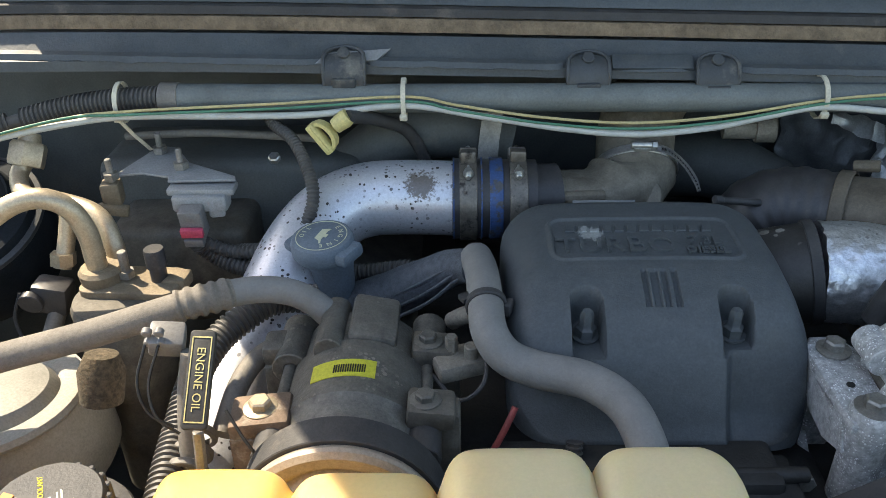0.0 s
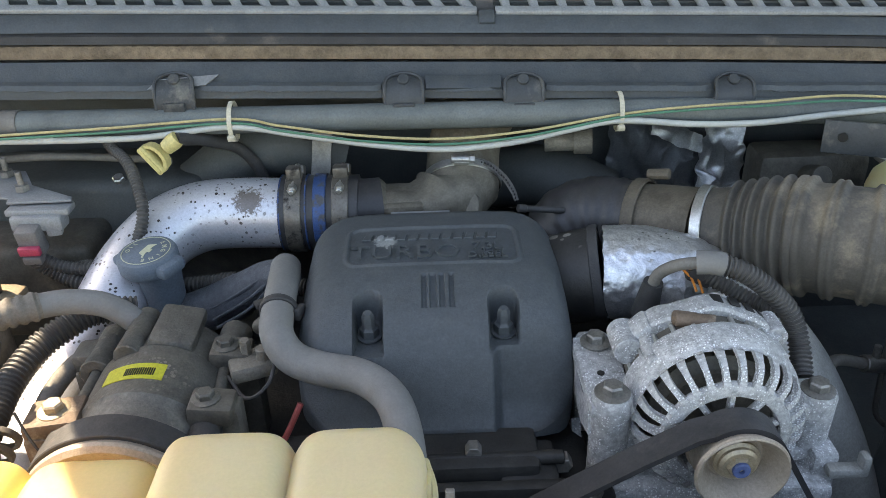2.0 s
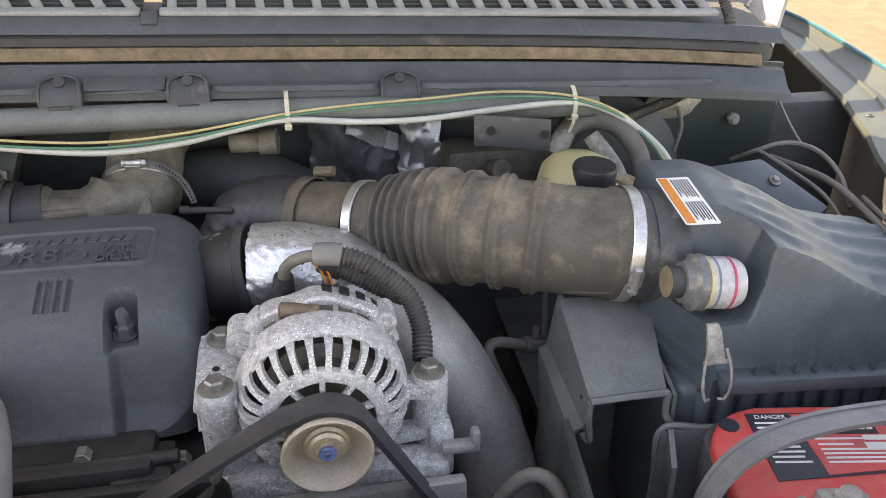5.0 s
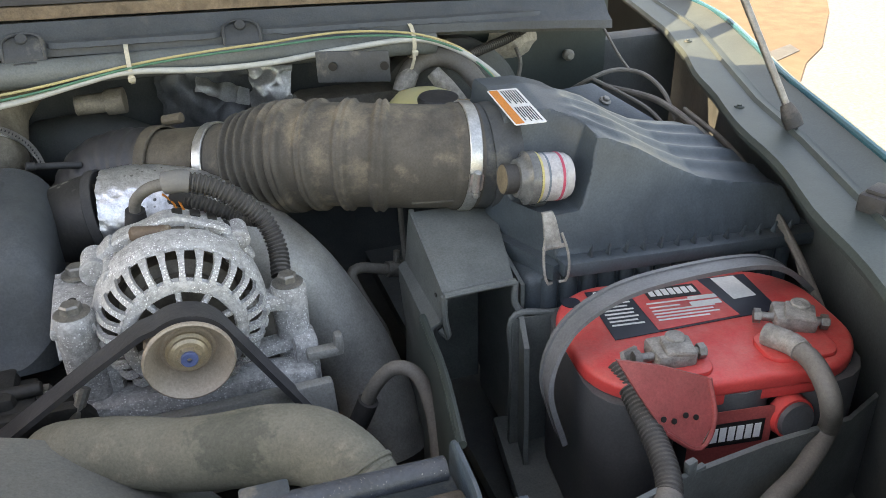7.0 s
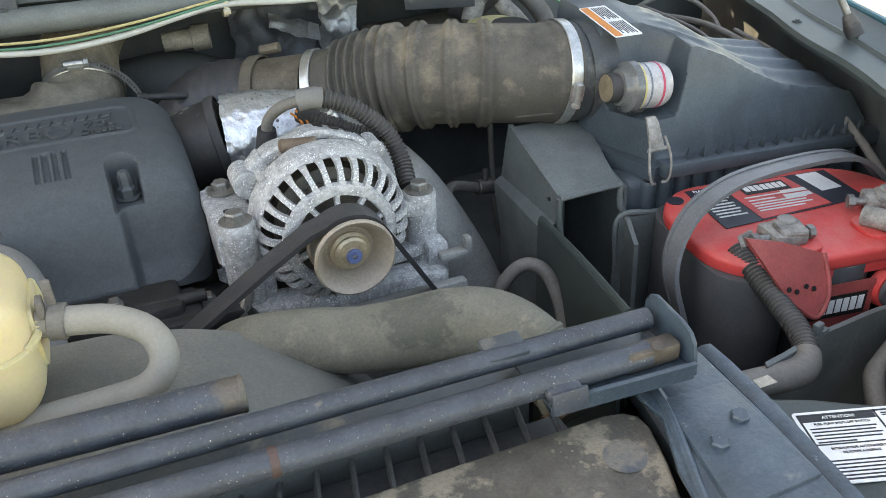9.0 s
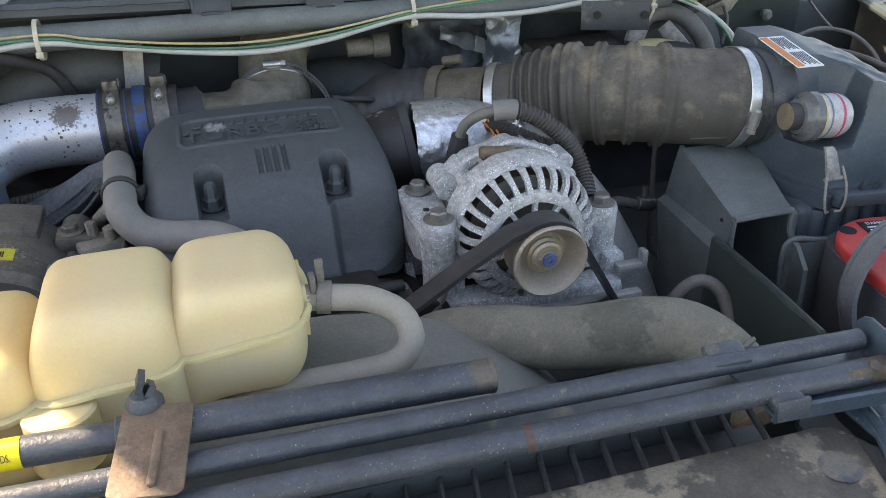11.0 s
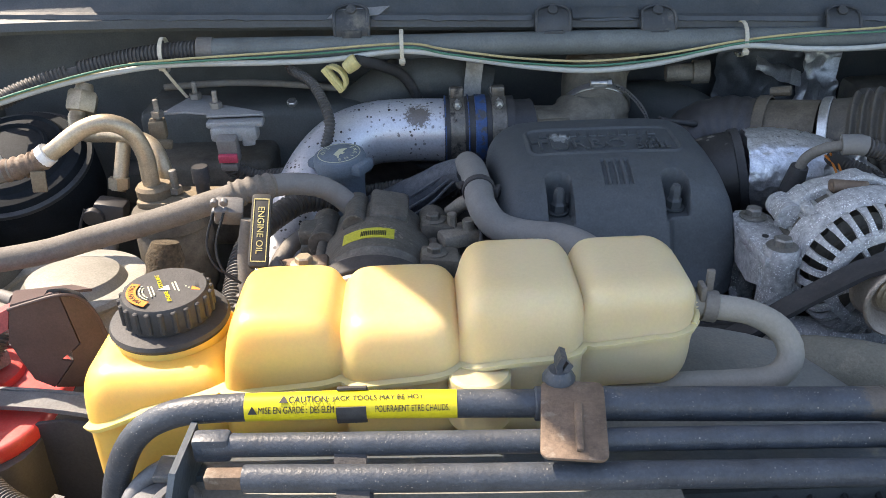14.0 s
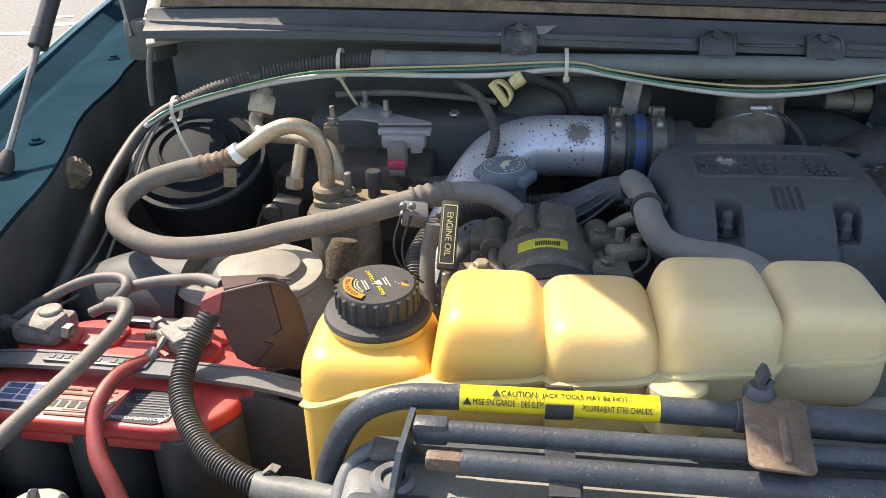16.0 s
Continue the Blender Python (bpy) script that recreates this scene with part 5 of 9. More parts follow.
part("side_web", joined(strip([(0.3225, 0.556, 0.955), (0.3215, 0.530, 0.937), (0.3215, 0.500, 0.923), (0.3225, 0.480, 0.912)], (0, 0.5, 1), 0.030, 0.008), box((0.3225, 0.520, 0.900), (0.010, 0.10, 0.040), (0, 0, 0), 0.004), strip([(0.3225, 0.572, 1.030), (0.3220, 0.540, 1.015), (0.3220, 0.510, 1.012), (0.3225, 0.485, 1.022)], (0, 0.5, 1), 0.030, 0.008)), M_ALU, bracket)
part("left_web", box((0.352, 0.490, 0.955), (0.022, 0.020, 0.11), (0, 0, 0), 0.006), M_ALU, bracket)
part("left_boss", lathe([(0, 0), (0.0155, 0), (0.0165, 0.02), (0.0160, 0.125), (0.0172, 0.128), (0.0165, 0.142), (0.0150, 0.145), (0, 0.145)], (0.3365, 0.484, 0.9025), (0, 0, 1), 24), M_ALU, bracket)
part("right_post", joined(lathe([(0, 0), (0.0150, 0), (0.0165, 0.075), (0.0150, 0.079), (0, 0.079)], (0.513, 0.502, 0.949), (0, 0, 1), 24), box((0.492, 0.498, 1.016), (0.040, 0.022, 0.014), (0, 8, 0), 0.003), box((0.492, 0.497, 0.968), (0.044, 0.020, 0.012), (0, -6, 0), 0.003), box((0.520, 0.490, 0.955), (0.022, 0.03, 0.05), (0, 0, 0), 0.004)), M_ALU, bracket)
part("base_plate", joined(box((0.425, 0.478, 0.935), (0.20, 0.035, 0.055), (0, 3, 0), 0.008), box((0.36, 0.468, 0.945), (0.06, 0.02, 0.03), (0, 20, 0), 0.004)), M_ALU, bracket)
part("face_plate", sheet([(0.335, 0.452, 0.955), (0.535, 0.452, 0.955), (0.540, 0.452, 0.86), (0.335, 0.452, 0.86)], 0.012, bevel=0.003), M_GREYPIPE, bracket)
part("side_lug", joined(box((0.535, 0.470, 0.968), (0.034, 0.012, 0.010), (0, 0, 0), 0.003), box((0.548, 0.470, 0.975), (0.008, 0.012, 0.020), (0, 0, 0), 0.003)), M_GREYPIPE, bracket)
part("bolt", hexbolt((0.337, 0.559, 1.0445), (0, 0, 1), 0.0085, 0.008, 0.0135), M_DULLSTEEL, bracket)
part("bolt", hexbolt((0.3365, 0.484, 1.0485), (0, 0, 1), 0.0090, 0.008, 0.0145, 15), M_DULLSTEEL, bracket)
part("bolt", hexbolt((0.513, 0.502, 1.0295), (0, 0, 1), 0.0090, 0.008, 0.0140, 10), M_DULLSTEEL, bracket)

belt = thing("drive_belt", (0.30, 0.437, 0.90), "black ribbed rubber drive belt over the pulley", "belt")
lower_run = [(0.10, 0.4335, 0.864), (0.18, 0.4335, 0.916), (0.27, 0.4335, 0.975), (0.35, 0.4335, 1.0265), (0.388, 0.4335, 1.0490)]
wrap = [(AX + 0.0345 * math.sin(radians(a)), 0.4335, AZ + 0.0345 * math.cos(radians(a))) for a in range(-36, 66, 6)]
return_run = [(0.472, 0.4335, 1.004), (0.50, 0.4335, 0.955), (0.54, 0.4335, 0.883), (0.56, 0.4335, 0.848)]
part("belt_band", strip(lower_run + wrap + return_run, (0, 1, 0), 0.024, 0.0045), M_BOOT, belt)
for q in range(4):
    part("belt_rib", strip([(x + (0.0022 if x > AX + 0.02 else 0) * -1, 0.4260 + q * 0.005, z - 0.0028) for x, y, z in lower_run] , (0, 1, 0), 0.003, 0.002), M_RUBBER, belt)

alt_cable = thing("alternator_cable", (0.51, 0.52, 1.0), "dusty split-loom cable arching over the alternator", "cable")
part("loom", hose([(0.437, 0.576, 1.110), (0.461, 0.570, 1.104), (0.485, 0.565, 1.088), (0.505, 0.560, 1.066), (0.513, 0.548, 1.041), (0.511, 0.527, 1.022)], 0.0096, 14, wave=(0.0042, 0.16)), M_LOOM, alt_cable)
part("tape_wrap", hose([(0.424, 0.579, 1.109), (0.437, 0.5755, 1.1105), (0.446, 0.574, 1.109)], 0.0105, 14), M_HOSE, alt_cable)
part("boot_lead", hose([(0.393, 0.598, 1.068), (0.396, 0.592, 1.090), (0.410, 0.584, 1.104), (0.428, 0.578, 1.109)], 0.0055, 12), M_CABLE, alt_cable)
part("terminal_boot", hose([(0.390, 0.600, 1.042), (0.392, 0.599, 1.060), (0.394, 0.596, 1.080)], [0.013, 0.011, 0.009], 14), M_RUBBER, alt_cable)
part("second_loom", hose([(0.440, 0.600, 1.083), (0.462, 0.592, 1.073), (0.483, 0.582, 1.064), (0.500, 0.566, 1.064)], 0.0075, 12, wave=(0.0042, 0.14)), M_LOOM, alt_cable)
part("plug", box((0.437, 0.602, 1.083), (0.024, 0.016, 0.016), (0, 25, -10), 0.003), M_RUBBER, alt_cable)
part("bare_wire", joined(hose([(0.42, 0.60, 1.09), (0.428, 0.596, 1.082), (0.432, 0.59, 1.072)], 0.0012, 6), hose([(0.425, 0.60, 1.092), (0.433, 0.596, 1.083), (0.438, 0.59, 1.070)], 0.0012, 6)), M_ORANGE, alt_cable)

def crumpled(x0, x1, z0, z1, y, nx, nz, amp, seed):
    """A thin sheet in the xz plane, folded and crumpled."""
    bm = bmesh.new()
    def fold(x, z):
        return y + amp * (noise.noise((x * 20, z * 16, seed)) + 0.55 * abs(noise.noise((x * 48, z * 34, seed + 4))))
    g = [[(x0 + (x1 - x0) * i / nx, z0 + (z1 - z0) * j / nz) for i in range(nx + 1)] for j in range(nz + 1)]
    g = [[bm.verts.new((x + 0.006 * noise.noise((x * 60, z * 60, seed + 9)), fold(x, z), z + 0.008 * noise.noise((x * 55, z * 55, seed + 2)))) for x, z in row] for row in g]
    for j in range(nz):
        for i in range(nx):
            bm.faces.new((g[j][i], g[j][i + 1], g[j + 1][i + 1], g[j + 1][i]))
    return bm


# ---- charge pipes ----
pipe_l = thing("charge_pipe", (-0.06, 0.78, 0.90), "silver painted intercooler pipe with rust specks and a stain", "pipe")
part("pipe", hose([(0.038, 0.802, 1.059), (-0.02, 0.804, 1.060), (-0.065, 0.803, 1.057), (-0.100, 0.783, 1.048), (-0.125, 0.745, 1.030), (-0.143, 0.702, 1.003), (-0.160, 0.655, 0.972), (-0.178, 0.58, 0.94), (-0.19, 0.48, 0.91), (-0.20, 0.38, 0.87)], 0.0395, 32, 0.008), M_PIPE, pipe_l)
boot_l = part("boot", hose([(0.030, 0.800, 1.060), (0.075, 0.800, 1.0595), (0.115, 0.800, 1.058)], [0.0425, 0.0415, 0.0425], 36, 0.006), M_BOOT, pipe_l, "black silicone boot with blue edges")
for bx, w in ((0.0315, 0.0016), (0.0600, 0.0016), (0.0750, 0.014)):
    part("blue_edge", ring((bx, 0.800, 1.060), (1, 0, 0), 0.040, 0.0434, w, 40), M_BLUE, boot_l, "blue layer of the boot")


def t_clamp(x, w):
    c = part("t_bolt_clamp", ring((x, 0.800, 1.0598), (1, 0, 0), 0.0425, 0.0442, w, 40), M_STAINED, pipe_l, "dull steel T-bolt clamp")
    part("clamp_block", joined(box((x, 0.822, 1.102), (w, 0.016, 0.012), (-25, 0, 0), 0.002), box((x, 0.800, 1.109), (w * 0.9, 0.012, 0.012), (0, 0, 0), 0.002)), M_STAINED, c)
    part("clamp_bolt", joined(rod((x, 0.832, 1.104), (x, 0.770, 1.098), 0.003, 10), lathe([(0, 0), (0.0052, 0), (0.0052, 0.008), (0, 0.008)], (x, 0.782, 1.0995), (0, -1, -0.05), 6)), M_STEEL, c)


t_clamp(0.0465, 0.018)
t_clamp(0.0975, 0.018)

plenum = thing("turbo_outlet", (0.19, 0.83, 0.98), "stained cast aluminium turbo outlet elbow", "casting")
part("inlet_throat", hose([(0.105, 0.802, 1.058), (0.125, 0.804, 1.058), (0.140, 0.806, 1.058)], [0.038, 0.036, 0.036], 28, 0.006), M_BOOT, plenum)
up = Vector((0.05, 0.82, 0.57)).normalized()
clampc = Vector((0.233, 0.852, 1.0525))
def casting_section(c, axis, ry, rz, p, n=36):
    side = Vector((0, 0, 1)).cross(axis).normalized()
    top = axis.cross(side).normalized()
    out = []
    for k in range(n):
        a = 2 * math.pi * k / n
        ca, sa = math.cos(a), math.sin(a)
        out.append(Vector(c) + side * ry * math.copysign(abs(ca) ** (2 / p), ca) + top * rz * math.copysign(abs(sa) ** (2 / p), sa))
    return out


part("casting", loft([casting_section(c, Vector(d).normalized(), ry, rz, p) for c, d, ry, rz, p in (
    ((0.134, 0.806, 1.056), (1, 0.02, 0), 0.036, 0.034, 2.2), ((0.140, 0.807, 1.056), (1, 0.02, 0), 0.036, 0.033, 2.6), ((0.146, 0.809, 1.055), (1, 0.05, 0), 0.031, 0.026, 3.2), ((0.175, 0.812, 1.054), (1, 0.15, 0.02), 0.031, 0.025, 3.4),
    ((0.192, 0.818, 1.055), (0.9, 0.35, 0.15), 0.036, 0.029, 2.6), ((0.207, 0.828, 1.057), (0.7, 0.6, 0.3), 0.041, 0.037, 2.2), ((0.220, 0.840, 1.0525), (0.35, 0.78, 0.45), 0.0435, 0.0420, 2.0), ((0.231, 0.850, 1.0520), tuple(up), 0.0445, 0.0445, 2.0), ((0.234, 0.866, 1.0625), tuple(up), 0.0445, 0.0445, 2.0))]), M_CASTTAN, plenum)
part("casting_boss", joined(lathe([(0, 0), (0.026, 0), (0.028, 0.006), (0.024, 0.012), (0.016, 0.014), (0, 0.012)], (0.225, 0.812, 1.054), (0.05, -0.75, 0.62), 28), box((0.160, 0.781, 1.070), (0.055, 0.012, 0.012), (8, 0, 4), 0.004)), M_CASTTAN, plenum)
part("casting_bracket", prism([(-0.030, -0.006), (0.030, -0.006), (0.034, 0.004), (-0.030, 0.006)], 0.004, pose(0.182, 0.768, 1.066, 20, 0, 3), 0.001), M_GREYBRACKET, plenum)
part("riser", hose([clampc + up * 0.012, clampc + up * 0.04, clampc + up * 0.07 + Vector((0.006, 0, 0.012)), (0.272, 0.950, 1.135)], 0.0435, 28, 0.008), M_CASTTAN, plenum, "dusty tan riser pipe")
turn = max((radians(q) for q in range(0, 360, 5)), key=lambda q: (frame_z((0, 0, 0), up) @ Vector((math.cos(q), math.sin(q), 0))).z)
worm_clamp(clampc + up * 0.016, up, 0.0452, 0.010, turn, plenum, M_STEEL)
tail = spline([(0.240, 0.846, 1.099), (0.262, 0.843, 1.093), (0.280, 0.838, 1.079), (0.290, 0.826, 1.066), (0.294, 0.820, 1.056)], 0.004)
part("clamp_tail", strip(tail, (0.25, 0.85, 0.45), 0.0085, 0.0008), M_DULLSTEEL, plenum, "loose slotted end of the clamp band")
part("tail_slot", joined(*[box(tuple(p + Vector((0.0, -0.0006, 0.0004))), (0.0012, 0.005, 0.001), (0, 40, 0), 0) for p in tail[1:]]), M_INK, plenum)
part("strut_bracket", strip([(0.075, 0.86, 1.14), (0.070, 0.86, 1.10), (0.066, 0.84, 1.06)], (1, 0, 0), 0.022, 0.004), M_DULLSTEEL, plenum)

pipe_r = thing("charge_pipe", (0.50, 0.62, 0.80), "foil-wrapped intercooler pipe curving down past the alternator", "pipe")
part("boot", hose([(0.290, 0.690, 1.015), (0.325, 0.683, 1.032), (0.366, 0.675, 1.044)], [0.044, 0.0465, 0.0475], 32, 0.006), M_FLAKED, pipe_r, "black rubber boot with flaked paint")
part("boot_band", ring((0.361, 0.676, 1.043), (1, -0.17, 0.2), 0.0465, 0.0490, 0.010, 40), M_RUBBER, pipe_r)


part("foil_wrap", crinkle(hose([(0.366, 0.675, 1.044), (0.40, 0.669, 1.046), (0.435, 0.662, 1.040), (0.470, 0.652, 1.024)], 0.0468, 110, 0.0022), 0.0013, 170.0, 3.0), M_FOIL, pipe_r, "crinkled silver foil wrap", sharp=0.5)
part("foil_scrap", crinkle(crumpled(0.43, 0.475, 1.045, 1.085, 0.612, 40, 36, 0.010, 21.0), 0.003, 80.0, 9.0), M_FOIL, pipe_r, "torn foil scrap", sharp=0.4)
part("pipe", hose([(0.455, 0.657, 1.033), (0.490, 0.645, 1.010), (0.530, 0.622, 0.970), (0.560, 0.604, 0.92), (0.585, 0.588, 0.865), (0.60, 0.57, 0.81), (0.605, 0.55, 0.76)], [0.0455, 0.0455, 0.046, 0.046, 0.046, 0.046], 32, 0.008), M_GREYPIPE, pipe_r)
part("nipple", joined(rod((0.290, 0.752, 1.080), (0.340, 0.768, 1.068), 0.0038, 12), rod((0.288, 0.7514, 1.0805), (0.297, 0.754, 1.0785), 0.0046, 12)), M_RUBBER, pipe_r)

# ---- intake duct ----
duct = thing("intake_duct", (0.58, 0.66, 0.98), "dusty corrugated rubber intake duct with moulded ribs", "air duct")
axis = spline([(0.477, 0.724, 1.063), (0.515, 0.699, 1.071), (0.555, 0.670, 1.081), (0.600, 0.640, 1.087), (0.645, 0.620, 1.086), (0.690, 0.610, 1.082), (0.731, 0.606, 1.078)], 0.0012)


def duct_radius(f):
    r = 0.0440 + 0.0095 * smoothstep(0.04, 0.34, f)
    if 0.105 < f < 0.318:
        r += 0.0034 - 0.0034 * math.cos((f - 0.105) / 0.0426 * 2 * math.pi)
    for c, a, w in ((0.350, 0.0062, 0.019), (0.450, 0.0050, 0.012), (0.562, 0.0048, 0.011), (0.672, 0.0048, 0.013)):
        r += a * (smoothstep(c - w - 0.016, c - w, f) - smoothstep(c + w, c + w + 0.016, f)) - 0.0016 * math.exp(-((f - c) / 0.005) ** 2)
    r += 0.0022 * smoothstep(0.90, 0.92, f)
    return r


def swept(path, radius, seg=40):
    bm = bmesh.new()
    rings, upv = [], Vector((0, 0, 1))
    n = len(path)
    for i, p in enumerate(path):
        t = (path[min(i + 1, n - 1)] - path[max(i - 1, 0)]).normalized()
        upv = (upv - t * upv.dot(t)).normalized()
        side = t.cross(upv)
        r = radius(i / (n - 1))
        rings.append([bm.verts.new(p + (upv * math.cos(a) + side * math.sin(a)) * r) for a in (2 * math.pi * j / seg for j in range(seg))])
    for a, b in zip(rings, rings[1:]):
        for j in range(seg):
            bm.faces.new((a[j], a[(j + 1) % seg], b[(j + 1) % seg], b[j]))
    bm.faces.new(rings[0])
    bm.faces.new(rings[-1])
    return bm


part("bellows", swept(axis, duct_radius), M_DUCT, duct, sharp=1.2)
part("mould_seam", hose([(0.655, 0.575, 1.050), (0.68, 0.568, 1.050), (0.705, 0.565, 1.049)], 0.0012, 6), M_DUCT, duct)
clamp_dir = Vector((0.985, -0.10, -0.11)).normalized()
facing = max((radians(q) for q in range(0, 360, 5)), key=lambda q: (frame_z((0, 0, 0), clamp_dir) @ Vector((math.cos(q), math.sin(q), 0))).dot(Vector((-0.1, -0.98, -0.10))))
worm_clamp((0.721, 0.607, 1.0790), clamp_dir, 0.0562, 0.013, facing, duct, M_STEEL)
part("turbo_clamp", ring((0.482, 0.7205, 1.0640), (0.82, -0.54, 0.17), 0.0445, 0.0468, 0.011, 40), M_STEEL, duct, "smooth steel band clamp")
part("adapter", hose([(0.405, 0.775, 1.050), (0.435, 0.755, 1.056), (0.475, 0.727, 1.062)], [0.041, 0.042, 0.0430], 32, 0.005), M_INLET, duct, "tan stained adapter")
part("elbow", hose([(0.33, 0.79, 1.0), (0.355, 0.795, 1.035), (0.385, 0.787, 1.048), (0.42, 0.766, 1.053)], [0.044, 0.047, 0.047, 0.044], 32, 0.003, wave=(0.014, 0.03)), M_BOOT, duct)
part("elbow_clamp", joined(ring((0.424, 0.763, 1.054), (0.82, -0.55, 0.14), 0.044, 0.047, 0.014, 40), rod((0.432, 0.782, 1.101), (0.452, 0.770, 1.106), 0.006, 10), box((0.408, 0.716, 1.028), (0.014, 0.008, 0.034), (0, 20, -30), 0.002)), M_INLET, duct)


shield = thing("foil_heat_shield", (0.55, 0.97, 0.98), "torn silver foil heat shield behind the duct", "heat shield")


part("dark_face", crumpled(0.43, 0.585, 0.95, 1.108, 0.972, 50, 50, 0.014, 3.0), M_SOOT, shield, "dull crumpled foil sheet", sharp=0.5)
part("foil_strip", crumpled(0.548, 0.606, 0.95, 1.118, 0.958, 30, 80, 0.016, 7.0), M_HEATWRAP, shield, "bright torn foil edge", sharp=0.25)
part("foil_fold", moved(crumpled(-0.035, 0.035, -0.012, 0.012, 0.0, 30, 12, 0.012, 11.0), pose(0.512, 0.950, 1.078, -30, 22, 0)), M_HEATWRAP, shield, sharp=0.25)


# ---- air box ----
airbox = thing("air_box", (0.89, 0.62, 0.78), "dusty black plastic air filter box with a ribbed flange", "air box")


def lid_height(x, y, d):
    top = interp(x, [(0.735, 1.136), (0.80, 1.134), (0.835, 1.128), (0.87, 1.113), (0.905, 1.092), (0.94, 1.075), (0.975, 1.066), (1.02, 1.058), (1.06, 1.044)])
    top += 0.17 * (min(y, 0.63) - 0.585) * smoothstep(0.86, 0.80, x) - 0.012 * smoothstep(0.62, 0.50, y) * smoothstep(0.80, 0.86, x)
    for i in range(4):
        c = 0.530 + i * 0.033 + 0.02 * smoothstep(0.86, 0.80, x) * (2 - i)
        top += 0.0058 * math.exp(-((y - c) / 0.0095) ** 2) * smoothstep(0.81, 0.86, x)
    front = 1.014 - 0.020 * (x - 0.73) / 0.33
    face = y - (0.480 - 0.020 * (x - 0.735))
    z = min(top, front + face * 3.4)
    for i in range(9):
        rx = 0.845 + i * 0.024
        if abs(x - rx) < 0.009 and z < top - 0.004:
            z += 0.0022 * math.exp(-((x - rx) / 0.0035) ** 2) * smoothstep(front + 0.045, front + 0.01, z)
    left = x - 0.735
    z = min(z, 1.02 + left * 6.0)
    z = min(z, front + (1.062 + 0.004 - x) * 1.6 + 0.004)
    if x < 0.845:
        z = min(z, 1.052 + max(0.0, y - 0.538) ** 1.3 * 7.0 + max(0.0, x - 0.800) ** 1.4 * 11.0)
    return max(z, front)


lid_bm = blanket(0.735, 1.066, 0.468, 0.660, 150, 100, 0.02, lid_height, lambda x, y: 0.998 - 0.020 * (x - 0.73) / 0.33)
for v in lid_bm.verts:
    short = 1.0 - (v.co.x - 0.735) / 0.040 - (v.co.y - 0.468) / 0.105
    if short > 0:
        v.co.x += short * 0.040 * 0.75
        v.co.y += short * 0.105 * 0.25
part("lid", lid_bm, M_LID, airbox, sharp=0.8)
part("flange_corner", joined(strip([(0.731, 0.580, 1.0035), (0.772, 0.4715, 1.0015)], (0, 0, 1), 0.016, 0.020)), M_LID, airbox)
part("flange", joined(box((0.920, 0.4660, 0.998), (0.302, 0.022, 0.016), (0, 3.3, -1.2), 0.004), box((1.068, 0.56, 0.989), (0.016, 0.19, 0.016), (0, 0, 0), 0.004)), M_LID, airbox)
fin_me = mesh_of("fin", prism([(0, 0), (0.011, 0), (0.0, 0.022)], 0.0022, pose(-0.0011, 0, 0, 90, 0, 90)), M_LID)
for i in range(13):
    x = 0.802 + i * 0.0195
    piece("fin", fin_me, airbox, pose(x, 0.466 - 0.02 * (x - 0.735), 1.010 - 0.020 * (x - 0.73) / 0.33))
part("lower_box", box((0.90, 0.567, 0.895), (0.320, 0.180, 0.20), (0, 0, -1.2), 0.012, 3), M_LID, airbox)
flute_me = mesh_of("flute", lathe([(0, 0), (0.0085, 0), (0.0095, 0.16), (0.008, 0.165), (0, 0.165)], (0, 0, 0), (0, 0, 1), 12), M_LID)
for i in range(14):
    piece("flute", flute_me, airbox, pose(0.765 + i * 0.0215, 0.4825 - 0.02 * (0.03 + i * 0.0215), 0.825))
part("inlet_collar", ring((0.738, 0.605, 1.0770), (0.985, -0.10, -0.11), 0.045, 0.0550, 0.020, 44), M_PLASTIC, airbox)
part("lid_shoulder", lathe([(0, 0), (0.0560, 0.001), (0.0575, 0.006), (0.0575, 0.030), (0, 0.032)], (0.741, 0.602, 1.0765), (1, -0.1, 0), 44), M_PLASTIC, airbox)
snout = part("snorkel", sheet([(0.6506, 0.472, 1.001), (0.7250, 0.4755, 0.999), (0.7440, 0.560, 1.020), (0.736, 0.592, 1.030), (0.658, 0.588, 1.034)], 0.006, bevel=0.002), M_TRAY, airbox, "dusty grey plastic snorkel mouth")
wall_rows = []
for q in range(13):
    f = q / 12
    y0, x0, zt = 0.472 + 0.122 * f, 0.6506 + 0.006 * f, 1.001 + 0.033 * f
    flare = 0.012 * f
    rows_ = [(x0, y0, zt), (x0 - 0.001, y0 + flare * 0.4, zt - 0.022), (x0 - 0.003, y0 + flare, 0.972 - 0.004 * f), (x0 - 0.014 + 0.004 * f, y0 + flare + 0.004, 0.962 - 0.002 * f), (x0 - 0.015 + 0.004 * f, y0 + flare, 0.945), (x0 - 0.013 + 0.004 * f, y0 - 0.010 * (1 - f), 0.89), (x0 - 0.012, y0 - 0.02 * (1 - f), 0.80)]
    wall_rows.append([Vector(p) for p in rows_] + [Vector(p) + Vector((0.005, 0, 0)) for p in reversed(rows_)])
part("snorkel_wall", loft(wall_rows), M_TRAY, airbox)
part("wall_dent", lathe([(0, 0), (0.0022, 0), (0.0022, 0.0008), (0, 0.0008)], (0.6490, 0.488, 0.992), (-1, -0.1, 0), 12), M_INK, airbox)
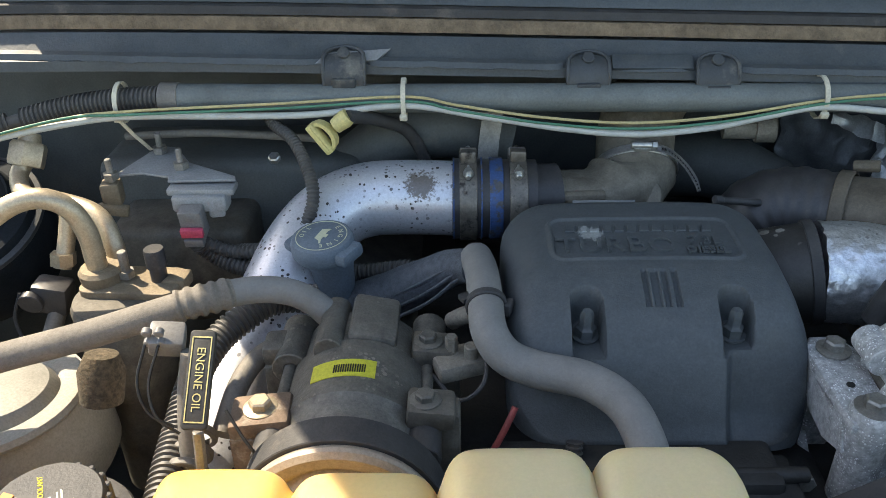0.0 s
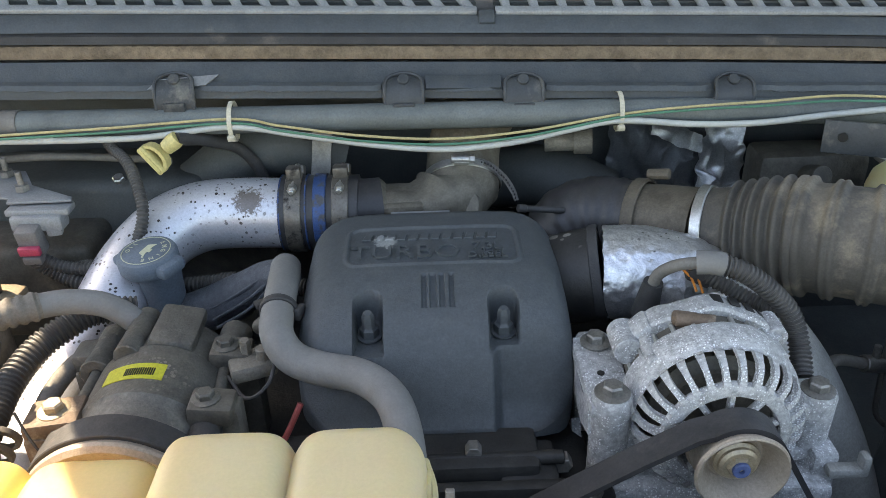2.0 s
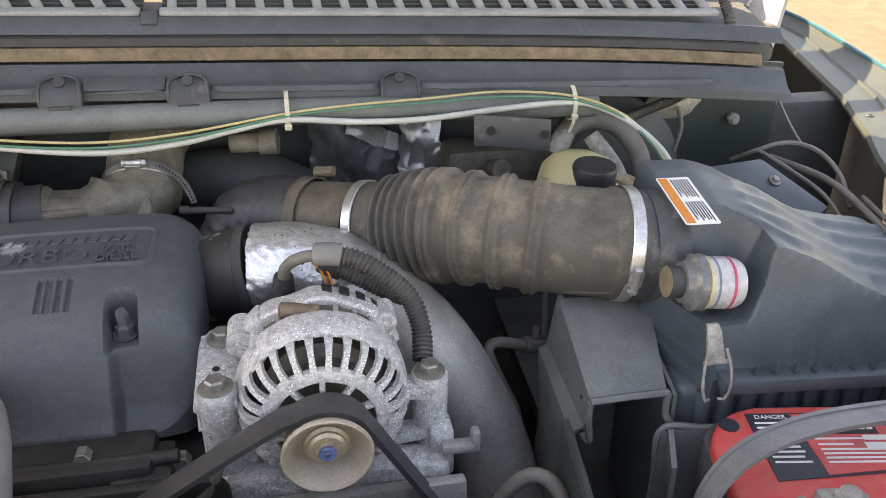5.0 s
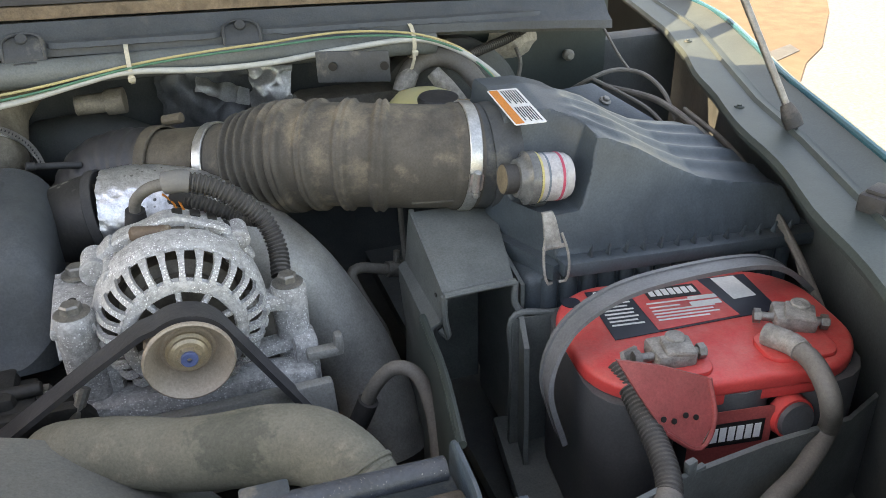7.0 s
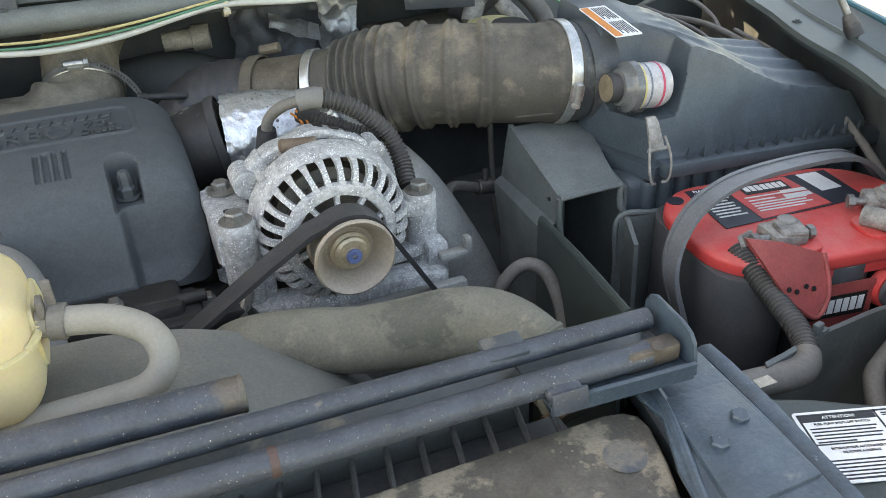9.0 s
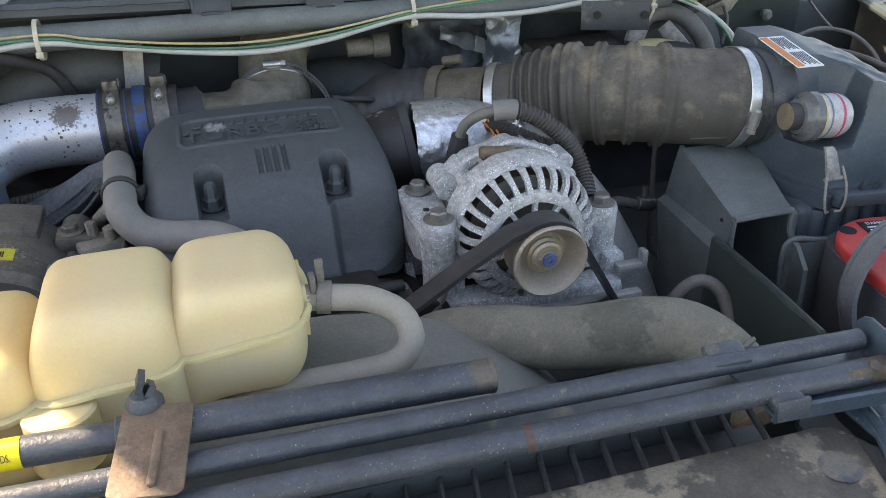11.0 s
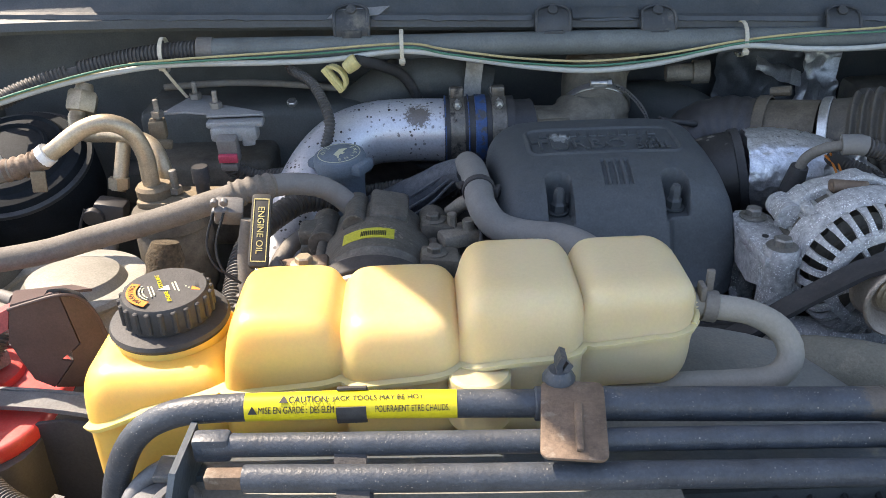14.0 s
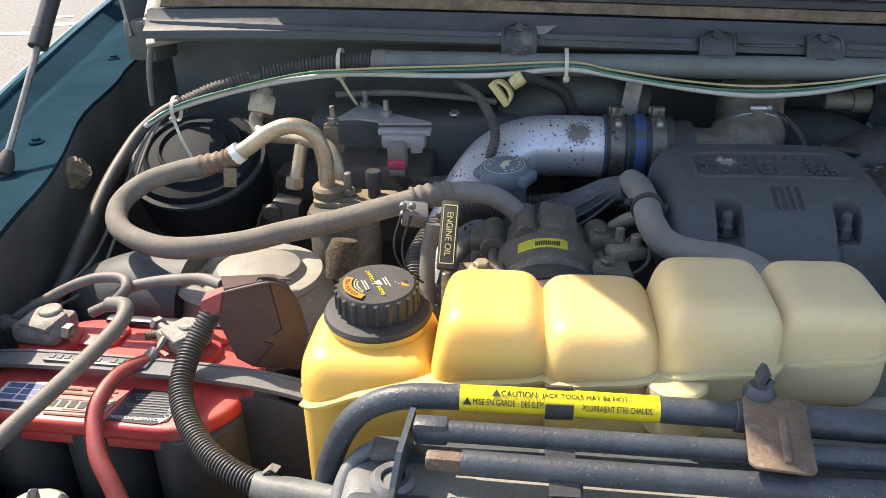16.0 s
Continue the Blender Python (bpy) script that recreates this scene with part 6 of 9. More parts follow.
part("snorkel_edge", joined(hose([(0.6506, 0.470, 1.000), (0.69, 0.472, 0.9995), (0.7250, 0.4735, 0.998)], 0.0035, 8), hose([(0.6506, 0.470, 1.000), (0.6515, 0.471, 0.975), (0.6560, 0.474, 0.950), (0.6490, 0.480, 0.958)], 0.0032, 8), hose([(0.7250, 0.4735, 0.998), (0.7245, 0.472, 0.975), (0.7330, 0.470, 0.955), (0.735, 0.468, 0.90)], 0.0035, 8)), M_TRAY, airbox)
part("tray_back_panel", joined(sheet([(0.719, 0.466, 0.963), (0.800, 0.458, 0.962), (0.800, 0.458, 0.78), (0.715, 0.462, 0.78)], 0.004), hose([(0.719, 0.465, 0.78), (0.7195, 0.465, 0.90), (0.719, 0.465, 0.963), (0.760, 0.461, 0.963), (0.80, 0.457, 0.962)], 0.0032, 8)), M_TRAY, airbox)
part("snorkel_inside", sheet([(0.655, 0.60, 0.99), (0.735, 0.60, 0.99), (0.735, 0.60, 0.80), (0.645, 0.60, 0.80)], 0.004), M_TRAY, airbox)
part("snorkel_side", sheet([(0.733, 0.478, 0.99), (0.739, 0.60, 1.015), (0.739, 0.60, 0.78), (0.733, 0.470, 0.78)], 0.004), M_TRAY, airbox)
LX = 0.7600
latch = part("latch", joined(loft([[(LX - w, y, z), (LX + w, y, z), (LX + w, y + 0.003, z), (LX - w, y + 0.003, z)] for y, z, w in ((0.4655, 1.031, 0.0066), (0.4650, 1.036, 0.0082), (0.4680, 1.042, 0.0080), (0.4715, 1.050, 0.0072), (0.4755, 1.058, 0.0064), (0.4800, 1.0625, 0.0054))]), rod((LX - 0.0115, 0.4650, 1.0330), (LX + 0.0125, 0.4650, 1.0330), 0.0022, 10)), M_LEAD, airbox, "speckled corroded metal latch")
part("bail_wire", joined(*[hose([(LX + q * 0.0085, 0.4660, 1.046), (LX + q * 0.0125, 0.4600, 1.030), (LX + q * 0.0130, 0.4560, 1.012), (LX + q * 0.0095, 0.4550, 1.000), (LX + q * 0.004, 0.4580, 0.998)], 0.0014, 8) for q in (-1, 1)]), M_LEAD, latch)
LB = Matrix.Translation((0.7700, 0.579, lid_height(0.770, 0.579, 1.0) + 0.0012)) @ Matrix.Rotation(radians(1.7), 4, "Y") @ Matrix.Rotation(radians(9.6), 4, "X") @ Matrix.Rotation(radians(-90), 4, "Z")
label = part("warning_label", prism(rounded(0.076, 0.034, 0.002), 0.0006, LB), M_WHITE, airbox, "white and orange warning label")
part("orange_band", prism([(-0.036, -0.0155), (0.036, -0.0155), (0.036, -0.0065), (-0.036, -0.0065)], 0.0004, LB @ pose(0, 0, 0.0006)), M_ORANGE, label)
part("fine_print", joined(*[prism([(x, y), (x + w, y), (x + w, y + 0.0013), (x, y + 0.0013)], 0.0003, LB @ pose(0, 0, 0.0006)) for x in (-0.034, 0.003) for y, w in ((0.0125, 0.031), (0.0098, 0.029), (0.0071, 0.030), (0.0044, 0.027), (0.0017, 0.030), (-0.0010, 0.022), (-0.0037, 0.028))]), M_LABELBLACK, label)

minder = thing("filter_gauge", (0.757, 0.51, 1.07), "clear plastic filter gauge with a red band on the air box", "gauge")
gd = Vector((0.99, -0.06, -0.08)).normalized()
g0 = Vector((0.7300, 0.5190, 1.0860))
part("knob", lathe([(0, 0), (0.0145, 0), (0.0152, 0.001), (0.0140, 0.014), (0.0150, 0.016), (0, 0.016)], g0, gd, 28), M_RUBBER, minder)
part("knob_face", lathe([(0, -0.0006), (0.0140, -0.0006), (0.0140, 0.0002), (0, 0.0002)], g0, gd, 28), M_BROWNFILTER, minder, "tan worn knob face")
part("collar", lathe([(0, 0.012), (0.0185, 0.013), (0.0205, 0.018), (0.0225, 0.020), (0.0262, 0.022), (0.0268, 0.030), (0.024, 0.032), (0, 0.032)], g0, gd, 32), M_SMOKED, minder)
part("yellow_ring", ring(g0 + gd * 0.0325, gd, 0.018, 0.0250, 0.003, 32), M_DIPSTICK, minder)
part("clear_body", lathe([(0, 0.032), (0.0230, 0.032), (0.0236, 0.034), (0.0232, 0.062), (0.0205, 0.067), (0, 0.068)], g0, gd, 32), M_MINDER, minder)
part("paper_scale", ring(g0 + gd * 0.0480, gd, 0.019, 0.02375, 0.022, 32), M_PALESCALE, minder, "pale printed paper scale")
part("red_band", ring(g0 + gd * 0.0545, gd, 0.019, 0.0240, 0.004, 32), M_PINK, minder)
part("blue_band", ring(g0 + gd * 0.0400, gd, 0.019, 0.0240, 0.003, 32), M_BLUEPLASTIC, minder)
part("stem", rod(g0 + gd * 0.040 + Vector((0, 0.002, -0.018)), g0 + gd * 0.040 + Vector((0.0, 0.02, -0.035)), 0.012), M_PLASTIC, minder)

pcm = thing("module_box", (1.0, 0.80, 1.0), "flat dark plastic module cover against the inner fender", "module cover")
part("module_lid", sheet([(1.010, 0.712, 1.030), (1.040, 0.729, 1.036), (0.985, 0.806, 1.072), (0.880, 0.792, 1.070)], 0.012, bevel=0.004), M_LID, pcm)
part("module_base", sheet([(1.008, 0.716, 1.017), (1.037, 0.731, 1.022), (0.983, 0.803, 1.058), (0.885, 0.792, 1.056)], 0.09, bevel=0.004), M_PLASTIC, pcm)
part("lid_screw", hexbolt((0.985, 0.768, 1.058), (0.2, -0.4, 1), 0.005, 0.004, 0.008), M_DULLSTEEL, pcm)

harness_r = thing("fender_harness", (1.09, 0.7, 1.02), "dusty taped wiring along the inner fender", "wiring harness")
part("main_run", hose([(1.06, 0.90, 1.03), (1.085, 0.80, 1.035), (1.075, 0.68, 1.03), (1.055, 0.56, 1.02), (1.03, 0.46, 1.0), (1.0, 0.36, 0.96), (0.985, 0.30, 0.91)], 0.0048, 10), M_CABLE, harness_r)
part("tape_run", hose([(1.09, 0.74, 1.04), (1.07, 0.62, 1.035), (1.045, 0.52, 1.02), (1.02, 0.43, 0.99), (0.99, 0.36, 0.94)], 0.003, 8), M_CABLE, harness_r)
for run, r in (([(1.085, 0.955, 1.10), (1.080, 0.90, 1.075), (1.077, 0.862, 1.062)], 0.002), ([(1.0, 0.90, 1.03), (1.02, 0.87, 1.055), (1.05, 0.868, 1.063), (1.077, 0.862, 1.062), (1.088, 0.83, 1.060), (1.092, 0.79, 1.045), (1.085, 0.75, 1.02)], 0.0032), ([(1.02, 0.87, 1.055), (1.04, 0.82, 1.045), (1.06, 0.77, 1.03), (1.07, 0.72, 1.0)], 0.0028)):
    part("branch", hose(run, r, 8), M_CABLE, harness_r)

# ---- batteries ----
def battery(base, turn):
    """A six-cell battery with a red lid; local x along its length, front towards local -y."""
    t = thing("car_battery", base, "car battery with a red lid, grey case and corroded terminals", "battery", "batteries under the hood")
    W = Matrix.Translation(base) @ pose(0, 0, 0, 0, 0, turn)
    L, D = 0.252, 0.168
    out = []
    for sy in (1, -1):
        for i in range(3):
            cx = (-1 + i) * sy * -0.083
            for k in range(9):
                a = radians((0 if sy > 0 else 180) + 180 * k / 8)
                out.append((cx + 0.0425 * math.cos(a), sy * 0.043 + 0.0425 * math.sin(a)))
    out = list(dict.fromkeys((round(x, 5), round(y, 5)) for x, y in out))
    part("case", prism(out, 0.160, W @ pose(0, 0, 0), 0.004), M_BATCASE, t, "ribbed dark grey battery case")
    lid = part("lid", joined(prism(rounded(L, D, 0.062, 10), 0.016, W @ pose(0, 0, 0.158), 0.0045, 3), prism(rounded(L - 0.004, D - 0.004, 0.060, 10), 0.012, W @ pose(0, 0, 0.148), 0.002)), M_RED, t, "red moulded battery lid")
    part("lid_step", prism(rounded(0.066, 0.042, 0.014, 5), 0.006, W @ pose(0.062, -0.050, 0.172), 0.002), M_RED, lid)
    part("lid_step", prism(rounded(0.060, 0.036, 0.014, 5), 0.006, W @ pose(-0.050, -0.056, 0.172), 0.002), M_RED, lid)
    return t, W, lid


def front_label(t, W):
    fb = W @ pose(-0.009, -0.0868, 0.103, 90, 0, 0)
    front = part("front_label", prism(rounded(0.075, 0.085, 0.004), 0.0006, fb), M_DARKRED, t, "dark red front label")
    part("maker_plate", prism([(-0.030, 0.006), (0.030, 0.006), (0.030, 0.030), (-0.030, 0.030)], 0.0006, fb @ pose(0, 0, 0.0008)), M_INK, front)
    part("maker_print", joined(*[prism([(-0.026 + i * 0.0078, 0.011), (-0.020 + i * 0.0078, 0.011), (-0.020 + i * 0.0078, 0.026), (-0.026 + i * 0.0078, 0.026)], 0.0005, fb @ pose(0, 0, 0.0014)) for i in range(7)]), M_WHITE, front)


def top_labels(lid, W):
    part("vent_plug", lathe([(0, 0), (0.009, 0), (0.009, 0.0006), (0, 0.0006)], W @ Vector((-0.103, 0.058, 0.1742)), (0, 0, 1), 20), M_LABELBLACK, lid)
    B = W @ pose(0.0, 0.030, 0.1745)
    part("top_label", prism([(-0.085, -0.040), (0.080, -0.025), (0.080, 0.042), (-0.085, 0.042)], 0.0006, B), M_LABELBLACK, lid, "dark label with pale print")
    part("label_red", prism([(-0.042, -0.034), (0.040, -0.026), (0.030, 0.040), (-0.045, 0.040)], 0.0005, B @ pose(0, 0, 0.0006)), M_RED, lid)
    part("maker_plate", prism([(-0.030, 0.014), (0.022, 0.014), (0.022, 0.034), (-0.030, 0.034)], 0.0005, B @ pose(0, 0, 0.0011)), M_INK, lid)
    part("maker_print", joined(*[prism([(-0.027 + i * 0.0068, 0.019), (-0.0218 + i * 0.0068, 0.019), (-0.0218 + i * 0.0068, 0.030), (-0.027 + i * 0.0068, 0.030)], 0.0004, B @ pose(0, 0, 0.0016)) for i in range(7)]), M_WHITE, lid)
    part("bar_code", prism([(0.048, 0.0), (0.072, 0.002), (0.068, 0.040), (0.044, 0.040)], 0.0005, B @ pose(0, 0, 0.0006)), M_WHITE, lid)
    part("fine_print", joined(*[prism([(-0.080, y), (-0.080 + w, y), (-0.080 + w, y + 0.0022), (-0.080, y + 0.0022)], 0.0004, B @ pose(0, 0, 0.0006)) for y, w in ((0.028, 0.030), (0.022, 0.027), (0.016, 0.031), (0.010, 0.026), (0.004, 0.030), (-0.002, 0.028), (-0.008, 0.030), (-0.014, 0.027), (-0.020, 0.031))], *[prism([(-0.036, y), (-0.036 + w, y), (-0.036 + w, y + 0.002), (-0.036, y + 0.002)], 0.0004, B @ pose(0, 0, 0.0012)) for y, w in ((0.007, 0.055), (0.0, 0.030), (-0.006, 0.062), (-0.011, 0.058), (-0.016, 0.062), (-0.021, 0.05))], prism([(0.006, 0.006), (0.034, 0.006), (0.034, 0.012), (0.006, 0.012)], 0.0004, B @ pose(0, 0, 0.0013)), prism([(0.004, -0.004), (0.034, -0.004), (0.034, 0.003), (0.004, 0.003)], 0.0004, B @ pose(0, 0, 0.0013))), M_WHITE, lid)
    part("lettering", lettering("DANGER", 0.007, B @ pose(-0.064, 0.0365, 0.0011)), M_WHITE, lid)


def bars(B, rows, h, z):
    """Rows of print too small to read: (x, y, length) each."""
    return joined(*[prism([(x, y), (x + w, y), (x + w, y + h), (x, y + h)], 0.0003, B @ pose(0, 0, z)) for x, y, w in rows])


def sunlit_labels(lid, W):
    """The wide label set of the battery in the sun: warning panel, maker band, ratings."""
    B = W @ pose(0.0, 0.027, 0.1745)
    danger = part("warning_label", prism([(-0.076, 0.006), (-0.020, 0.004), (-0.016, 0.050), (-0.060, 0.052), (-0.072, 0.046)], 0.0005, B), M_LABELBLACK, lid, "dark warning label with pale print")
    part("lettering", lettering("DANGER/POISON", 0.0056, B @ pose(-0.041, 0.0455, 0.0009)), M_WHITE, danger)
    part("fine_print", bars(B, [(-0.070 + 0.002 * (k % 3), 0.012 + 0.0036 * k, 0.044 - 0.004 * (k % 4)) for k in range(8)], 0.0014, 0.0007), M_STRAP, danger)
    part("warning_sign", joined(prism([(-0.067, 0.043), (-0.062, 0.050), (-0.057, 0.043)], 0.0003, B @ pose(-0.004, 0, 0.0007)), *[ring(B @ Vector((-0.0690, y, 0.0007)), (0, 0, 1), 0.0022, 0.0029, 0.0003, 16) for y in (0.020, 0.030, 0.039)]), M_WHITE, danger)
    band = part("maker_band", prism([(-0.014, 0.024), (0.060, 0.026), (0.060, 0.044), (-0.012, 0.042)], 0.0005, B), M_PUTTY, lid, "pale band with dark maker print")
    part("maker_print", bars(B, [(-0.009 + 0.0098 * k, 0.029, 0.0066) for k in range(6)], 0.0095, 0.0007), M_INK, band)
    part("maker_rule", bars(B, [(-0.010, 0.0265, 0.062), (-0.010, 0.0405, 0.040)], 0.0012, 0.0007), M_DARKRED, band)
    part("fine_print", bars(B, [(-0.008, 0.010, 0.030), (0.028, 0.010, 0.026), (-0.006, 0.017, 0.052), (-0.008, 0.0465, 0.052)], 0.0026, 0.0003), M_RUST, lid)
    rating = part("rating_label", prism([(0.062, 0.004), (0.104, 0.008), (0.104, 0.046), (0.064, 0.048)], 0.0005, B), M_WHITE, lid, "white and blue rating label")
    part("rating_field", joined(*[prism([(0.066 + 0.018 * (k % 2), 0.009 + 0.0085 * (k // 2)), (0.082 + 0.018 * (k % 2), 0.009 + 0.0085 * (k // 2)), (0.082 + 0.018 * (k % 2), 0.0158 + 0.0085 * (k // 2)), (0.066 + 0.018 * (k % 2), 0.0158 + 0.0085 * (k // 2))], 0.0003, B @ pose(0, 0, 0.0006)) for k in range(6)]), M_BLUEPAINT, rating)
    part("rating_note", prism([(0.066, 0.036), (0.100, 0.037), (0.100, 0.045), (0.067, 0.046)], 0.0003, B @ pose(0, 0, 0.0006)), M_LABELBLACK, rating)


def terminal(parent, W, x, y, turn, z=0.175, size=1.0):
    m = W @ pose(x, y, z, 0, 0, turn) @ Matrix.Scale(size, 4)
    c = part("terminal_clamp", joined(moved(box((0, 0, 0.009), (0.036, 0.032, 0.015), (0, 0, 8), 0.004, 2), m), moved(box((0.004, -0.004, 0.0175), (0.026, 0.024, 0.006), (4, 3, 0), 0.003), m), moved(lathe([(0, 0), (0.0095, 0), (0.0085, 0.020), (0.0075, 0.021), (0, 0.021)], (0.004, 0.004, 0.002), (0, 0, 1), 20), m)), M_LEAD, parent, "corroded lead terminal clamp")
    part("clamp_bolt", joined(moved(rod((-0.034, -0.008, 0.010), (0.030, -0.002, 0.010), 0.0040, 12), m), moved(lathe([(0, 0), (0.0068, 0), (0.0068, 0.006), (0, 0.006)], (-0.028, -0.0075, 0.010), (-1, -0.09, 0), 6), m), moved(lathe([(0, 0), (0.0068, 0), (0.0068, 0.006), (0, 0.006)], (0.022, -0.003, 0.010), (1, 0.09, 0), 6), m)), M_DULLSTEEL, c)
    return c


BR = (0.8590, 0.3630, 0.8115)
bat_r, WR, lid_r = battery(BR, -9.0)
top_labels(lid_r, WR)
front_label(bat_r, WR)
terminal(bat_r, WR, -0.052, -0.048, -6)
terminal(bat_r, WR, 0.076, -0.022, -28)
part("side_terminal", joined(lathe([(0, 0), (0.019, 0), (0.020, 0.003), (0.019, 0.013), (0, 0.013)], WR @ Vector((0.045, -0.078, 0.128)), WR.to_3x3() @ Vector((0.1, -1, 0.1)), 28)), M_RED, bat_r)
part("side_bolt", lathe([(0, 0), (0.017, 0), (0.016, 0.004), (0.008, 0.005), (0, 0.005)], WR @ Vector((0.0463, -0.0912, 0.1295)), WR.to_3x3() @ Vector((0.1, -1, 0.1)), 24), M_BATCASE, bat_r)
flap_out = [(0.734, 0.300, 1.020), (0.769, 0.292, 1.011), (0.810, 0.283, 0.994), (0.809, 0.268, 0.963), (0.793, 0.262, 0.943), (0.760, 0.264, 0.968), (0.744, 0.280, 0.997)]
flap = part("terminal_cover", loft([[Vector(p) for p in flap_out], [Vector(p) + Vector((0.0, 0.004, -0.001)) for p in flap_out]]), M_DARKRED, bat_r, "dusty dark red terminal cover flap")
part("flap_lip", hose(flap_out[2:6], 0.0022, 8), M_DARKRED, flap)
mid = sum((Vector(p) for p in flap_out[2:]), Vector()) / 5
for q in range(4):
    part("flap_hole", lathe([(0, 0), (0.0024, 0), (0.0024, 0.0012), (0, 0.0012)], mid + Vector((-0.024 + 0.011 * q, -0.0035 + 0.001 * q, 0.006 - 0.004 * (q % 2) - 0.002 * q)), (0.1, -0.9, 0.4), 14), M_INK, flap)

strap_r = thing("battery_strap", (0.90, 0.43, 0.99), "grey plastic hold-down strap arched over the battery", "strap")
strap_path = spline([(0.713, 0.345, 0.911), (0.700, 0.352, 0.968), (0.720, 0.362, 1.008), (0.762, 0.372, 1.026), (0.819, 0.380, 1.030), (0.913, 0.388, 1.023), (0.965, 0.392, 1.007), (1.015, 0.396, 0.966)], 0.010)
part("strap", strip(strap_path, (0.15, 1, 0), 0.022, 0.003), M_STRAP, strap_r)
for s in (-1, 1):
    part("strap_bead", strip([p + Vector((0, s * 0.0095, 0.0018)) for p in strap_path], (0.15, 1, 0), 0.004, 0.003), M_STRAP, strap_r)

pos_r = thing("battery_cable", (0.74, 0.25, 0.97), "black corrugated battery cable with a taped elbow", "cable")
part("loom", hose([(0.758, 0.334, 0.984), (0.756, 0.312, 0.978), (0.753, 0.288, 0.972), (0.749, 0.262, 0.967), (0.743, 0.238, 0.964), (0.735, 0.219, 0.961), (0.726, 0.208, 0.959)], 0.0102, 16, wave=(0.0042, 0.13)), M_LOOM, pos_r)
part("taped_elbow", hose([(0.730, 0.212, 0.9595), (0.721, 0.203, 0.9585), (0.706, 0.197, 0.960), (0.688, 0.193, 0.965), (0.660, 0.189, 0.973), (0.62, 0.184, 0.982)], [0.0110, 0.0120, 0.0118, 0.0112, 0.0112, 0.0115], 16), M_CABLE, pos_r)
part("copper_tail", strip([(0.775, 0.335, 0.995), (0.762, 0.334, 0.993), (0.758, 0.325, 0.989)], (0, 0.4, 1), 0.010, 0.004), M_LEAD, pos_r)
neg_r = thing("battery_cable", (0.90, 0.23, 0.97), "dusty grey battery cable", "cable")
part("cable", hose([(0.896, 0.292, 1.000), (0.896, 0.268, 0.999), (0.892, 0.246, 0.992), (0.896, 0.238, 0.972), (0.921, 0.258, 0.926), (0.880, 0.238, 0.910), (0.833, 0.218, 0.909), (0.812, 0.205, 0.902), (0.782, 0.15, 0.862)], 0.0088, 14), M_CABLE, neg_r)
part("ferrule", hose([(0.888, 0.314, 0.998), (0.896, 0.292, 1.000), (0.896, 0.280, 1.000)], 0.0100, 12), M_LEAD, neg_r)

tray_r = thing("battery_tray", (0.87, 0.35, 0.79), "dark plastic battery tray with a curved front wall", "battery tray")
part("tray_floor", box((0.87, 0.355, 0.800), (0.36, 0.24, 0.02), (0, 0, -10.8), 0.004), M_TRAY, tray_r)
part("front_wall", loft([[(x, y, z) for x, y, z in ((a, b, c), (a + 0.002, b + 0.005, c), (a + 0.002, b + 0.005, 0.70), (a, b, 0.70))] for a, b, c in ((0.665, 0.190, 0.985), (0.70, 0.205, 0.972), (0.765, 0.232, 0.952), (0.85, 0.250, 0.938), (0.95, 0.262, 0.925), (1.02, 0.285, 0.930), (1.04, 0.34, 0.945))]), M_TRAY, tray_r)
part("left_wall", sheet([(0.722, 0.455, 0.965), (0.728, 0.475, 0.965), (0.730, 0.475, 0.70), (0.716, 0.42, 0.70), (0.716, 0.43, 0.95)], 0.005), M_TRAY, tray_r)
part("wall_clip", joined(box((0.764, 0.2345, 0.956), (0.010, 0.006, 0.016), (0, 0, 12), 0.0015), box((0.770, 0.236, 0.950), (0.020, 0.005, 0.006), (0, 0, 12), 0.001)), M_TRAY, tray_r)
part("bay_panel", sheet([(0.628, 0.466, 0.985), (0.614, 0.368, 0.995), (0.591, 0.264, 1.010), (0.591, 0.264, 0.70), (0.614, 0.368, 0.70), (0.628, 0.466, 0.70)], 0.004), M_TEAL, tray_r)
part("panel_edge", hose([(0.628, 0.466, 0.985), (0.614, 0.368, 0.995), (0.591, 0.264, 1.010)], 0.0035, 10), M_TEAL, tray_r)

# left battery, in the sun
BL = (-0.447, 0.399, 0.800)
bat_l, WL, lid_l = battery(BL, 177.0)
sunlit_labels(lid_l, WL)
for bx, by, br in ((0.100, -0.032, 0.030), (-0.046, -0.031, 0.033)):
    part("terminal_boss", lathe([(0, 0), (br + 0.002, 0), (br, 0.008), (br - 0.003, 0.010), (0, 0.010)], WL @ Vector((bx, by, 0.172)), (0, 0, 1), 32), M_RED, lid_l)
terminal(bat_l, WL, 0.103, -0.034, 168, 0.181, 1.35)
terminal(bat_l, WL, -0.044, -0.033, 140, 0.181, 1.2)
part("lid_slot", box((-0.470, 0.4105, 0.9750), (0.150, 0.014, 0.004), (0, 0, -3), 0.0015), M_INK, lid_l)
part("lid_ridge", box((-0.43, 0.474, 0.977), (0.150, 0.012, 0.010), (0, 0, -3), 0.003), M_LABELBLACK, lid_l, "dark rear ridge of the lid")
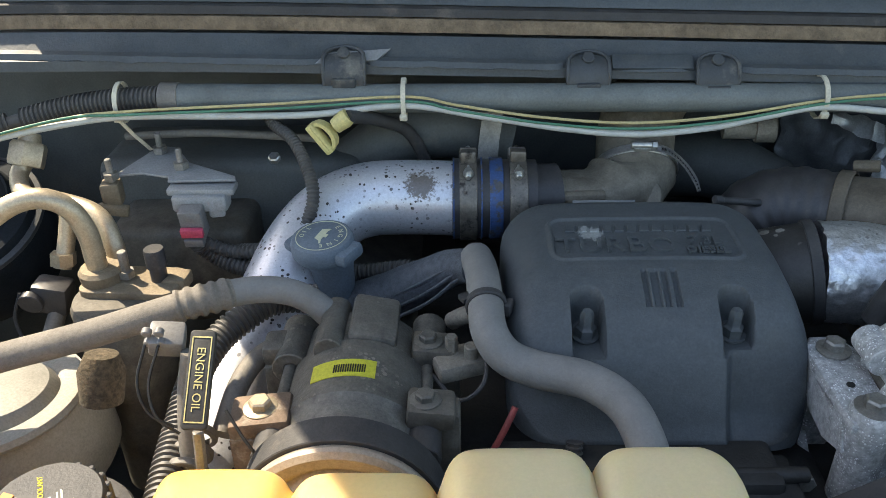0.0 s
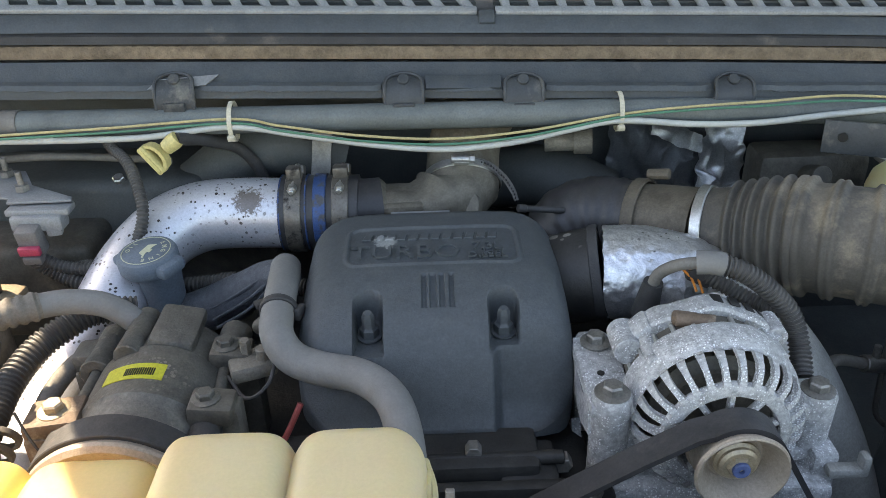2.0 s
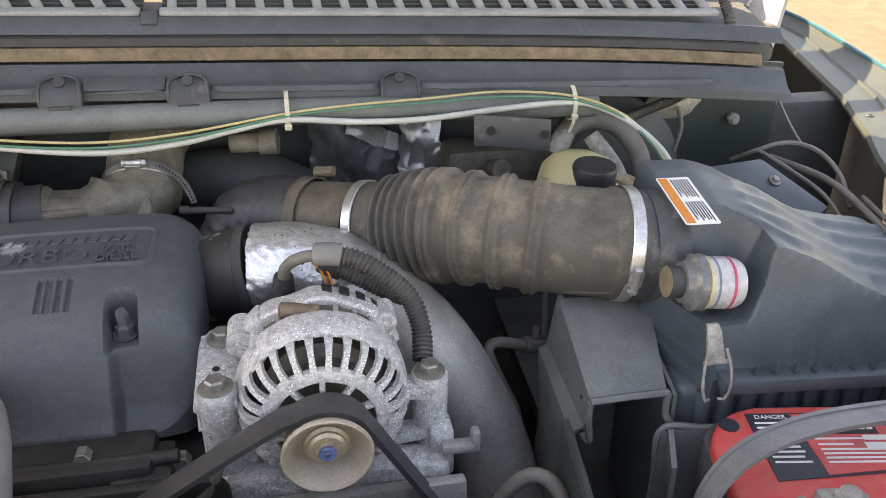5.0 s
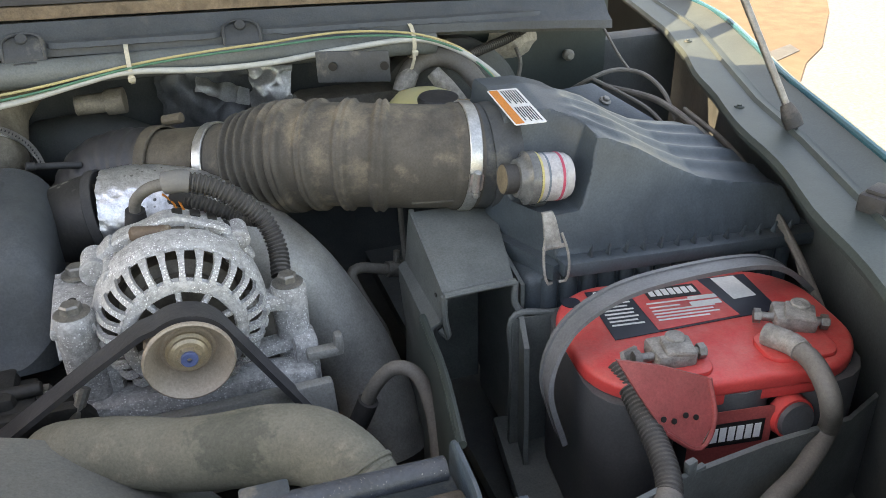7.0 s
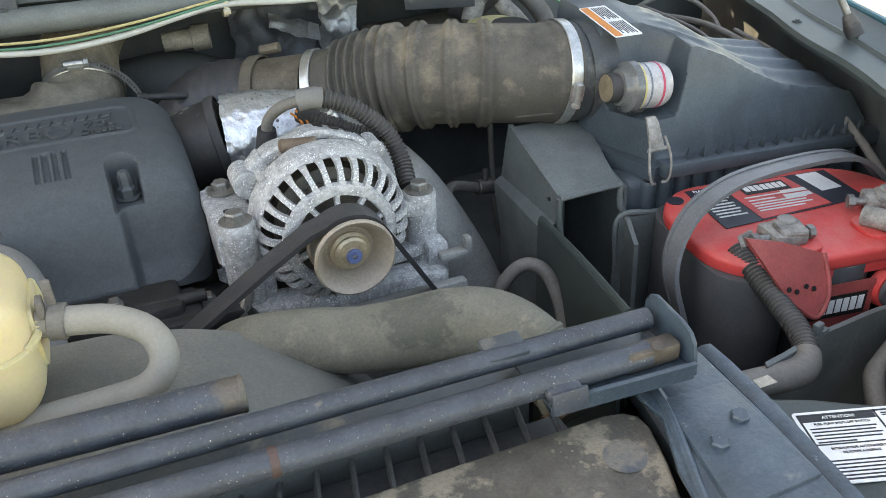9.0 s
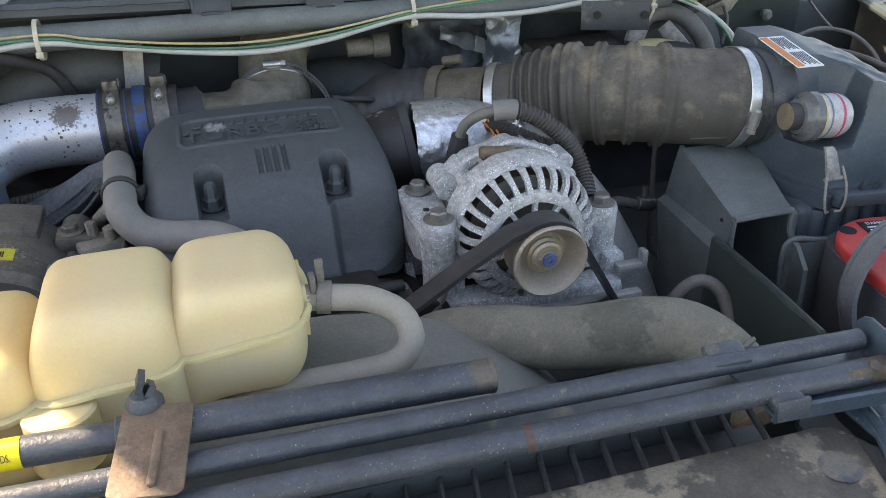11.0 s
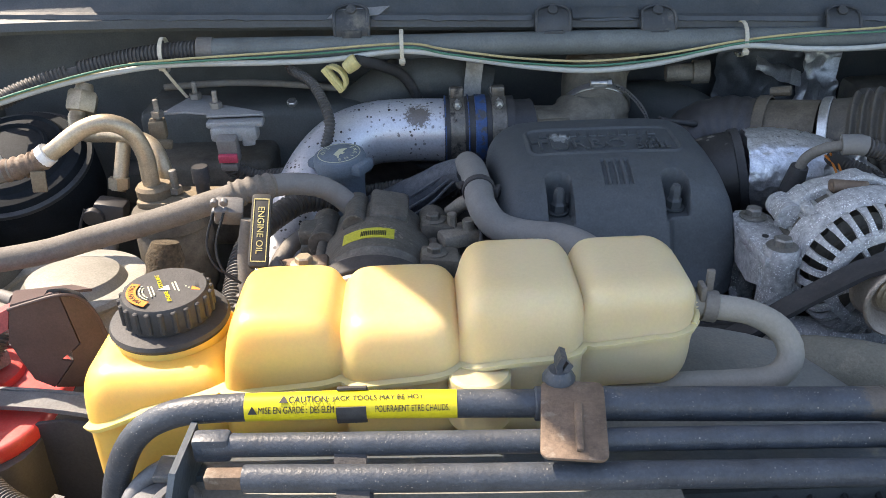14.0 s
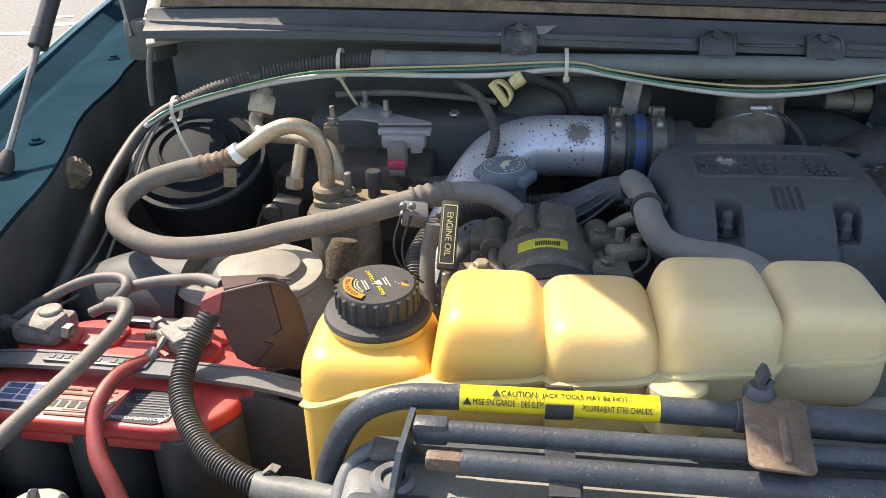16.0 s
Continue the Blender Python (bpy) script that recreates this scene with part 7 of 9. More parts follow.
cover_l = part("terminal_cover", joined(
    sheet([(-0.341, 0.400, 1.062), (-0.298, 0.400, 1.073), (-0.292, 0.400, 1.026), (-0.301, 0.400, 1.018), (-0.311, 0.400, 1.010), (-0.302, 0.400, 1.008), (-0.323, 0.400, 0.982), (-0.338, 0.400, 0.991), (-0.350, 0.400, 1.030)], 0.0025),
    sheet([(-0.298, 0.400, 1.073), (-0.288, 0.410, 1.063), (-0.279, 0.412, 1.046), (-0.273, 0.412, 1.008), (-0.284, 0.412, 0.972), (-0.323, 0.400, 0.982), (-0.302, 0.400, 1.008), (-0.301, 0.400, 1.018), (-0.292, 0.400, 1.026)], 0.0025),
    sheet([(-0.341, 0.3995, 1.0625), (-0.363, 0.450, 1.047), (-0.312, 0.452, 1.050), (-0.290, 0.440, 1.052), (-0.298, 0.3995, 1.0735)], 0.0025),
    hose([(-0.343, 0.3990, 1.061), (-0.320, 0.3985, 1.068), (-0.298, 0.3990, 1.073), (-0.287, 0.408, 1.064), (-0.278, 0.411, 1.045), (-0.272, 0.411, 1.010)], 0.0018, 8)), M_FLAP, bat_l, "dusty reddish brown terminal cover flap")
part("torn_edge", crinkle(hose([(-0.312, 0.405, 1.0735), (-0.300, 0.404, 1.0745), (-0.290, 0.410, 1.066), (-0.284, 0.414, 1.056)], [0.0015, 0.0035, 0.0035, 0.0015], 10), 0.003, 160.0, 2.0), M_RUBBER, cover_l)
part("cover_tab", loft([[(-0.3665, 0.404, 1.0485), (-0.343, 0.400, 1.0615), (-0.3475, 0.398, 1.0425), (-0.3685, 0.400, 1.0290)], [(-0.3665, 0.420, 1.0495), (-0.343, 0.416, 1.0600), (-0.3475, 0.414, 1.0400), (-0.3685, 0.414, 1.0270)]]), M_DARKRED, cover_l, "faded red cable boot")
strap_l = thing("battery_strap", (-0.43, 0.39, 0.99), "grey plastic carrying strap lying over the red battery", "strap")
strap_lp = spline([(-0.645, 0.396, 0.945), (-0.612, 0.395, 0.972), (-0.57, 0.393, 0.984), (-0.50, 0.388, 0.9875), (-0.43, 0.383, 0.9875), (-0.36, 0.378, 0.9865), (-0.305, 0.372, 0.984), (-0.255, 0.363, 0.978), (-0.20, 0.352, 0.962)], 0.012)
part("strap", strip(strap_lp, (0, 1, 0), 0.024, 0.0035), M_STRAP, strap_l)
for q in (-1, 1):
    part("strap_bead", strip([p + Vector((0, q * 0.0108, 0.0015)) for p in strap_lp], (0, 1, 0), 0.0035, 0.003), M_STRAP, strap_l)
part("raised_plate", box((-0.470, 0.3860, 0.9905), (0.105, 0.012, 0.003), (0, 0, -4.0), 0.0012), M_STRAP, strap_l)
part("embossed_print", joined(*[box((-0.515 + 0.0078 * k, 0.3891 - 0.00055 * k, 0.9922), (0.0052, 0.006, 0.0012), (0, 0, -4.0), 0.0003, 1) for k in range(12) if k not in (7,)]), M_STRAP, strap_l)
cable_a = thing("battery_cable", (-0.46, 0.35, 1.0), "dusty grey battery cable crossing the red battery", "cable")
part("cable", hose([(-0.475, 0.437, 1.022), (-0.452, 0.425, 1.028), (-0.449, 0.400, 1.022), (-0.462, 0.345, 1.014), (-0.480, 0.275, 1.008), (-0.50, 0.20, 1.0)], 0.0075, 14), M_CABLE, cable_a)
part("loop", hose([(-0.505, 0.452, 1.002), (-0.480, 0.455, 1.014), (-0.468, 0.462, 1.026), (-0.478, 0.475, 1.030), (-0.51, 0.475, 1.028), (-0.55, 0.47, 1.012), (-0.60, 0.45, 0.985), (-0.64, 0.42, 0.96)], 0.0055, 12), M_CABLE, cable_a)
cable_b = thing("battery_cable", (-0.42, 0.32, 0.98), "faded red battery cable drooping over the case", "cable")
part("cable", hose([(-0.4225, 0.394, 0.989), (-0.429, 0.378, 0.993), (-0.436, 0.358, 0.996), (-0.440, 0.333, 0.992), (-0.440, 0.313, 0.982), (-0.428, 0.288, 0.965), (-0.410, 0.270, 0.945), (-0.388, 0.250, 0.915), (-0.37, 0.235, 0.88)], [0.0062, 0.0070, 0.0074, 0.0076, 0.0078, 0.0080, 0.0080, 0.0080, 0.0080], 14), M_DARKRED, cable_b)
part("lug", joined(strip([(-0.408, 0.432, 1.000), (-0.415, 0.420, 0.999), (-0.419, 0.406, 0.993), (-0.423, 0.392, 0.989)], (0.75, 0.3, 0.6), 0.012, 0.0035), hose([(-0.420, 0.403, 0.992), (-0.424, 0.390, 0.989)], 0.0066, 12)), M_LEAD, cable_b)
part("rusty_bolt", joined(rod((-0.440, 0.428, 0.993), (-0.412, 0.433, 0.994), 0.0042, 12), *[ring((-0.439 + 0.0026 * k, 0.4282 + 0.0005 * k, 0.993), (1, 0.18, 0), 0.0030, 0.0049, 0.0012, 14) for k in range(6)]), M_RUST, cable_b)
cable_c = thing("battery_cable", (-0.34, 0.31, 0.98), "black split-loom battery cable curving to the support", "cable")
part("loom", hose([(-0.360, 0.408, 1.034), (-0.368, 0.396, 1.020), (-0.374, 0.378, 1.008), (-0.373, 0.348, 0.995), (-0.359, 0.318, 0.986), (-0.334, 0.286, 0.981), (-0.302, 0.259, 0.981), (-0.262, 0.237, 0.983)], 0.0106, 18, wave=(0.0036, 0.15)), M_LOOM, cable_c)
part("sleeve", crinkle(hose([(-0.272, 0.241, 0.982), (-0.255, 0.234, 0.984), (-0.235, 0.229, 0.987), (-0.205, 0.222, 0.990)], [0.0128, 0.0132, 0.0128, 0.0125], 18), 0.0012, 90.0, 3.0), M_TRAY, cable_c, "grey tape wrapping")
part("tape_tail", strip([(-0.268, 0.243, 0.995), (-0.262, 0.246, 0.999), (-0.256, 0.244, 0.998)], (0.3, 1, 0), 0.008, 0.0012), M_CABLE, cable_c)
cable_d = thing("battery_cable", (-0.42, 0.47, 1.01), "thin dusty grey cable behind the battery", "cable")
part("cable", hose([(-0.490, 0.470, 1.010), (-0.470, 0.475, 1.020), (-0.440, 0.474, 1.028), (-0.413, 0.469, 1.034), (-0.385, 0.459, 1.041), (-0.358, 0.440, 1.046)], 0.0058, 12), M_CABLE, cable_d)
tray_l = thing("battery_tray", (-0.45, 0.33, 0.78), "dark plastic tray holding the battery", "battery tray")
part("side_panel", sheet([(-0.340, 0.362, 0.972), (-0.300, 0.362, 0.976), (-0.205, 0.345, 0.958), (-0.205, 0.345, 0.70), (-0.340, 0.362, 0.70)], 0.004), M_BATCASE, tray_l)
part("tray_floor", box((-0.45, 0.39, 0.790), (0.36, 0.24, 0.02), (0, 0, -3), 0.004), M_PLASTIC, tray_l)
part("front_wall", box((-0.45, 0.285, 0.84), (0.36, 0.008, 0.12), (0, 0, -3), 0.002), M_PLASTIC, tray_l)
part("hold_down", joined(hexbolt((-0.322, 0.235, 0.955), (0.1, -0.3, 1), 0.011, 0.008, 0.0), rod((-0.322, 0.235, 0.80), (-0.322, 0.235, 0.955), 0.005)), M_STEEL, tray_l, "bright hex hold-down bolt")
part("wing_cap", joined(lathe([(0, 0), (0.030, 0), (0.031, 0.006), (0.028, 0.010), (0, 0.011)], (-0.462, 0.235, 0.935), (0, -0.2, 1), 28), box((-0.458, 0.233, 0.953), (0.008, 0.030, 0.022), (0, 0, 20), 0.002)), M_CANISTER, tray_l, "grey cap with a raised finger grip")


# ---- coolant tank ----
tank = thing("coolant_tank", (-0.03, 0.32, 0.86), "yellowed translucent coolant tank with four lobes and a seam", "coolant tank")


def superellipse(y0, y1, z0, z1, x, p=5.6, n=56):
    cy, cz, hy, hz = (y0 + y1) / 2, (z0 + z1) / 2, (y1 - y0) / 2, (z1 - z0) / 2
    out = []
    for k in range(n):
        a = 2 * math.pi * k / n
        c, s = math.cos(a), math.sin(a)
        out.append((x, cy + hy * math.copysign(abs(c) ** (2 / p), c), cz + hz * math.copysign(abs(s) ** (2 / p), s)))
    return out


def tank_section(x):
    """Front, back, top and bottom of the tank at x."""
    # lobes: neck, D, C, B, A
    edges = [-0.246, -0.142, -0.0575, 0.024, 0.109, 0.1895]
    tops = [1.076, 1.119, 1.117, 1.135, 1.132]
    fronts = [0.272, 0.268, 0.262, 0.266, 0.276]
    backs = [0.385, 0.372, 0.370, 0.368, 0.368]
    bots = [0.88, 0.88, 0.93, 0.99, 1.046]
    k = max(i for i in range(5) if x >= edges[i] - 1e-9) if x > edges[0] else 0
    k = min(k, 4)
    a, b = edges[k], edges[k + 1]
    d = min(x - a, b - x) if 0 < k < 4 else ((b - x) if k == 0 else x - a)
    end = x - edges[0] if k == 0 else (edges[-1] - x if k == 4 else 1)
    pinch = math.exp(-(max(0, d) / 0.0062) ** 1.15)
    f, bk, t, bo = fronts[k], backs[k], tops[k], bots[k]
    nb = k - 1 if (x - a) < (b - x) else k + 1
    if 0 <= nb < 5:
        w = 0.5 * pinch
        f, bk, bo = f + (fronts[nb] - f) * w, bk + (backs[nb] - bk) * w, bo + (bots[nb] - bo) * w
        t = t + (min(tops[nb], t) - t) * w * 2
        t -= 0.011 * pinch
        f += 0.008 * pinch
        bk -= 0.009 * pinch
    r = 0.024
    if end < r:
        q = r - math.sqrt(max(0.0, r * r - (r - end) ** 2))
        f, bk, t, bo = f + q, bk - q, t - q * 0.8, bo + q
    return f, bk, t, bo


xs = sorted(set([-0.246 + 0.438 * i / 190 for i in range(191)] + [-0.2455, -0.245, 0.189, 0.191, 0.1915]))
part("tank_shell", loft([superellipse(*tank_section(x), x) for x in xs]), M_TANK, tank, sharp=1.3)


def seam_z(x):
    return interp(x, [(-0.246, 1.032), (-0.20, 1.050), (-0.12, 1.068), (0.0, 1.078), (0.06, 1.086), (0.107, 1.0885), (0.15, 1.094), (0.192, 1.097)])


sx = [-0.242 + 0.430 * i / 60 for i in range(61)]
front_run = [(x, tank_section(x)[0] + 0.0005, seam_z(x)) for x in sx]
part("seam_front", strip(front_run, (0, 1, 0.1), 0.010, 0.0032), M_TANKPALE, tank, "raised moulding seam")
part("seam_right", hose([(0.186, 0.285, 1.0965), (0.192, 0.30, 1.098), (0.193, 0.335, 1.10), (0.188, 0.36, 1.10)], 0.003, 8), M_TANKPALE, tank)
part("seam_left", strip([(-0.238, 0.284, 1.034), (-0.2455, 0.300, 1.031), (-0.2465, 0.345, 1.032), (-0.240, 0.372, 1.032)], (1, 0, 0), 0.007, 0.003), M_TANKPALE, tank)
part("filler_neck", lathe([(0, 0), (0.040, 0), (0.042, 0.016), (0.039, 0.022), (0, 0.022)], (-0.189, 0.338, 1.064), (0, 0, 1), 32), M_TANK, tank)
part("neck_flange", lathe([(0, 0), (0.0425, 0), (0.0440, 0.003), (0.0425, 0.006), (0.037, 0.0075), (0, 0.0075)], (-0.189, 0.338, 1.0825), (0, -0.03, 1), 40), M_RUBBER, tank, "black neck collar")
cap = part("cap", lathe([(0, 0), (0.0315, 0), (0.0322, 0.003), (0.0318, 0.0185), (0.0300, 0.0215), (0, 0.0215)], (-0.189, 0.338, 1.0895), (0, -0.03, 1), 60), M_RUBBER, tank, "ribbed black screw cap")
grip = mesh_of("grip_rib", rod((0, 0, 0), (0, 0, 0.017), 0.0023, 8), M_RUBBER)
for i in range(22):
    piece("grip_rib", grip, cap, Matrix.Translation((-0.189 + 0.0320 * math.cos(2 * math.pi * i / 22), 0.338 + 0.0320 * math.sin(2 * math.pi * i / 22), 1.0915)))
CM = pose(-0.189, 0.337, 1.1112, 1.7, 0, 115) @ Matrix.Scale(0.92, 4)


def sector(r0, r1, a0, a1, n=12):
    return [(r1 * math.cos(radians(a0 + (a1 - a0) * k / n)), r1 * math.sin(radians(a0 + (a1 - a0) * k / n))) for k in range(n + 1)] + [(r0 * math.cos(radians(a1 - (a1 - a0) * k / n)), r0 * math.sin(radians(a1 - (a1 - a0) * k / n))) for k in range(n + 1)]


def arc_text(text, r, size, a0, a1, m):
    n = max(1, len(text) - 1)
    return joined(*[lettering(ch, size, m @ Matrix.Rotation(radians(a0 + (a1 - a0) * i / n), 4, "Z") @ pose(0, r, 0.0006)) for i, ch in enumerate(text) if ch != " "])


part("cap_band", prism(sector(0.0215, 0.0290, 48, 138), 0.0005, CM), M_ORANGE, cap, "orange printed band")
part("cap_band", prism(sector(0.0215, 0.0290, 240, 336), 0.0005, CM), M_ORANGE, cap, "orange printed band")
part("cap_print", joined(arc_text("WARNING", 0.0252, 0.0056, 30, -30, CM), arc_text("AVERTISSEMENT", 0.0252, 0.0046, 235, 161, CM)), M_INK, cap)
part("cap_print", joined(*[lettering(w, 0.0046, CM @ pose(x, y, 0.0004)) for w, x, y in (("ENGINE", -0.0135, -0.0005), ("COOLANT", 0.0135, 0.0015))]), M_YELLOW, cap)
part("fine_print", joined(*[prism(sector(r, r + 0.0012, a0 + 8 * k, a0 + 8 * k + w), 0.0004, CM) for r, a0, n in ((0.0185, 52, 10), (0.0160, 60, 8), (0.0185, 248, 10), (0.0160, 256, 8)) for k in range(n) for w in (6.0 if k % 3 else 4.0,)], *[prism([(-0.009 + 0.0015 * q, y), (0.009 - 0.001 * q, y), (0.009 - 0.001 * q, y + 0.0011), (-0.009 + 0.0015 * q, y + 0.0011)], 0.0004, CM) for q, y in ((0, 0.0105), (1, 0.0080), (2, -0.0080), (0, -0.0105))]), M_CREAM, cap)
part("cap_symbol", joined(prism([(-0.0045, -0.0040), (0.0045, -0.0040), (0.0030, 0.0005), (0.0010, 0.0005), (0.0, 0.0050), (-0.0022, 0.0005)], 0.0004, CM)), M_WHITE, cap)
outlet = part("outlet", joined(rod((0.180, 0.310, 1.099), (0.205, 0.306, 1.0985), 0.0085, 16), rod((0.178, 0.311, 1.099), (0.192, 0.309, 1.0985), 0.0105, 18)), M_TANKPALE, tank)
part("bottom_neck", lathe([(0, 0), (0.0215, 0), (0.0215, 0.035), (0.0195, 0.037), (0, 0.037)], (0.036, 0.262, 1.044), (0.02, 0.05, 1), 28), M_TANKPALE, tank, "pale bottom neck in the sun")
part("stain", sheet([(0.098, 0.2790, 1.0905), (0.110, 0.2800, 1.0915), (0.108, 0.2800, 1.0865), (0.101, 0.2795, 1.086)], 0.0006), M_RUST, tank)

tank_hose = thing("overflow_hose", (0.24, 0.29, 1.06), "dusty tan rubber hose looping from the coolant tank", "hose")
part("hose", hose([(0.192, 0.309, 1.0985), (0.212, 0.304, 1.098), (0.234, 0.300, 1.0945), (0.253, 0.292, 1.084), (0.2575, 0.281, 1.069), (0.245, 0.276, 1.056), (0.217, 0.280, 1.050), (0.182, 0.286, 1.045), (0.13, 0.29, 1.035), (0.08, 0.29, 1.02)], 0.0092, 18), M_PALEHOSE, tank_hose)
part("spring_clip", joined(ring((0.204, 0.306, 1.0985), (1, -0.2, -0.1), 0.0095, 0.0115, 0.010, 24), box((0.203, 0.309, 1.1165), (0.0055, 0.004, 0.020), (0, 0, 0), 0.001), box((0.197, 0.306, 1.111), (0.004, 0.011, 0.012), (0, 0, 0), 0.001)), M_CABLE, tank_hose, "dusty spring clip")

# ---- upper radiator hose ----
rad_hose = thing("radiator_hose", (0.42, 0.33, 0.98), "thick dusty tan radiator hose with a wet patch", "hose")
part("hose", hose([(0.325, 0.460, 0.905), (0.308, 0.425, 0.950), (0.322, 0.393, 0.978), (0.360, 0.375, 0.985), (0.400, 0.355, 0.986), (0.433, 0.341, 0.991), (0.466, 0.327, 0.998), (0.495, 0.312, 0.999), (0.517, 0.288, 0.990), (0.528, 0.262, 0.974), (0.532, 0.235, 0.955)], [0.025, 0.0265, 0.0265, 0.0262, 0.0265, 0.0275, 0.0290, 0.0285, 0.026, 0.0255], 28), M_TANHOSE, rad_hose)
for i in range(4):
    part("sleeve_fold", ring((0.519 + 0.003 * i, 0.283 - 0.007 * i, 0.987 - 0.005 * i), (0.35 + 0.12 * math.sin(i * 2.1), -0.75, -0.5 + 0.12 * i), 0.024, 0.0295 - 0.0006 * i, 0.004, 30), M_TANHOSE, rad_hose, "crumpled fold of the hose end")
part("torn_sleeve", crinkle(hose([(0.497, 0.318, 1.022), (0.512, 0.300, 1.019), (0.527, 0.276, 1.006), (0.541, 0.258, 0.988)], [0.004, 0.006, 0.006, 0.003], 10, 0.004, flat=0.5), 0.004, 90.0, 7.0), M_TANHOSE, rad_hose, "frayed edge of the torn sleeve", sharp=0.4)
part("end_clamp", ring((0.531, 0.240, 0.960), (0.2, -0.8, -0.6), 0.0245, 0.0275, 0.010, 30), M_RUST, rad_hose)
small_hose = thing("bypass_hose", (0.60, 0.33, 0.95), "thin grey hose hooked beside the battery tray", "hose")
part("hose", hose([(0.555, 0.445, 0.892), (0.570, 0.440, 0.937), (0.590, 0.433, 0.960), (0.608, 0.420, 0.954), (0.614, 0.400, 0.922), (0.610, 0.375, 0.872)], 0.0068, 12), M_CABLE, small_hose)
part("nipple", hose([(0.545, 0.455, 0.867), (0.559, 0.444, 0.907), (0.565, 0.441, 0.924)], 0.010, 12), M_RUBBER, small_hose)

# ---- jack tools on the core support ----
def tube_run(name, pts, r, label):
    t = thing(name, pts[0], label, "jack rod", "jack tools on the support")
    part("tube", hose(pts, r, 18, 0.008), M_TUBE, t)
    return t


tube1 = tube_run("jack_rod", [(-0.222, 0.240, 0.93), (-0.221, 0.240, 0.975), (-0.211, 0.240, 1.020), (-0.192, 0.240, 1.056), (-0.165, 0.240, 1.073), (-0.13, 0.240, 1.0765), (-0.06, 0.239, 1.0765), (0.03, 0.236, 1.0755), (0.075, 0.234, 1.0750)], 0.0092, "thick bent black jack handle with a yellow caution label")
part("socket_tube", rod((0.070, 0.234, 1.0750), (0.296, 0.226, 1.0700), 0.0112, 20), M_TUBE, tube1)
part("rusty_mouth", joined(ring((0.2945, 0.2261, 1.0701), (1, -0.04, -0.02), 0.0085, 0.0116, 0.004, 20), lathe([(0, 0), (0.0088, 0), (0.0088, 0.001), (0, 0.001)], (0.2955, 0.2261, 1.0701), (1, -0.04, -0.02), 20)), M_BLOCK, tube1, "rusty open tube end")
lab = bmesh.new()
rows = []
for i in range(17):
    x = -0.116 + 0.136 * i / 16
    y = interp(x, [(-0.13, 0.240), (-0.06, 0.239), (0.03, 0.236)])
    z = interp(x, [(-0.13, 1.0765), (-0.06, 1.0765), (0.03, 1.0755)])
    rows.append([lab.verts.new((x, y - 0.0096 * math.cos(radians(a)), z + 0.0096 * math.sin(radians(a)))) for a in range(-30, 111, 14)])
for a, b in zip(rows, rows[1:]):
    for j in range(len(a) - 1):
        lab.faces.new((a[j], a[j + 1], b[j + 1], b[j]))
lab_ob = part("caution_label", lab, M_YELLOW, tube1, "yellow caution label with black print")
TM = lambda x, a: pose(x, interp(x, [(-0.13, 0.240), (0.03, 0.236)]) - 0.0099 * math.cos(radians(a)), interp(x, [(-0.13, 1.0765), (0.03, 1.0755)]) + 0.0100 * math.sin(radians(a)), 90 - a, 0, -1.2)
def fitted(text, width, height, m):
    """Lettering stretched to a printed width and height."""
    bm = lettering(text, 0.01, Matrix(), 0.0002)
    xs_ = [v.co.x for v in bm.verts]
    ys_ = [v.co.y for v in bm.verts]
    return moved(bm, m @ Matrix.Diagonal((width / (max(xs_) - min(xs_)), height / (max(ys_) - min(ys_)), 1, 1)) @ Matrix.Translation((-(max(xs_) + min(xs_)) / 2, -(max(ys_) + min(ys_)) / 2, 0)))


def triangle(x, a):
    return prism([(-0.0030, -0.0024), (0.0030, -0.0024), (0.0, 0.0028)], 0.0003, TM(x, a))


part("lettering", joined(triangle(-0.0905, 66), fitted("CAUTION:", 0.0255, 0.0046, TM(-0.0745, 66)), fitted("JACK TOOLS MAY BE HOT.", 0.0590, 0.0042, TM(-0.0300, 66))), M_INK, lab_ob)
part("lettering", joined(triangle(-0.1105, 26), fitted("MISE EN GARDE :", 0.0310, 0.0044, TM(-0.0910, 26)), fitted("DES ELEM", 0.0150, 0.0044, TM(-0.0660, 26)), fitted("POURRAIENT ETRE CHAUDS.", 0.0470, 0.0042, TM(-0.0085, 26))), M_INK, lab_ob)


def on_tube(a, r=0.0112):
    return (-0.0475, 0.2388 - r * math.cos(radians(a)), 1.0763 + r * math.sin(radians(a)))


part("holder_tape", joined(strip([on_tube(a) for a in (30, 10, -15, -40, -70)], (1, 0, 0), 0.019, 0.0015), strip([on_tube(a) for a in (98, 115, 135, 160)], (1, 0, 0), 0.019, 0.0015)), M_RUBBER, tube1, "black rubber rod holder")
tube2 = tube_run("jack_rod", [(-0.139, 0.2155, 1.067), (0.03, 0.208, 1.0675), (0.20, 0.2035, 1.0665), (0.40, 0.200, 1.063), (0.556, 0.1982, 1.0585)], 0.0075, "thin chipped black jack rod")
part("flattened_end", box((-0.134, 0.2152, 1.067), (0.024, 0.013, 0.018), (0, 0, -2), 0.003), M_TUBE, tube2)
tube3 = tube_run("jack_rod", [(-0.112, 0.1945, 1.058), (0.0, 0.187, 1.0595), (0.13, 0.181, 1.0605), (0.35, 0.176, 1.057), (0.538, 0.1723, 1.0534)], 0.0085, "thin black jack rod with a rusty flat end")
part("rusty_end", box((-0.122, 0.195, 1.058), (0.028, 0.010, 0.011), (0, 0, -3), 0.002), M_RUST, tube3, "rusty squared end")
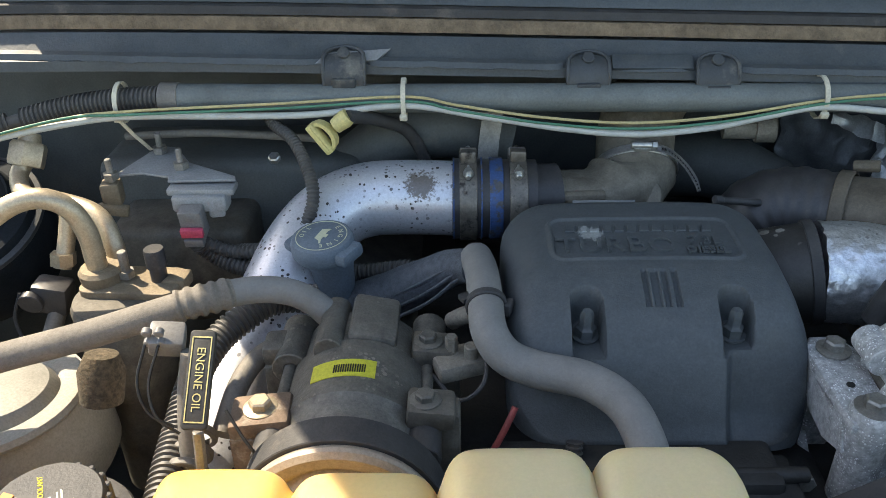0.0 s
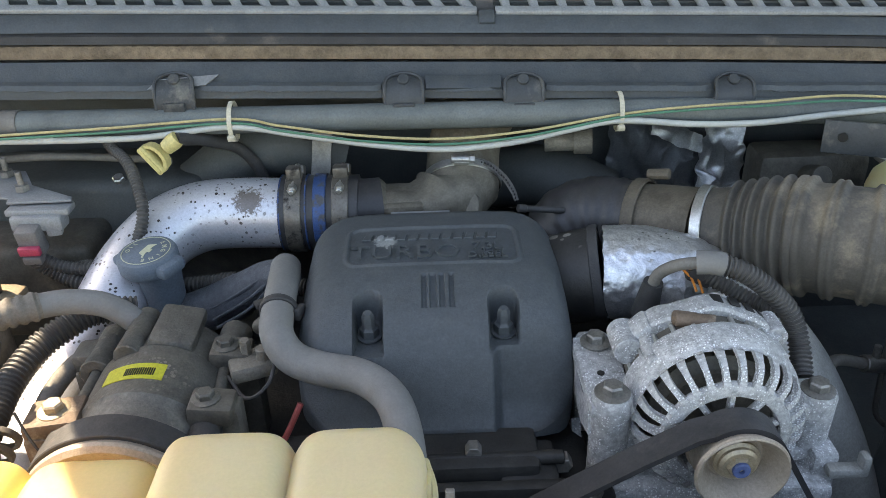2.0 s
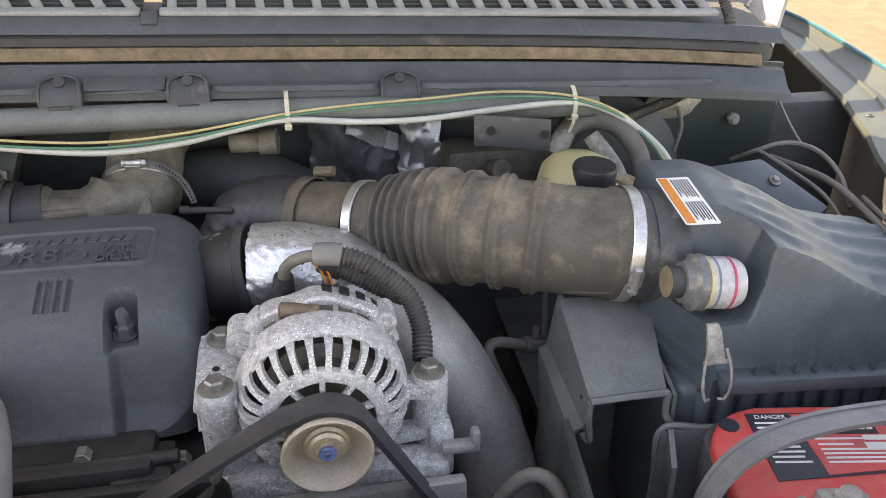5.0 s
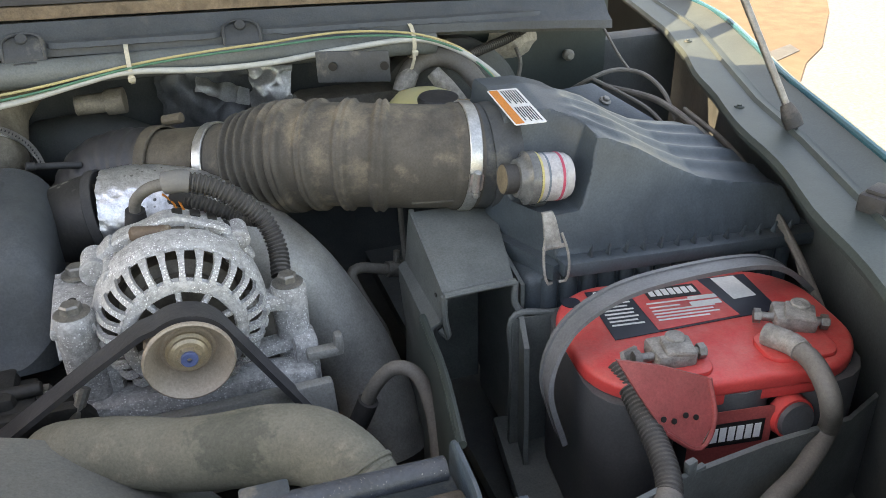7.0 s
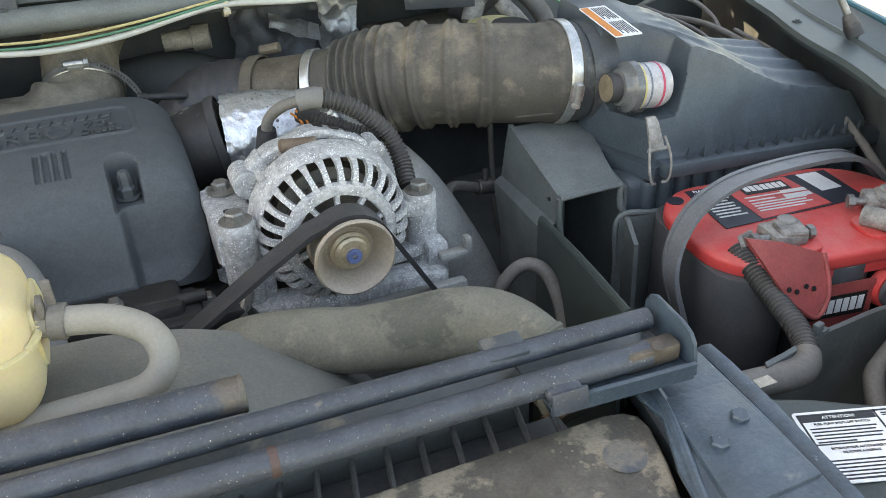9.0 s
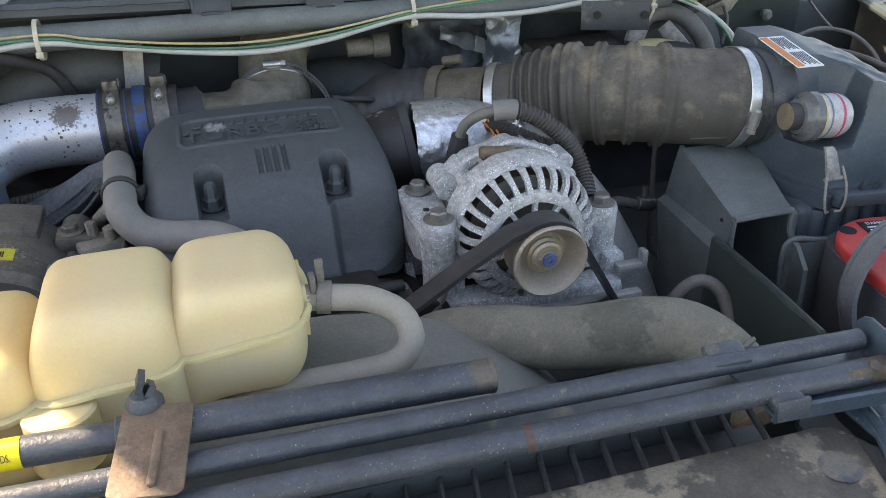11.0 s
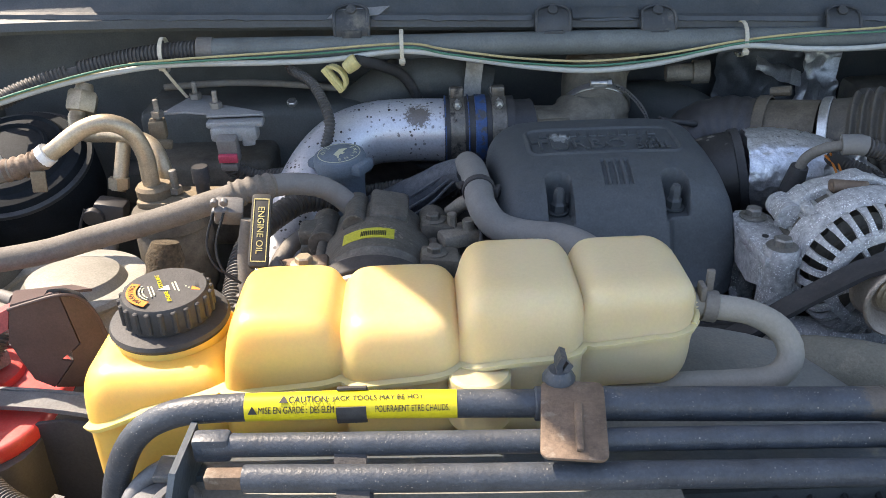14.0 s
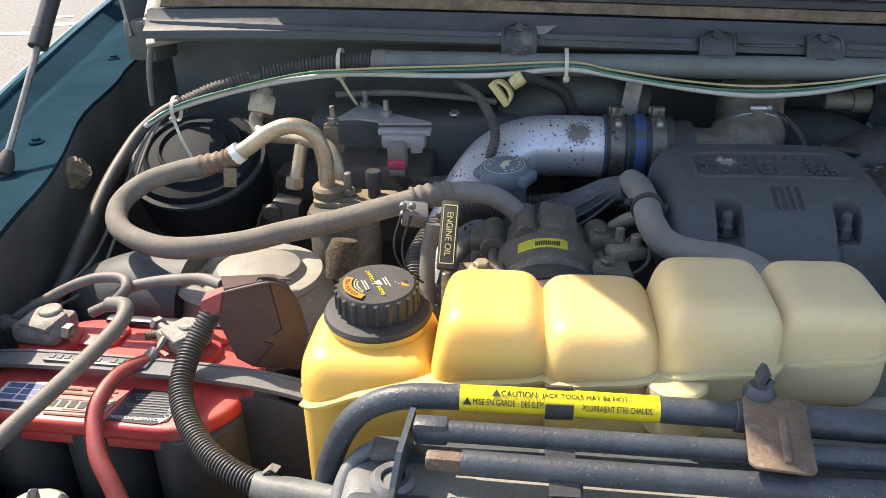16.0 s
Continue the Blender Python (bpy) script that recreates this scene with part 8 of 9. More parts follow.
part("rusty_end", box((0.539, 0.172, 1.0535), (0.040, 0.0145, 0.0145), (0, 1, -1), 0.003), M_BROWNSTEEL, tube3, "rusty squared end")
part("rivet", lathe([(0, 0), (0.0042, 0), (0.0038, 0.0016), (0, 0.002)], (0.542, 0.168, 1.0605), (0, -0.4, 1), 14), M_BROWNSTEEL, tube3)
part("rust_band", ring((0.300, 0.1772, 1.0578), (1, -0.02, -0.02), 0.0078, 0.0089, 0.006, 20), M_FLAP, tube3)
clamp = thing("jack_clamp", (0.088, 0.21, 1.03), "rusty steel hold-down plate with a wing nut", "clamp")
part("plate", prism(rounded(0.040, 0.066, 0.006), 0.0025, pose(0.0905, 0.208, 1.0815, 6, 0, -8), 0.0008), M_RUST, clamp)
part("plate_rib", box((0.0925, 0.200, 1.0840), (0.005, 0.040, 0.004), (6, 0, -8), 0.0018), M_RUST, clamp)
part("wing_nut", joined(lathe([(0, 0), (0.011, 0), (0.011, 0.003), (0.007, 0.009), (0, 0.010)], (0.087, 0.2445, 1.085), (0, 0, 1), 16), strip([(0.087, 0.244, 1.090), (0.086, 0.244, 1.100), (0.089, 0.244, 1.107)], (0, 1, 0), 0.012, 0.004), strip([(0.087, 0.244, 1.090), (0.093, 0.247, 1.098)], (0, 1, 0), 0.012, 0.004)), M_TUBE, clamp)
part("stud", rod((0.087, 0.2445, 0.99), (0.087, 0.2445, 1.088), 0.004), M_DULLSTEEL, clamp)
rack = thing("jack_rack", (0.30, 0.19, 1.0), "black steel rack that holds the jack rods", "rack")
part("end_bracket", joined(sheet([(0.464, 0.162, 1.045), (0.555, 0.154, 1.045), (0.562, 0.160, 1.045), (0.562, 0.214, 1.045), (0.464, 0.226, 1.042)], 0.003, bevel=0.001), sheet([(0.562, 0.154, 1.040), (0.562, 0.156, 1.053), (0.562, 0.158, 1.062), (0.562, 0.163, 1.068), (0.562, 0.172, 1.071), (0.5625, 0.200, 1.0735), (0.5625, 0.206, 1.071), (0.563, 0.211, 1.064), (0.563, 0.213, 1.040)], 0.003, bevel=0.001), sheet([(0.464, 0.161, 1.038), (0.562, 0.154, 1.038), (0.562, 0.152, 1.051), (0.464, 0.159, 1.051)], 0.003)), M_BLUEPANEL, rack)
part("rod_clip", joined(box((0.473, 0.170, 1.054), (0.024, 0.024, 0.009), (12, 2, -2), 0.003), box((0.474, 0.158, 1.050), (0.024, 0.003, 0.015), (-10, 0, -2), 0.001)), M_TUBE, rack, "dusty steel rod clip")
part("rod_clip", box((0.452, 0.2025, 1.066), (0.028, 0.020, 0.006), (10, 0, -2), 0.002), M_PANEL, rack)
part("clip_post", joined(*[sheet([(x - 0.010, y - 0.012, z), (x + 0.010, y - 0.012, z), (x + 0.010, y + 0.004, z + 0.010), (x - 0.010, y + 0.004, z + 0.010)], 0.003) for x, y, z in ((-0.0475, 0.210, 1.062), (-0.045, 0.186, 1.052), (-0.043, 0.180, 1.044))]), M_RUBBER, rack)
part("rail", box((0.17, 0.226, 1.032), (0.70, 0.022, 0.006), (0, 0.4, -1), 0.002), M_PANEL, rack)
part("tray_sheet", sheet([(-0.16, 0.148, 1.030), (0.16, 0.142, 1.030), (0.16, 0.235, 1.032), (-0.16, 0.240, 1.032)], 0.003), M_CANISTER, rack, "pale dusty tray under the rods")
part("left_bracket", joined(sheet([(-0.158, 0.165, 1.030), (-0.150, 0.235, 1.030), (-0.146, 0.230, 1.074), (-0.151, 0.190, 1.068)], 0.004), box((-0.16, 0.165, 1.025), (0.06, 0.05, 0.02), (0, 0, 0), 0.006)), M_PANEL, rack)
part("support_shell", loft([[(-0.163 + x * w, 0.196 + y * w, z) for x, y in rounded(0.070, 0.082, 0.018, 5)] for z, w in ((0.900, 1.12), (0.990, 1.06), (1.012, 1.02), (1.021, 0.94), (1.024, 0.82))]), M_STRAP, rack, "grey rounded support shell")
part("shell_rim", hose([(-0.200, 0.170, 0.985), (-0.202, 0.205, 1.004), (-0.197, 0.226, 1.018), (-0.184, 0.237, 1.027), (-0.168, 0.240, 1.031)], 0.0062, 12), M_STRAP, rack)
part("bracket_boss", joined(lathe([(0.0075, 0), (0.017, 0), (0.016, 0.012), (0.0125, 0.016), (0.0085, 0.015), (0.0075, 0)], (-0.160, 0.203, 1.022), (0, -0.1, 1), 24), rod((-0.160, 0.203, 1.02), (-0.160, 0.202, 1.034), 0.0078, 14)), M_STRAP, rack)
part("front_rail", box((-0.02, 0.135, 1.026), (0.36, 0.018, 0.014), (0, 0, -1), 0.004), M_PANEL, rack)

# ---- compressor ----
comp = thing("ac_compressor", (-0.045, 0.50, 0.93), "oily dusty air-conditioning compressor with a yellow label", "compressor")
KX, KZ = -0.046, 1.000
part("barrel", lathe([(0, 0), (0.050, 0), (0.056, 0.006), (0.058, 0.05), (0.0605, 0.052), (0.0605, 0.115), (0.058, 0.118), (0.054, 0.150), (0, 0.150)], (KX, 0.605, KZ), (0, -1, 0), 48), M_COMP, comp)
part("barrel_ridge", joined(rod((KX - 0.022, 0.612, KZ + 0.050), (KX - 0.022, 0.545, KZ + 0.054), 0.012, 14), box((KX + 0.012, 0.585, KZ + 0.054), (0.040, 0.060, 0.016), (0, 12, 0), 0.005)), M_COMP, comp)
for s, z0, q in ((-1, 0.030, 0.0), (1, 0.030, 0.006)):
    bx = KX + s * 0.056
    bolt_part = part("through_bolt", joined(rod((bx, 0.612, KZ + z0), (bx, 0.555, KZ + z0), 0.0145, 18), rod((bx, 0.555, KZ + z0), (bx, 0.505, KZ + z0 - q), 0.0052, 12), rod((bx, 0.510, KZ + z0 - q), (bx, 0.486, KZ + z0 - 0.003), 0.0118, 18)), M_COMP, comp)
    part("bolt_sleeve", joined(rod((bx, 0.490, KZ + z0 - 0.003), (bx, 0.456, KZ + z0 - 0.006), 0.0130, 18), ring((bx, 0.4565, KZ + z0 - 0.006), (0, -1, 0), 0.006, 0.0118, 0.002, 18)), M_RUBBER, bolt_part)
    part("bolt_socket", ring((bx, 0.5555, KZ + z0), (0, -1, 0), 0.0065, 0.0152, 0.004, 20), M_COMP, bolt_part)
part("label", loft([[(KX + 0.0612 * math.sin(radians(a)), y, KZ + 0.0612 * math.cos(radians(a))) for a in range(-30, 20, 4)] + [(KX + 0.0606 * math.sin(radians(a)), y, KZ + 0.0606 * math.cos(radians(a))) for a in range(18, -31, -4)] for y in (0.507, 0.527)]), M_LIME, comp, "yellow bar-code label")
part("bar_code", joined(*[box((KX + 0.0614 * math.sin(radians(-12 + i * 1.7)), 0.516, KZ + 0.0614 * math.cos(radians(-12 + i * 1.7))), (0.0010, 0.009, 0.0005), (0, -12 + i * 1.7, 0), 0) for i in range(14)]), M_INK, comp)
pul = part("pulley", lathe([(0, 0.004), (0.020, 0.004), (0.022, -0.004), (0.048, -0.004), (0.052, 0.003), (0.056, 0.003), (0.058, -0.002), (0.0665, -0.003), (0.0705, 0.000), (0.0715, 0.003), (0.0700, 0.007), (0.0700, 0.030), (0.0712, 0.033), (0.066, 0.035), (0, 0.035)], (KX, 0.418, KZ), (0, 1, 0), 64), M_TANPULLEY, comp, "dusty steel pulley and clutch plate")
part("belt_on_pulley", ring((KX, 0.4370, KZ), (0, 1, 0), 0.0695, 0.0738, 0.024, 64), M_RUBBER, comp)
part("clutch_hub", joined(lathe([(0, 0), (0.012, 0), (0.012, 0.008), (0, 0.008)], (KX, 0.412, KZ), (0, 1, 0), 20), *[rod((KX + 0.036 * math.sin(a), 0.410, KZ + 0.036 * math.cos(a)), (KX + 0.036 * math.sin(a), 0.416, KZ + 0.036 * math.cos(a)), 0.005, 12) for a in (0, 2.09, 4.19)]), M_TANPULLEY, pul)

mount = thing("compressor_bracket", (0.0, 0.53, 0.85), "grimy cast compressor bracket with zinc bolts", "bracket")
for bx, by, bz in ((0.011, 0.568, 1.050), (0.011, 0.492, 1.053)):
    part("ear", joined(box((bx + 0.004, by, bz - 0.012), (0.036, 0.030, 0.018), (0, 6, 0), 0.004), box((bx + 0.012, by + 0.004, bz - 0.075), (0.028, 0.024, 0.125), (0, 0, 0), 0.004)), M_BLOCK, mount)
    part("bolt", hexbolt((bx, by, bz - 0.0015), (0, 0, 1), 0.0075, 0.006, 0.012, 12), M_COMP, mount)
part("left_ear", joined(box((-0.112, 0.492, 1.034), (0.046, 0.036, 0.018), (0, -4, 4), 0.004), box((-0.116, 0.486, 0.955), (0.036, 0.030, 0.15), (0, 0, 0), 0.004)), M_RUST, mount, "tan dusty cast ear")
part("bolt", hexbolt((-0.112, 0.492, 1.0445), (0, 0, 1), 0.0085, 0.007, 0.013, 5), M_BRASSY, mount)
part("left_ear", joined(box((-0.112, 0.580, 1.032), (0.032, 0.030, 0.020), (0, -4, 0), 0.005), box((-0.114, 0.575, 0.96), (0.026, 0.026, 0.13), (0, 0, 0), 0.004)), M_COMP, mount)
part("valve_fitting", joined(hose([(0.03, 0.62, 1.03), (0.045, 0.605, 1.048), (0.060, 0.595, 1.056)], 0.008, 12), box((0.035, 0.555, 1.035), (0.040, 0.030, 0.016), (0, 0, 20), 0.004), rod((0.03, 0.56, 1.04), (0.03, 0.56, 1.058), 0.005, 6), rod((0.046, 0.553, 1.04), (0.046, 0.553, 1.054), 0.006, 12)), M_CAST, mount)
part("small_tube", hose([(0.015, 0.545, 1.03), (0.035, 0.520, 1.025), (0.055, 0.525, 1.038), (0.058, 0.56, 1.05)], 0.0018, 8), M_RUBBER, mount)
red_wire = thing("red_wire", (0.075, 0.50, 0.98), "short red wire under the hose", "wire")
part("wire", hose([(0.062, 0.505, 0.985), (0.072, 0.512, 1.003), (0.080, 0.520, 1.018)], 0.0028, 10), M_DARKRED, red_wire)

coolant_hose = thing("heater_hose", (0.10, 0.52, 1.03), "grey rubber heater hose snaking over the engine cover", "hose")
part("hose", hose([(0.052, 0.668, 1.066), (0.056, 0.632, 1.073), (0.058, 0.590, 1.073), (0.060, 0.556, 1.066), (0.073, 0.541, 1.052), (0.098, 0.531, 1.046), (0.133, 0.517, 1.047), (0.157, 0.495, 1.044), (0.168, 0.470, 1.035), (0.173, 0.442, 1.020), (0.175, 0.415, 0.997), (0.176, 0.385, 0.96)], 0.0148, 22), M_HOSE, coolant_hose)
part("hose_clip", joined(ring((0.0585, 0.583, 1.0720), (0.05, -1, -0.12), 0.0148, 0.0172, 0.007, 28), box((0.042, 0.588, 1.076), (0.010, 0.010, 0.005), (0, 0, 30), 0.001), box((0.077, 0.582, 1.070), (0.006, 0.014, 0.012), (0, 0, -20), 0.002)), M_RUBBER, coolant_hose)
sleeve = thing("braided_line", (-0.02, 0.70, 0.98), "thick black braided hose sleeve", "hose")
part("sleeve", hose([(-0.075, 0.715, 0.985), (-0.035, 0.708, 0.998), (0.000, 0.700, 1.020), (0.026, 0.688, 1.042), (0.044, 0.672, 1.055), (0.053, 0.655, 1.062)], [0.020, 0.024, 0.024, 0.020, 0.017, 0.0155], 24), M_BRAID, sleeve)
part("pleat", joined(*[hose([(-0.035 + dx, 0.686 + dy, 1.008 + dz), (0.002 + dx, 0.678 + dy, 1.034 + dz), (0.030 + dx * 0.7, 0.668 + dy * 0.7, 1.056 + dz * 0.6), (0.048 + dx * 0.4, 0.654 + dy * 0.4, 1.066 + dz * 0.4)], 0.0018, 6) for dx, dy, dz in ((0, 0, 0), (0.004, -0.006, -0.008), (-0.002, 0.008, 0.006), (0.006, -0.010, -0.016))]), M_BRAID, sleeve)

# ---- oil filler and dipsticks ----
filler = thing("oil_filler", (-0.093, 0.705, 0.95), "blue-grey oil filler neck with a printed cap", "oil filler")
part("neck", lathe([(0, 0), (0.020, 0), (0.022, 0.06), (0.025, 0.085), (0, 0.085)], (-0.088, 0.715, 0.970), (-0.02, -0.05, 1), 28), M_BLUEPLASTIC, filler)
OF = frame_z((-0.093, 0.704, 1.052), (-0.05, -0.08, 1))
fcap = part("cap", joined(moved(lathe([(0, 0), (0.0285, 0), (0.0305, 0.004), (0.0305, 0.014), (0.0285, 0.0185), (0.0265, 0.0195), (0, 0.0195)], (0, 0, 0), (0, 0, 1), 44), OF), moved(box((0.030, 0, 0.008), (0.016, 0.030, 0.014), (0, 0, 0), 0.004), OF), moved(box((-0.030, 0, 0.006), (0.014, 0.034, 0.012), (0, 0, 0), 0.004), OF)), M_BLUEPLASTIC, filler)
FM = OF @ pose(0, 0, 0.0198, 0, 0, 280)
part("print_ring", moved(ring((0, 0, 0), (0, 0, 1), 0.0240, 0.0248, 0.0004, 44), FM), M_CREAM, fcap)
part("lettering", joined(arc_text("ENGINE", 0.0185, 0.0068, 62, -62, FM), arc_text("OIL", 0.0185, 0.0068, 200, 160, FM)), M_CREAM, fcap)
part("oil_can_sign", joined(moved(prism([(-0.009, -0.004), (0.006, -0.004), (0.009, 0.002), (0.013, 0.004), (0.012, 0.0055), (0.007, 0.0035), (0.004, 0.003), (-0.008, 0.003), (-0.012, 0.0045), (-0.0115, 0.001)], 0.0004, Matrix()), FM), moved(prism([(-0.003, 0.003), (0.002, 0.003), (0.002, 0.006), (-0.003, 0.006)], 0.0004, Matrix()), FM)), M_CREAM, fcap)
dip = thing("yellow_dipstick", (-0.10, 0.83, 1.10), "faded yellow plastic dipstick handle behind the pipe", "dipstick")
DM = pose(-0.103, 0.800, 1.130, 0, 52, -12)
part("handle", joined(moved(box((0, 0, 0), (0.036, 0.013, 0.009), (0, 0, 0), 0.002), DM), moved(strip([(-0.015 + 0.015 * (1 - math.cos(q * math.pi / 8)), 0.003, 0.003 + 0.010 * math.sin(q * math.pi / 8)) for q in range(9)], (0, 1, 0), 0.011, 0.004), DM), moved(box((0, -0.0068, 0), (0.030, 0.0015, 0.004), (0, 0, 0), 0), DM)), M_DIPSTICK, dip)
part("plug", moved(lathe([(0, 0.018), (0.008, 0.018), (0.0095, 0.030), (0.0085, 0.036), (0, 0.036)], (0, 0.004, 0), (0, 0.2, 1), 20), DM), M_DIPSTICK, dip)
part("tube", hose([DM @ Vector((0, 0.010, 0.034)), (-0.045, 0.835, 1.135), (-0.01, 0.86, 1.10), (0.03, 0.87, 0.98)], 0.007, 12), M_RUBBER, dip)
oilstick = thing("oil_dipstick", (-0.15, 0.46, 0.98), "black dipstick handle with gold printing", "dipstick")
od = (Vector((-0.1415, 0.486, 1.112)) - Vector((-0.1435, 0.440, 1.068)))
oy = od.normalized()
ox = Vector((1, 0, -0.12)).normalized()
ox = (ox - oy * ox.dot(oy)).normalized()
oz = ox.cross(oy)
OM = Matrix.Translation((-0.1418, 0.462, 1.095)) @ Matrix((ox, oy, oz)).transposed().to_4x4()
hand = part("handle", prism(rounded(0.0175, 0.068, 0.003), 0.007, OM @ pose(0, 0, -0.007), 0.0012), M_HANDLE, oilstick)
part("print_frame", joined(*[prism([(a, c), (b, c), (b, d), (a, d)], 0.0004, OM) for a, b, c, d in ((-0.0068, 0.0068, 0.0285, 0.0295), (-0.0068, 0.0068, -0.0295, -0.0285), (-0.0068, -0.0060, -0.0295, 0.0295), (0.0060, 0.0068, -0.0295, 0.0295))]), M_DIPSTICK, hand)
part("lettering", lettering("ENGINE OIL", 0.0082, OM @ pose(0, 0, 0.0003, 0, 0, -90), 0.0004), M_DIPSTICK, hand)
part("rod", rod((-0.1435, 0.447, 1.062), (-0.147, 0.43, 0.95), 0.004, 10), M_DULLSTEEL, oilstick)
part("guide_tube", hose([(-0.16, 0.505, 1.085), (-0.166, 0.495, 1.05), (-0.165, 0.47, 1.0), (-0.163, 0.45, 0.95)], 0.008, 12), M_CABLE, oilstick)

sensor = thing("sensor_plug", (-0.185, 0.51, 1.08), "twin-wire grey sensor plug with loose wires", "connector")
part("plug", joined(box((-0.180, 0.515, 1.090), (0.026, 0.022, 0.018), (20, 10, 10), 0.003), *[rod((-0.190 + dx, 0.503, 1.093 + dz), (-0.190 + dx, 0.508, 1.095 + dz), 0.0038, 12) for dx in (0, 0.009) for dz in (0, 0.009)]), M_CONN, sensor)
for run in ([(-0.192, 0.502, 1.094), (-0.198, 0.488, 1.07), (-0.190, 0.478, 1.05), (-0.172, 0.475, 1.04)], [(-0.182, 0.502, 1.094), (-0.190, 0.488, 1.068), (-0.184, 0.476, 1.048), (-0.168, 0.472, 1.036)], [(-0.13, 0.47, 1.06), (-0.115, 0.455, 1.045), (-0.10, 0.445, 1.03)]):
    part("wire", hose(run, 0.0012, 6), M_INK, sensor)
loom_v = thing("wiring_loom", (-0.18, 0.52, 0.98), "dusty ribbed wiring loom running down past the dipstick", "wiring harness")
part("loom", hose([(-0.095, 0.650, 1.035), (-0.128, 0.636, 1.043), (-0.152, 0.617, 1.038), (-0.172, 0.592, 1.030), (-0.183, 0.556, 1.020), (-0.183, 0.510, 1.010), (-0.180, 0.46, 1.004), (-0.176, 0.42, 0.995), (-0.173, 0.39, 0.97)], 0.0135, 16, wave=(0.0052, 0.15)), M_LOOM, loom_v)
part("guide_pipe", hose([(-0.105, 0.61, 1.02), (-0.132, 0.588, 1.020), (-0.148, 0.560, 1.010), (-0.156, 0.52, 0.99)], 0.009, 14), M_CABLE, loom_v)
for y, z in ((0.50, 1.008), (0.484, 1.005), (0.468, 1.003)):
    part("tie_knot", ring((-0.168, y, z), (0, -1, -0.3), 0.012, 0.0165, 0.006, 16), M_CABLE, loom_v)


# ---- passenger-side clutter: air-conditioning lines, fuel filter, bracket, canister ----
ac = thing("ac_line", (-0.36, 0.64, 1.03), "dusty rubber air-conditioning hose with bent tan metal pipes", "hose")
part("hose", hose([(-0.446, 0.660, 1.082), (-0.480, 0.653, 1.076), (-0.515, 0.638, 1.067), (-0.531, 0.602, 1.056), (-0.517, 0.562, 1.046), (-0.476, 0.534, 1.041), (-0.431, 0.523, 1.041), (-0.372, 0.531, 1.045), (-0.325, 0.545, 1.052), (-0.267, 0.557, 1.062), (-0.218, 0.565, 1.074), (-0.186, 0.570, 1.082)], 0.0120, 20), M_ACHOSE, ac)
part("ferrule", hose([(-0.452, 0.659, 1.081), (-0.436, 0.661, 1.084), (-0.420, 0.663, 1.088), (-0.408, 0.664, 1.095)], 0.0132, 18, wave=(0.010, 0.12)), M_RUST, ac, "crimped metal ferrule")
part("paint_mark", hose([(-0.414, 0.6635, 1.091), (-0.404, 0.6645, 1.098)], 0.0125, 16), M_WHITE, ac)
part("tag", box((-0.416, 0.651, 1.070), (0.015, 0.004, 0.024), (0, 6, 14), 0.001), M_BROWNFILTER, ac, "copper-coloured tag")
part("pipe", hose([(-0.415, 0.663, 1.090), (-0.398, 0.667, 1.100), (-0.368, 0.676, 1.119), (-0.342, 0.682, 1.124), (-0.320, 0.686, 1.112), (-0.310, 0.689, 1.084), (-0.310, 0.691, 1.056), (-0.310, 0.692, 1.030)], 0.0098, 18), M_BRASSY, ac, "bent tan metal pipe")
part("pipe", hose([(-0.425, 0.826, 1.100), (-0.431, 0.812, 1.086), (-0.412, 0.782, 1.078), (-0.360, 0.752, 1.085), (-0.318, 0.732, 1.080), (-0.302, 0.718, 1.055), (-0.300, 0.712, 1.02)], 0.0095, 18), M_BRASSY, ac)
part("union_nut", joined(lathe([(0, -0.016), (0.0185, -0.016), (0.0195, -0.012), (0.0195, 0.006), (0.017, 0.010), (0, 0.010)], (-0.424, 0.830, 1.106), (0.15, 0.5, 0.8), 6), lathe([(0, 0.010), (0.012, 0.010), (0.010, 0.020), (0, 0.020)], (-0.424, 0.830, 1.106), (0.15, 0.5, 0.8), 16)), M_BRASSY, ac, "large hexagonal union nut")
part("second_ferrule", hose([(-0.190, 0.569, 1.082), (-0.175, 0.574, 1.0840), (-0.160, 0.580, 1.0845), (-0.150, 0.586, 1.0840)], 0.0138, 18, wave=(0.009, 0.12)), M_ACHOSE, ac)
part("rear_hose", hose([(-0.156, 0.583, 1.0840), (-0.130, 0.595, 1.081), (-0.102, 0.601, 1.073), (-0.079, 0.602, 1.055), (-0.066, 0.604, 1.030)], 0.0115, 18), M_HOSE, ac)

filt = thing("fuel_filter_housing", (-0.287, 0.685, 0.93), "tan dusty cast filter housing with bolts on top", "filter housing")
part("body", lathe([(0, 0), (0.040, 0), (0.043, 0.03), (0.043, 0.075), (0.040, 0.080), (0.044, 0.082), (0.045, 0.094), (0.042, 0.100), (0, 0.100)], (-0.287, 0.672, 0.925), (0, 0, 1), 40), M_BLOCK, filt)
part("top_plate", joined(prism(rounded(0.095, 0.050, 0.012), 0.010, pose(-0.278, 0.690, 1.022, 0, 0, -4), 0.002), lathe([(0, 0), (0.020, 0), (0.021, 0.014), (0.018, 0.018), (0, 0.018)], (-0.308, 0.692, 1.028), (0, 0, 1), 28)), M_BROWNFILTER, filt)
part("stud", joined(rod((-0.284, 0.692, 1.03), (-0.284, 0.692, 1.062), 0.0045, 10), lathe([(0, 0), (0.008, 0), (0.008, 0.007), (0, 0.007)], (-0.284, 0.692, 1.034), (0, 0, 1), 6)), M_DULLSTEEL, filt)
